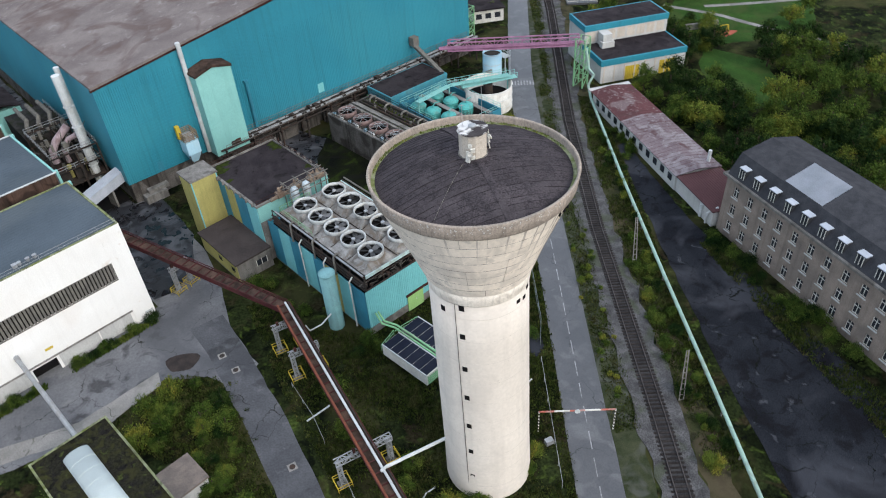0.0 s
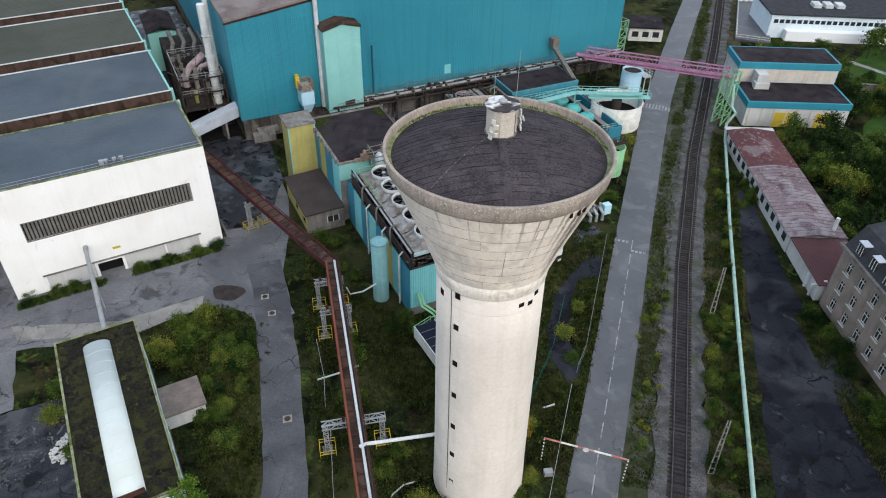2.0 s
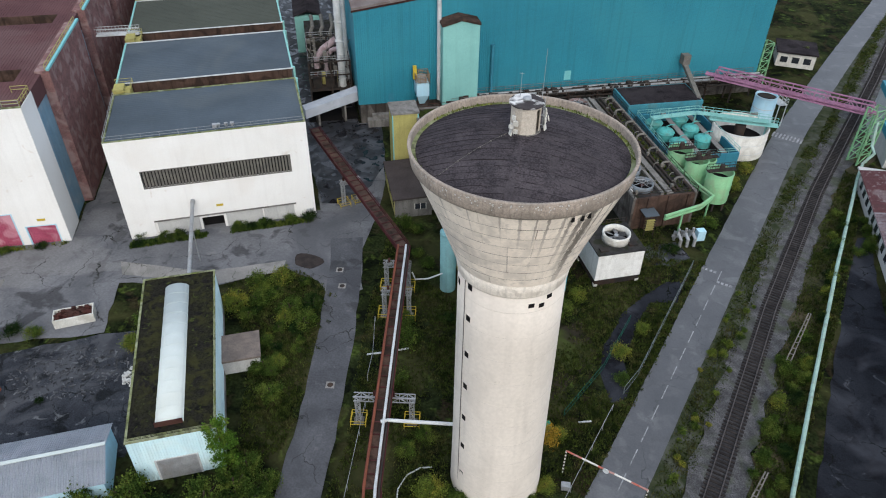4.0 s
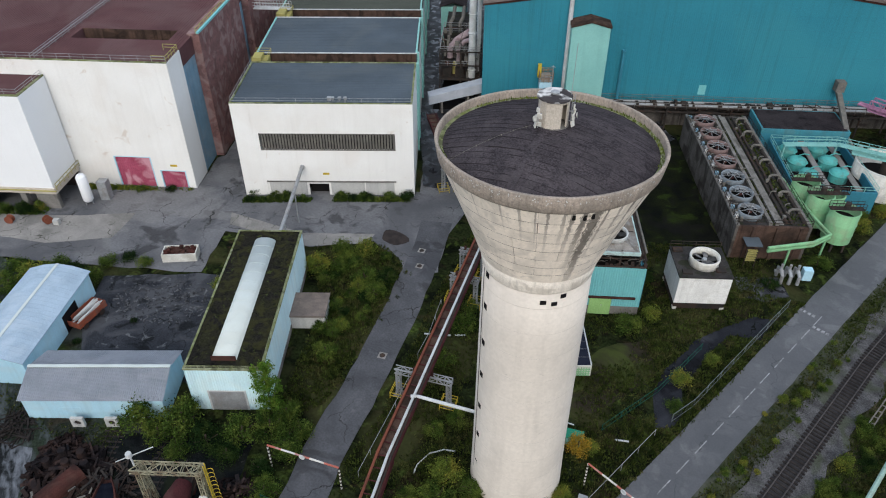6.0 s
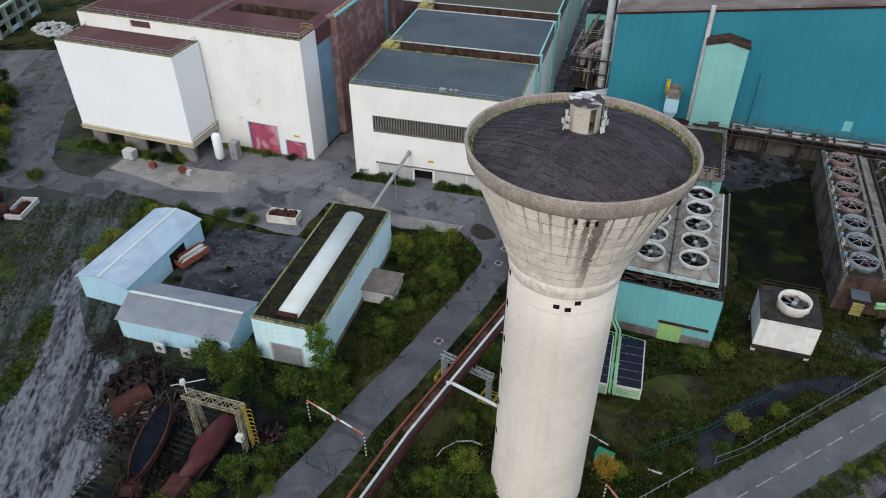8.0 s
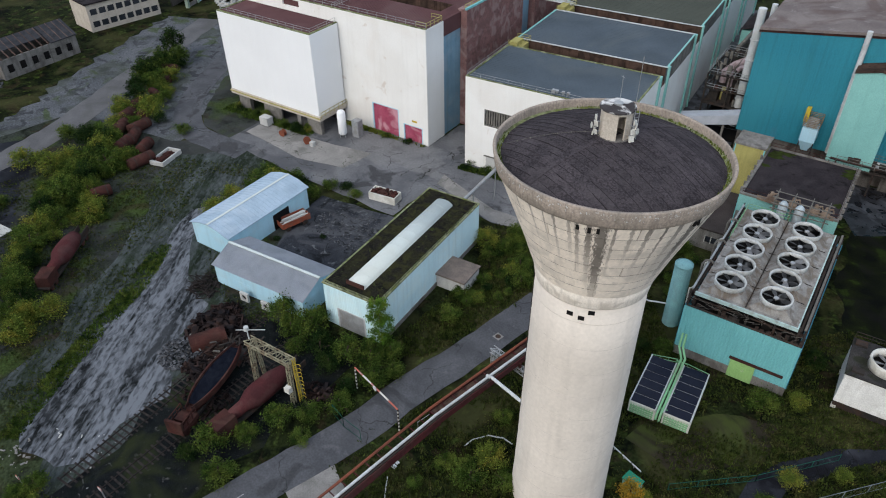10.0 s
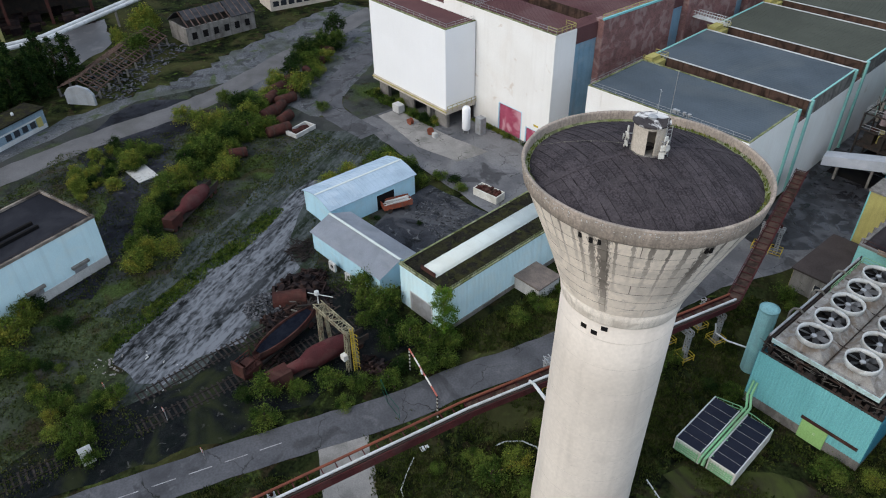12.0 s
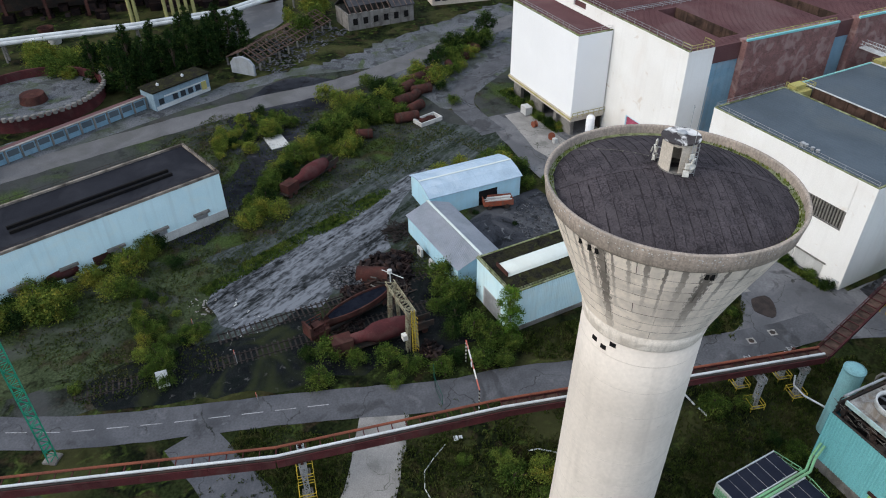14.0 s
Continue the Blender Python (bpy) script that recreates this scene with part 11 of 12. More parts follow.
    part("beam", bm, BROWN_CLAD, d)
    bm = B()
    box(bm, -40, 50, 12, 30, 0, 10.9)
    part("back_mass", bm, STEEL_DARK, d)
    bm = B()
    box(bm, -40, 50, -0.3, 30, 11, 11.4)
    part("roof", bm, ROOF_DARK, d)
    bm = B()
    rnd = random.Random(51)
    for k in range(60):
        x, yy = rnd.uniform(-38, 48), rnd.uniform(-6, 9)
        s = rnd.uniform(0.5, 1.6)
        box(bm, x - s, x + s, yy - s, yy + s, 0, s * 1.4)
    tagged(part("machinery", bm, SCRAP_MIX, d), kind="stuff")
    l = thing("laydown", "rusty ladles and white cover stored before the dark works", "ladle", -128, -98, 0, 20)
    bm = B()
    lathe(bm, [(1.6, 0), (2.2, 3.0), (2.0, 3.0), (1.4, 0.3), (0, 0.3)], 20)
    part("ladle", bm, RUST, l)
    bm = B()
    lathe(bm, [(1.5, 0), (2.0, 2.0), (1.8, 2.0), (0, 0.8)], 18, 5, 3)
    part("ladle", bm, PLASTER_PALE, l)


upper_works()

def derelict_frame():
    t = thing("derelict_frame", "derelict pale green concrete frame building with dark bays", "building", -177.5, 29.5, 0, 140)
    PALE_GREEN = mat("flaking_pale_green", (0.30, 0.38, 0.30), (0.22, 0.28, 0.23), scale=0.4, stain=(0.12, 0.12, 0.10), stain_scale=0.4, stain_amount=0.5, streak=0.4)
    for k in range(5):
        bm = B()
        box(bm, k * 5.0 - 0.45, k * 5.0 + 0.45, -0.45, 0.45, 0, 6.4)
        part("column", bm, PALE_GREEN, t, "pale green concrete column")
    for z in (3.2, 6.4):
        bm = B()
        box(bm, -0.6, 20.6, -0.55, 0.5, z, z + 0.6)
        part("beam", bm, PALE_GREEN, t)
    bm = B()
    box(bm, -0.6, 20.6, 0.52, 9.0, 6.6, 6.95)
    part("roof", bm, ROOF_DARK, t, "dark sagging roof slab")
    bm = B()
    box(bm, -0.4, 20.4, 5.0, 5.3, 0, 6.6)
    part("rear_wall", bm, CONC_BLACK, t)
    for k in range(4):
        bm = B()
        box(bm, k * 5.0 + 0.45, k * 5.0 + 4.55, -0.1, 0.1, 0, 1.1)
        part("parapet", bm, BLUE_CLAD if k % 2 else CONC_OLD, t)
    debris("rubble_heap", "pale rubble at the end of the drive", -176, 42, 7, 4, 260, 0.2, 1.0, 2.2, PLASTER_PALE, 61, 20)


derelict_frame()

# side rails in the cinder yard
for k, (p, q) in enumerate((((-6.5, -17), (-10.5, -10)), ((-14, -2), (-33, 30)), ((-19, -3), (-38, 24)))) :
    bm = B()
    d = (Vector((*q, 0)) - Vector((*p, 0))).normalized()
    s = Vector((-d.y, d.x, 0))
    for w in (-0.75, 0.75):
        beam(bm, Vector((*p, 0.06)) + s * w, Vector((*q, 0.06)) + s * w, 0.07, 0.14)
    ln = (Vector((*q, 0)) - Vector((*p, 0))).length
    kk = 0.0
    while kk < ln:
        c = Vector((*p, 0.0)) + d * kk
        beam(bm, c - s * 1.25, c + s * 1.25, 0.24, 0.1)
        kk += 0.75
    tagged(part("siding_track", bm, TIMBER), "old rusty siding half buried in cinders", "railway track", "", "structure")


# ---- plants ----
def crown(bm, rnd, cx, cy_, cz, rx, ry, rz, n, leaf):
    """Leaves scattered in clumps through an uneven rounded mass."""
    clumps = []
    for k in range(max(4, n // 45)):
        a, b, q = rnd.uniform(0, 6.28), rnd.uniform(-0.5, 1.0), rnd.uniform(0.45, 1.0)
        clumps.append(Vector((rx * q * math.cos(a) * math.sqrt(max(0.05, 1 - b * b * 0.8)), ry * q * math.sin(a) * math.sqrt(max(0.05, 1 - b * b * 0.8)), rz * q * b)))
    for k in range(n):
        c = rnd.choice(clumps)
        off = Vector((rnd.gauss(0, 1), rnd.gauss(0, 1), rnd.gauss(0, 1)))
        off = off * (0.24 * min(rx, ry, rz * 1.3))
        p = Vector((cx, cy_, cz)) + c + off
        if p.z < 0.03:
            p.z = rnd.uniform(0.03, 0.3)
        nrm = Vector((rnd.gauss(0, 0.7), rnd.gauss(0, 0.7), rnd.uniform(0.2, 1.2))).normalized()
        t1 = nrm.orthogonal().normalized()
        t1 = (Matrix.Rotation(rnd.uniform(0, 6.28), 3, nrm) @ t1)
        t2 = nrm.cross(t1)
        s = leaf * rnd.uniform(0.6, 1.3)
        vs = [bm.verts.new(p + t1 * s * 0.5), bm.verts.new(p + t2 * s * 0.33 + nrm * s * 0.06), bm.verts.new(p - t1 * s * 0.5), bm.verts.new(p - t2 * s * 0.33 + nrm * s * 0.06)]
        bm.faces.new(vs)


def limbs(bm, rnd, h, r, spread):
    tube(bm, [(0, 0, 0), (rnd.uniform(-0.1, 0.1) * h * 0.2, rnd.uniform(-0.1, 0.1) * h * 0.2, h * 0.45), (rnd.uniform(-0.1, 0.1), rnd.uniform(-0.1, 0.1), h * 0.85)], r, 7)
    for k in range(5):
        a = k * 1.26 + rnd.uniform(-0.3, 0.3)
        z = h * rnd.uniform(0.25, 0.6)
        tube(bm, [(0, 0, z), (spread * 0.5 * math.cos(a), spread * 0.5 * math.sin(a), z + h * 0.18), (spread * 0.8 * math.cos(a), spread * 0.8 * math.sin(a), z + h * 0.32)], r * 0.35, 5)


BUSHES = {}
KEEP_CLEAR = [(-55, -5.5, 4.2), (-58.5, -4.0, 4.4), (-62, -2.4, 4.4), (-65.5, -0.8, 4.2), (-68.5, 0.4, 3.6), (-57, -1.5, 4), (-61, 0.5, 4), (-65, 2.0, 4), (-78, 4.5, 3.2), (-87.5, 11.5, 2.6), (-90.5, 12.5, 2.6), (-93.5, 11.5, 2.2), (-96.2, 9.0, 2.2), (-99.5, 10.5, 2.0), (-103, 11, 2.2), (-104, 8, 2.0), (-108.5, 10, 2.2)]


def bush_proto(kind, variant):
    key = (kind, variant)
    if key in BUSHES:
        return BUSHES[key]
    rnd = random.Random(variant * 17 + len(kind) * 131)
    m, label = {"green": (LEAF_GREEN, "leafy green bush"), "dark": (LEAF_DARK, "dense dark green bush"), "yellow": (LEAF_YELLOW, "yellowing autumn bush"), "orange": (LEAF_ORANGE, "small orange autumn bush")}[kind]
    bm = B()
    crown(bm, rnd, 0, 0, 0.55, 0.92, 0.92, 0.56, 1900, 0.105)
    crown(bm, rnd, rnd.uniform(-0.4, 0.4), rnd.uniform(-0.4, 0.4), 0.95, 0.5, 0.5, 0.46, 760, 0.10)
    leaves = mesh_of("crown", bm, m)
    bm = B()
    limbs(bm, rnd, 1.3, 0.05, 0.8)
    stem = mesh_of("stem", bm, BARK)
    BUSHES[key] = (leaves, stem, label)
    return BUSHES[key]


def bush(x, y, r, h, kind="green", note=""):
    rnd = random.Random(int(x * 131 + y * 977))
    leaves, stem, label = bush_proto(kind, rnd.randrange(4))
    t = thing("bush", label + (note or " on rough ground"), "bush", x, y, 0, rnd.uniform(0, 360), "bushes")
    t.scale = (r, r, h / 1.4)
    piece("crown", leaves, t)
    piece("stem", stem, t)


def scatter_bushes(poly, n, rmin, rmax, kinds, seed, note="", joined=False):
    heap = {}
    rnd = random.Random(seed)
    xs, ys = [p[0] for p in poly], [p[1] for p in poly]

    def inside(x, y):
        c = False
        for (x0, y0), (x1, y1) in zip(poly, poly[1:] + poly[:1]):
            if (y0 > y) != (y1 > y) and x < (x1 - x0) * (y - y0) / (y1 - y0) + x0:
                c = not c
        return c
    k = 0
    for _ in range(n * 30):
        if k >= n:
            break
        x, y = rnd.uniform(min(xs), max(xs)), rnd.uniform(min(ys), max(ys))
        if inside(x, y) and not any((x - a) ** 2 + (y - b) ** 2 < c * c for a, b, c in KEEP_CLEAR):
            r = rnd.uniform(rmin, rmax)
            h, kd = r * rnd.uniform(0.9, 2.0), rnd.choice(kinds)
            if joined:
                me = bush_proto(kd, rnd.randrange(4))[0]
                heap.setdefault(kd, []).append((me, Matrix.Translation((x, y, 0)) @ Matrix.Rotation(rnd.uniform(0, 6.28), 4, "Z") @ Matrix.Diagonal((r, r, h / 1.4, 1))))
            else:
                bush(x, y, r, h, kd, note)
            k += 1
    for kd, items in heap.items():
        vs, fs = [], []
        for me, m in items:
            base = len(vs)
            vs += [tuple(m @ v.co) for v in me.vertices]
            fs += [tuple(base + i for i in p.vertices) for p in me.polygons]
        me = bpy.data.meshes.new("undergrowth")
        me.from_pydata(vs, [], fs)
        me.materials.append({"green": LEAF_GREEN, "dark": LEAF_DARK, "yellow": LEAF_YELLOW}[kd])
        tagged(new("undergrowth", me), {"green": "leafy green", "dark": "dark green", "yellow": "yellowing"}[kd] + " scrub" + note, "scrub", "", "stuff")


GY = ("green", "green", "green", "yellow", "dark")
# by the mossy shed and the lane
scatter_bushes(plan((0.2, 45), (3.5, 50), (8, 62), (10.5, 72), (8, 76), (2, 76), (-1.5, 72), (1.5, 64), (0.6, 56)), 34, 0.7, 2.0, GY, 1, " between shed and lane")
for u, v, r, h, kd in ((-15.8, 40.8, 2.6, 4.0, "green"), (-11.0, 41.2, 2.7, 4.0, "green"), (-13.2, 39.4, 1.8, 2.6, "green"), (-3.4, 39.8, 2.2, 3.4, "green"), (-0.3, 40.8, 2.0, 3.6, "green"), (1.0, 43.5, 1.8, 2.6, "green"), (2.2, 38.6, 2.0, 2.8, "green"), (1.0, 33.0, 2.6, 3.2, "green"), (-1.2, 30.0, 2.6, 3.0, "green"), (-3.6, 27.4, 2.9, 3.8, "green"), (-7.6, 20.4, 3.2, 4.6, "green"), (-5.0, 23.6, 2.4, 3.2, "green"), (-8.9, 18.0, 2.0, 2.6, "dark"), (-0.2, 35.6, 2.0, 2.8, "dark"), (3.2, 41.2, 1.6, 2.2, "green"), (0.5, 26.8, 2.0, 2.0, "green"), (-4.4, 37.2, 1.8, 2.4, "dark"), (-7.4, 39.0, 2.2, 2.6, "dark"), (-10.4, 37.6, 1.6, 1.8, "green")):
    p = site(u, v)
    k = 0.68 if v < 36 else 1.0
    bush(p.x, p.y, r * k, h * k * 0.95, kd, " beside the wagons")
for u, v, r, h, kd in ((-12.4, 59.5, 1.2, 1.6, "green"), (-14.2, 66.0, 1.6, 2.0, "yellow"), (-13.0, 70.0, 1.8, 2.2, "green"), (-34.2, 66.0, 2.0, 2.6, "green"), (-36.5, 66.6, 2.4, 3.0, "dark"), (-39.6, 67.4, 2.2, 2.8, "green"), (-42.6, 66.0, 2.4, 3.2, "yellow"), (-45.0, 63.5, 2.2, 2.6, "green"), (-45.5, 58.5, 2.0, 2.6, "yellow"), (-45.2, 54.0, 2.2, 2.4, "yellow"), (-33.2, 70.4, 1.6, 1.8, "green"), (-30.6, 71.6, 1.4, 1.6, "dark"), (-28.0, 70.6, 1.4, 1.4, "green"), (-46.5, 67.8, 2.0, 2.2, "green"), (-16.6, 91.2, 1.3, 1.3, "green"), (-13.0, 91.4, 1.0, 1.0, "green"), (-1.0, 91.3, 1.4, 1.2, "green"), (3.0, 91.3, 1.2, 1.0, "dark"), (7.0, 91.6, 1.3, 1.4, "green"), (10.2, 91.6, 1.4, 1.6, "dark"), (-36.8, 90.8, 1.0, 1.0, "green"), (-31.6, 91.2, 1.1, 1.1, "dark"), (-57.5, 82.6, 1.5, 1.8, "green"), (-54.0, 83.2, 1.3, 1.4, "green"), (-66, 82, 1.6, 1.6, "green"), (-52.2, 83.0, 1.2, 1.4, "dark")):
    p = site(u, v)
    bush(p.x, p.y, r, h, kd, " at the yard edge")
for x, y, r, h, kd in ((-14.5, 62.0, 2.0, 2.8, "green"), (-13.0, 55.2, 1.9, 2.2, "green"), (-16.2, 65.8, 1.3, 1.4, "green"), (-9.2, 70.4, 1.5, 2.0, "green"), (-7.6, 68.6, 1.2, 1.6, "green"), (-10.8, 68.0, 1.2, 1.5, "dark"), (-6.0, 48.6, 1.4, 1.6, "green"), (-7.4, 45.8, 1.3, 1.6, "green"), (3.2, 75.6, 2.1, 2.2, "green"), (5.0, 79.8, 1.4, 2.0, "yellow"), (7.4, 53.6, 1.5, 2.4, "orange"), (8.6, 54.6, 1.1, 1.6, "yellow"), (-2.6, 41.8, 2.0, 2.4, "yellow"), (-1.4, 38.6, 2.2, 2.2, "green"), (-4.4, 37.0, 1.4, 1.2, "green"), (0.6, 42.0, 1.6, 1.6, "green"), (12.6, 71.0, 1.5, 1.6, "yellow"), (14.6, 76.6, 1.1, 1.4, "yellow"), (13.8, 66.2, 1.2, 1.2, "green"), (20.4, 106, 2.0, 1.4, "green"), (16.0, 97.0, 1.4, 0.8, "dark"), (23.5, 119, 1.6, 2.6, "yellow"), (25.6, 126.4, 1.6, 2.2, "yellow"), (22.6, 122.8, 1.4, 2.0, "green"), (-26.0, 86.2, 1.8, 2.4, "green"), (-27.6, 90.0, 1.6, 2.0, "dark"), (-23.4, 86.0, 1.4, 1.4, "green"), (-28.9, 94.4, 1.5, 2.2, "dark"), (-20.6, 80.4, 1.2, 1.2, "green"), (-18.4, 78.6, 1.4, 1.4, "green"), (0.4, 86.8, 1.6, 1.8, "dark"), (4.4, 92.4, 1.2, 1.2, "dark"), (-3.4, 33.0, 1.0, 0.8, "green"), (8.8, 47.2, 1.2, 1.4, "yellow"), (7.2, 45.2, 1.2, 1.3, "green")):
    bush(x, y, r, h, kd, " in the grass")
# band of bushes along the old sidings on the left
scatter_bushes([(-42, -9), (-50, -11.5), (-70, -9.5), (-84, -7), (-98, -1), (-90, 8), (-70, 3), (-56, 0)], 66, 0.6, 2.1, ("green", "yellow", "green", "yellow", "dark", "green"), 2, " along the old sidings")
scatter_bushes([(-42, -9), (-50, -11.5), (-70, -9.5), (-84, -7), (-98, -1), (-90, 8), (-70, 3), (-56, 0)], 60, 0.6, 2.1, ("green", "yellow", "green", "yellow", "dark", "green"), 52, " along the old sidings", True)
for x, y, r, h, kd in ((-106, -2.4, 2.2, 3.2, "green"), (-97, -9.8, 2.6, 3.8, "yellow"), (-92.6, -5, 2.8, 4.4, "yellow"), (-94.5, -2.0, 2.4, 4.0, "yellow"), (-92.3, 1.2, 3.0, 4.2, "green"), (-88.3, 4.6, 3.2, 4.8, "green"), (-86.2, 0.4, 3.0, 4.4, "dark"), (-82.6, -2.6, 2.8, 4.2, "green"), (-79.6, -3.0, 3.0, 4.8, "green"), (-77.4, -6.0, 2.6, 3.8, "dark"), (-74.0, -4.6, 2.4, 3.6, "green"), (-72.5, -7.2, 2.2, 3.6, "yellow"), (-67.3, -7.6, 2.6, 4.0, "green"), (-63.0, -8.2, 2.2, 3.2, "dark"), (-57.7, -8.9, 2.6, 3.8, "green"), (-53.6, -8.4, 2.2, 3.0, "dark"), (-50.6, -9.3, 2.4, 3.4, "green"), (-46.0, -9.2, 2.4, 3.2, "yellow"), (-102, 1.6, 3.0, 4.4, "dark"), (-98.4, 4.2, 2.4, 3.8, "dark"), (-98.4, 19.3, 1.6, 2.4, "green"), (-84.9, -17.0, 2.2, 2.6, "green"), (-83.4, -13.7, 2.0, 2.4, "green"), (-71.2, -18.0, 1.8, 2.2, "yellow")):
    bush(x, y, r, h, kd, " along the old sidings")
scatter_bushes([(-84, 0), (-100, 2), (-122, 10), (-140, 18), (-136, 24), (-112, 17), (-94, 12)], 46, 1.4, 3.0, ("green", "yellow", "green", "dark"), 3, " among rusty tanks", True)
scatter_bushes([(-40, -24), (-20, -40), (-14, -34), (-24, -20), (-36, -13)], 26, 1.6, 3.0, ("yellow", "green", "dark", "yellow"), 4, " before the long building")
for x, y, r, h in ((-12.7, -7.9, 1.7, 2.6), (-9.9, -6.3, 1.5, 2.2), (-7.4, -17.2, 1.0, 1.4), (-26.0, -20.3, 2.2, 3.0), (-12.6, 13.2, 1.9, 2.6), (-24.4, -29.3, 2.0, 2.6), (-11.2, -9.6, 1.1, 1.5)):
    bush(x, y, r, h, "green", " beside the old rails")
scatter_bushes([(-70, -20), (-82, -22), (-90, -14), (-80, -12)], 9, 1.2, 2.4, ("green", "yellow"), 7, " by the white plate")
scatter_bushes([(-66, -24), (-74, -27), (-88, -24), (-90, -19), (-76, -19)], 26, 0.7, 1.8, ("green", "yellow", "dark"), 31, " on the old storage ground", True)
scatter_bushes([(-90, -60), (-118, -70), (-112, -92), (-102, -84), (-100, -66)], 20, 2.0, 4.0, ("yellow", "green", "yellow"), 8, " round the basin", True)
scatter_bushes([(-128, -28), (-150, -40), (-165, -30), (-150, -26)], 10, 2.0, 4.0, ("yellow", "green"), 9, " behind the ruin", True)
scatter_bushes([(-46, 30), (-62, 20), (-80, 20), (-64, 40), (-50, 44)], 6, 0.5, 0.9, ("green", "dark"), 10, " on the slurry flat")
# along the railway
scatter_bushes([(28, 40), (31.5, 40), (36, 72), (36.5, 84), (33.5, 84), (30, 60)], 36, 0.5, 1.3, ("green", "green", "dark", "yellow"), 11, " beside the railway", True)
scatter_bushes([(38, 86), (43, 100), (47, 128), (43.5, 132), (38, 108)], 22, 0.5, 1.2, ("green", "yellow", "dark"), 12, " beside the pipeline", True)
scatter_bushes([(46.5, 76), (49, 66), (53, 52), (55.5, 52), (50, 76), (48.5, 86)], 26, 0.7, 1.6, ("green", "dark"), 13, " at the office wall", True)
scatter_bushes([(21, 52), (24, 56), (29, 88), (27, 92), (23, 76)], 26, 0.3, 0.7, ("yellow", "green", "yellow"), 14, " on the road verge", True)
scatter_bushes([(45, 100), (47, 112), (46, 128), (44.8, 112)], 10, 0.6, 1.2, ("green",), 15, " by the shed")


def tree_proto(kind, variant):
    key = ("tree" + kind, variant)
    if key in BUSHES:
        return BUSHES[key]
    rnd = random.Random(variant * 37 + len(kind))
    bm = B()
    if kind == "conifer":
        for k in range(9):
            z, r = 1.2 + k * 1.0, 3.2 * (1 - k / 11.0)
            crown(bm, rnd, 0, 0, z, r, r, 1.0, 620 - 45 * k, 0.36)
        leaves = mesh_of("crown", bm, LEAF_DARK)
    else:
        m = {"broad": LEAF_GREEN, "dark": LEAF_DARK, "gold": LEAF_YELLOW}[kind]
        for k in range(6):
            a = k * 1.05
            crown(bm, rnd, 1.6 * math.cos(a), 1.6 * math.sin(a), 3.6 + rnd.uniform(-0.6, 1.8), 1.7, 1.7, 1.5, 330, 0.40)
        crown(bm, rnd, 0, 0, 5.6, 2.0, 2.0, 1.6, 420, 0.38)
        crown(bm, rnd, 0, 0, 1.6, 2.2, 2.2, 1.0, 260, 0.38)
        leaves = mesh_of("crown", bm, m)
    bm = B()
    limbs(bm, rnd, 7.0 if kind != "conifer" else 10.0, 0.22, 2.0 if kind != "conifer" else 0.8)
    trunk = mesh_of("trunk", bm, BARK)
    BUSHES[key] = (leaves, trunk, {"conifer": "tall dense dark conifer", "broad": "broad green leafy tree", "dark": "dark green leafy tree", "gold": "yellowing autumn tree"}[kind])
    return BUSHES[key]


def tree(x, y, s, kind, note):
    rnd = random.Random(int(x * 71 + y * 313))
    leaves, trunk, label = tree_proto(kind, rnd.randrange(3))
    t = thing("tree", label + note, "tree", x, y, 0, rnd.uniform(0, 360), "trees")
    t.scale = (s, s, s * rnd.uniform(0.85, 1.15))
    piece("crown", leaves, t)
    piece("trunk", trunk, t)


rnd_t = random.Random(60)
for k in range(14):
    f = k / 13
    tree(-96 - 26 * f + rnd_t.uniform(-2, 2), -61 + 21 * f + rnd_t.uniform(-3, 3), rnd_t.uniform(0.95, 1.25), "conifer", " in a dense row")
    tree(-101 - 25 * f + rnd_t.uniform(-2, 2), -67 + 20 * f + rnd_t.uniform(-3, 3), rnd_t.uniform(0.9, 1.2), "conifer", " in a dense row")
for x, y, s in ((-58, -70, 0.8), (-54, -66, 0.7), (-61.5, -74, 0.8)):
    tree(x, y, s, "conifer", " by the blue wall")
for x, y, s in ((-141, 22, 0.9), (-134, 19.5, 0.8), (-128, 14.5, 0.8), (-122, 12.0, 0.7), (-117, 11.5, 0.7)):
    tree(x, y, s, "dark", " on the bank")
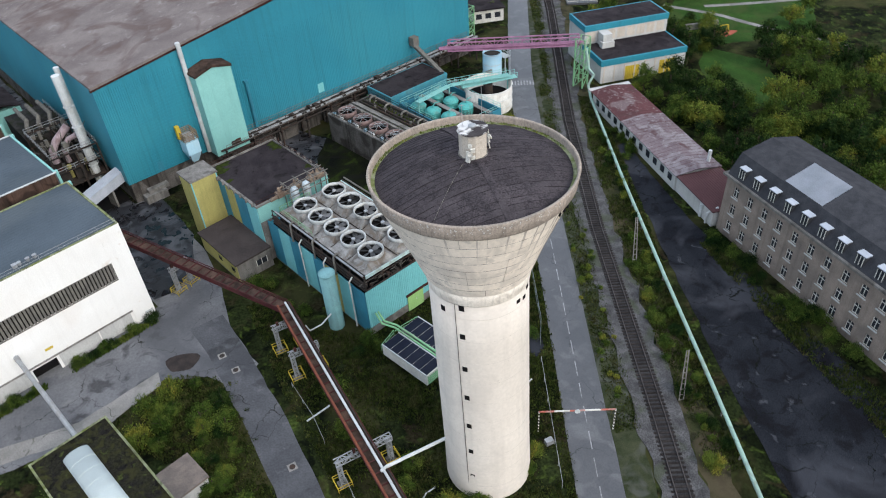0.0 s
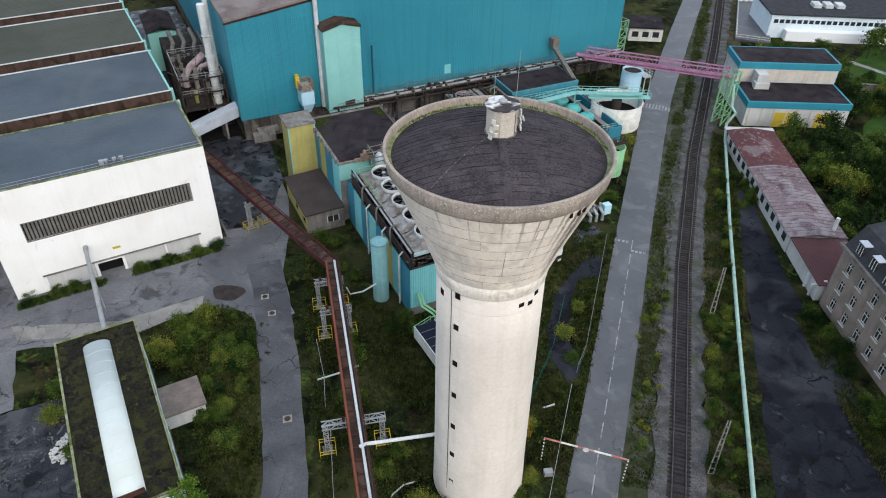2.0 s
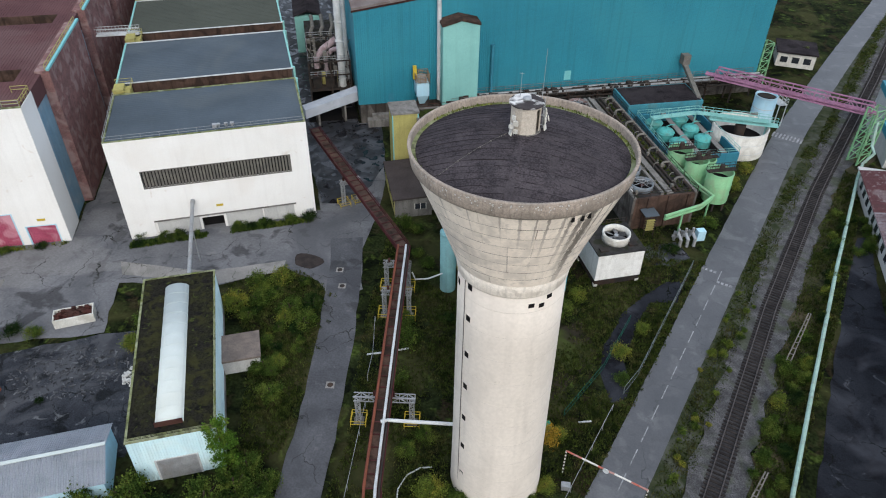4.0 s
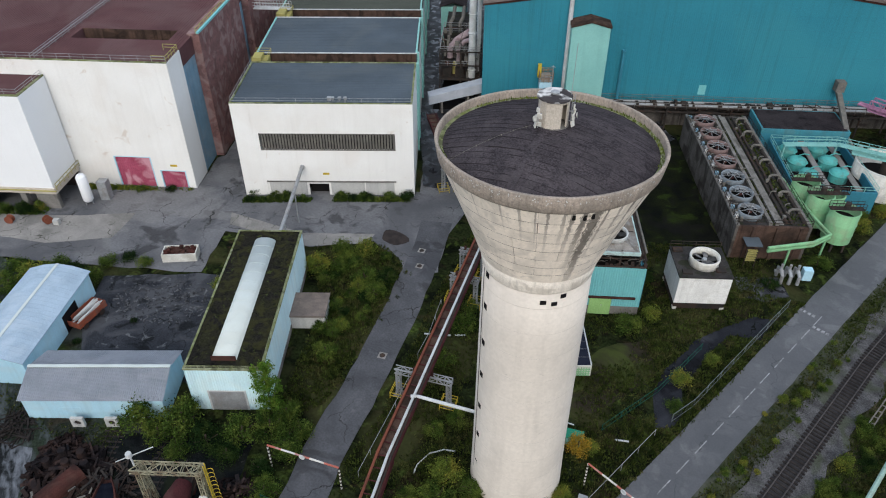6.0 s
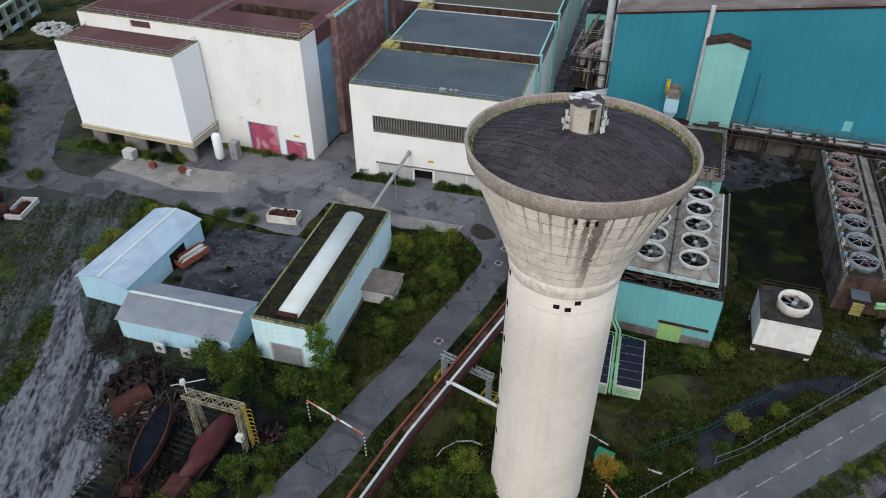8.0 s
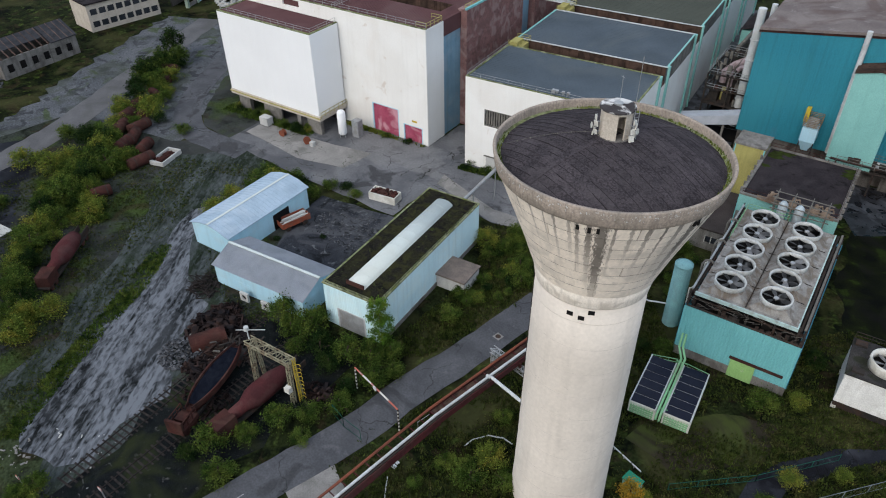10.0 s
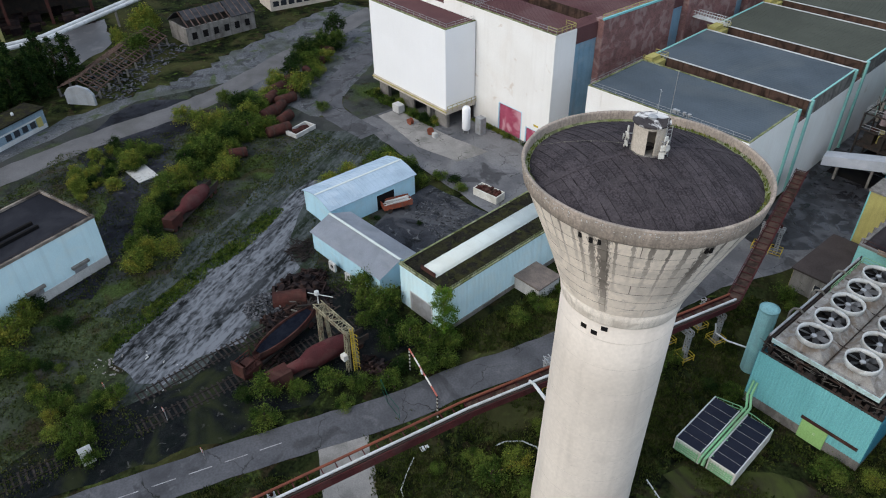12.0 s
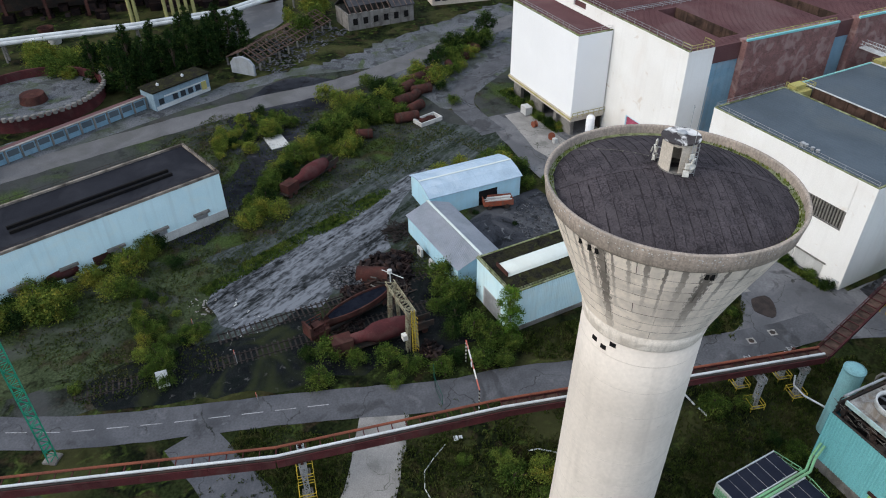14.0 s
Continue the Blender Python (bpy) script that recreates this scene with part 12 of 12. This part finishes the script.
# wood and gardens beyond the red shed
wood = []
rnd_t = random.Random(61)
for k in range(400):
    x, y = rnd_t.uniform(57, 108), rnd_t.uniform(84, 152)
    if x - 57 < (y - 96) * -0.2 or (74 < x < 88 and 120 < y < 146) or (x < 71.5 and y > 134) or (x > 84 and y > 146) or (x < 66 and y < 88):
        continue
    if any((x - a) ** 2 + (y - b) ** 2 < 13 for a, b in wood):
        continue
    wood.append((x, y))
for x, y in wood:
    tree(x, y, rnd_t.uniform(0.55, 1.0), rnd_t.choice(("broad", "dark", "dark", "broad", "gold" if rnd_t.random() < 0.4 else "dark")), " in the wood behind the shed")
for x, y, s, kd in ((88, 180, 0.9, "broad"), (93, 183, 1.25, "broad"), (98, 181, 0.7, "dark"), (76, 178, 0.7, "broad"), (72, 172, 0.6, "gold"), (79, 170, 0.6, "broad"), (72, 160, 0.7, "broad"), (75, 164, 0.6, "gold"), (60, 172, 0.6, "gold"), (64, 176, 0.6, "broad"), (68, 180, 0.5, "broad"), (83, 164, 0.5, "dark"), (110, 192, 1.0, "dark"), (118, 190, 1.1, "dark"), (104, 188, 0.8, "dark"), (112, 160, 0.9, "broad"), (106, 156, 0.8, "gold"), (55.5, 132, 0.45, "gold"), (57.5, 126, 0.5, "broad"), (59, 118, 0.5, "dark"), (36, 185, 0.5, "broad"), (29, 156, 0.45, "dark")):
    tree(x, y, s, kd, " in the gardens")
scatter_bushes([(62, 146), (70, 142), (84, 150), (86, 164), (74, 166), (64, 158)], 26, 1.2, 2.6, ("yellow", "green", "yellow", "green"), 16, " behind the switch house", True)
scatter_bushes([(58, 126), (72, 118), (84, 108), (96, 100), (104, 96), (104, 88), (80, 96), (60, 112)], 44, 1.4, 3.0, ("green", "green", "yellow", "dark"), 17, " at the wood's edge", True)
# ivy on the shed corner
ivy = at_site("ivy", "bright green ivy climbing the shed corner", "climbing plant", -1.2, 44.4)
bm = B()
rnd_i = random.Random(70)
for k in range(12):
    crown(bm, rnd_i, rnd_i.uniform(-0.7, 0.5), rnd_i.uniform(-0.9, 0.9) - 0.2, 0.3 + k * 0.66, 1.75 - 0.07 * k, 1.5 - 0.06 * k, 0.7, 520, 0.22)
part("leaves", bm, leaf_mat("bright_ivy_leaves", (0.085, 0.165, 0.022), (0.045, 0.095, 0.015), (0.15, 0.20, 0.03)), ivy)
bm = B()
tube(bm, [(0.1, -0.2, 0), (0.0, -0.1, 3.5), (-0.1, -0.15, 6.8)], 0.06, 6)
part("stem", bm, BARK, ivy)


# ground kept free of grass: the paved ways
PAVED = set()
for line, half in ((ROAD, 2.85), (LANE, 2.5), (TRACK, 2.2), (SIDE_PATH, 2.9), (SPUR, 2.9)):
    w = 0.0
    while w < 320:
        p, d = along(line, w)
        for k in range(-int(half * 2), int(half * 2) + 1):
            PAVED.add((int((p.x - d.y * k * 0.5) // 0.5), int((p.y + d.x * k * 0.5) // 0.5)))
        w += 0.4


# tall grass, as one mass
def grass_mass(name, label, poly, n, hmin, hmax, m, seed, holes=()):
    rnd = random.Random(seed)
    xs, ys = [p[0] for p in poly], [p[1] for p in poly]

    def inside(pl, x, y):
        c = False
        for (x0, y0), (x1, y1) in zip(pl, pl[1:] + pl[:1]):
            if (y0 > y) != (y1 > y) and x < (x1 - x0) * (y - y0) / (y1 - y0) + x0:
                c = not c
        return c
    vs, fs = [], []
    k = tries = 0
    while k < n and tries < n * 12:
        tries += 1
        x, y = rnd.uniform(min(xs), max(xs)), rnd.uniform(min(ys), max(ys))
        if (int(x // 0.5), int(y // 0.5)) in PAVED or not inside(poly, x, y) or any(inside(h, x, y) for h in holes):
            continue
        if noise.noise(Vector((x * 0.16, y * 0.16, seed))) < rnd.uniform(-0.5, 0.35):
            continue
        k += 1
        for b in range(3):
            a = rnd.uniform(0, 6.28)
            w, h = rnd.uniform(0.05, 0.13), rnd.uniform(hmin, hmax)
            cx, cy_ = x + rnd.uniform(-0.25, 0.25), y + rnd.uniform(-0.25, 0.25)
            dx, dy = math.cos(a) * w, math.sin(a) * w
            lx, ly = rnd.uniform(-0.5, 0.5) * h, rnd.uniform(-0.5, 0.5) * h
            i = len(vs)
            vs += [(cx - dx, cy_ - dy, 0.0), (cx + dx, cy_ + dy, 0.0), (cx + lx, cy_ + ly, h)]
            fs.append((i, i + 1, i + 2))
    me = bpy.data.meshes.new(name)
    me.from_pydata(vs, [], fs)
    me.materials.append(m)
    return tagged(new(name, me), label, "grass", "", "stuff")


SLURRY_AREA = plan((-26, 5), (-32, 13), (-38, 28), (-45, 42), (-56, 62), (-49, 64.5), (-42, 50), (-33, 41), (-18, 36), (-6, 36), (-6, 12), (-17, 6))
TRACK_BEND = [(13.3, 62.2), (11.0, 66.8), (10.4, 71.7), (11.7, 78.8), (13.7, 84.1), (16.4, 88.4), (18.9, 89.5), (18.6, 84.8), (15.1, 83.1), (13.9, 78.2), (13.8, 74.1), (13.6, 69.9), (15.1, 66.3), (14.5, 63.6)]
tower_hole = [(2.94 + 5.2 * math.cos(k * 0.52), 46.96 + 5.2 * math.sin(k * 0.52)) for k in range(12)]
grass_mass("grass", "long rough grass round the water tower", [(-12, 28), (-8, 24), (6, 26), (12, 34), (16, 62), (22, 96), (8, 92), (0, 76), (-10, 72), (-20, 76), (-24, 84), (-27, 82), (-21, 62), (-14, 44)], 26000, 0.12, 0.42, GRASS_BLADE, 1, (tower_hole, TRACK_BEND))
grass_mass("grass", "weeds and grass between shed and lane", plan((-1, 42), (5, 46), (11, 62), (13, 72), (8, 78), (-3, 77), (1, 62)), 6000, 0.12, 0.5, GRASS_BLADE, 2)
grass_mass("grass", "thin weeds on the waste ground", plan((-12, -10), (-10, 40), (-30, 42), (-50, 68), (-80, 58), (-90, 20), (-50, -30)), 26000, 0.08, 0.34, GRASS_BLADE, 3, (SLURRY_AREA,))
grass_mass("grass", "rough verge grass between road and railway", [(19.2, 48), (22.6, 48), (28, 82), (32, 104), (40, 140), (36.5, 142), (28.6, 104), (25.0, 82)], 5500, 0.10, 0.34, GRASS_BLADE, 4)
grass_mass("grass", "thin weeds along the far verge", [(37.5, 140), (41, 140), (55, 200), (66, 250), (62, 250), (50, 200)], 7000, 0.1, 0.4, GRASS_BLADE, 9)
grass_mass("grass", "rough grass beyond the railway", [(28, 40), (33, 40), (36, 66), (42, 100), (46, 132), (43, 134), (36, 100), (31, 66)], 9000, 0.12, 0.5, GRASS_BLADE, 5)
grass_mass("grass", "grass at the south of the tower", [(-6, 6), (8, 4), (14, 44), (8, 42), (4, 28), (-4, 22)], 5000, 0.12, 0.4, GRASS_BLADE, 6)
grass_mass("grass", "rough grass by the cooling towers", [(2, 80), (6, 84), (14, 92), (18, 100), (22, 118), (10, 104), (-2, 96), (-4, 88)], 4000, 0.12, 0.4, GRASS_BLADE, 7)
grass_mass("grass", "weeds along the office wall", [(47.5, 80), (52, 56), (57, 30), (52, 30), (48, 56), (45.5, 80)], 5000, 0.15, 0.5, GRASS_BLADE, 8)
scatter_bushes([(-26.5, -18.5), (-24.9, -11.5), (-24, -5), (-17, -6), (-13, -9.5), (-15, -14)], 24, 0.6, 1.7, ("green", "dark", "yellow"), 32, " on the cinder ground")
grass_mass("grass", "weeds along the foot of the white hall", plan((-18.0, 88.4), (-6.5, 89.4), (-6.5, 90.6), (-18.0, 89.9)), 900, 0.2, 0.7, LEAF_GREEN, 41)
grass_mass("grass", "weeds along the foot of the white hall", plan((-2.5, 89.8), (10.5, 90.6), (10.5, 91.8), (-2.5, 91.0)), 900, 0.2, 0.7, LEAF_GREEN, 42)
grass_mass("grass", "weeds along the foot of the tall hall", plan((-47.5, 90.6), (-28, 91.0), (-28, 92.0), (-47.5, 92.0)), 1300, 0.15, 0.6, LEAF_YELLOW, 43)
grass_mass("grass", "weeds round the annex piers", plan((-74, 81.4), (-50, 82.4), (-50, 84.2), (-74, 84.2)), 1500, 0.2, 0.8, LEAF_GREEN, 44)
scatter_bushes(plan((-17.5, 88.8), (-7, 89.6), (-7, 90.2), (-17.5, 89.4)), 9, 0.5, 1.1, ("green", "dark"), 45, " at the foot of the white hall")
scatter_bushes(plan((-1.5, 90.0), (10, 91.0), (10, 91.6), (-1.5, 90.8)), 9, 0.5, 1.1, ("green", "dark"), 46, " at the foot of the white hall")
scatter_bushes(plan((-72, 82), (-51, 82.6), (-51, 84), (-72, 84)), 12, 0.6, 1.3, ("green", "dark", "yellow"), 47, " under the annex")
grass_mass("grass", "bright green weeds along the edge of the slurry flat", [(-27.5, -8.2), (-34.5, -3.6), (-41.8, 1.4), (-51.0, 8.4), (-60, 13.0), (-61, 10.6), (-52.0, 5.2), (-43.0, -1.2), (-35.5, -6.4), (-28.5, -10.6)], 5000, 0.1, 0.4, LEAF_GREEN, 61)
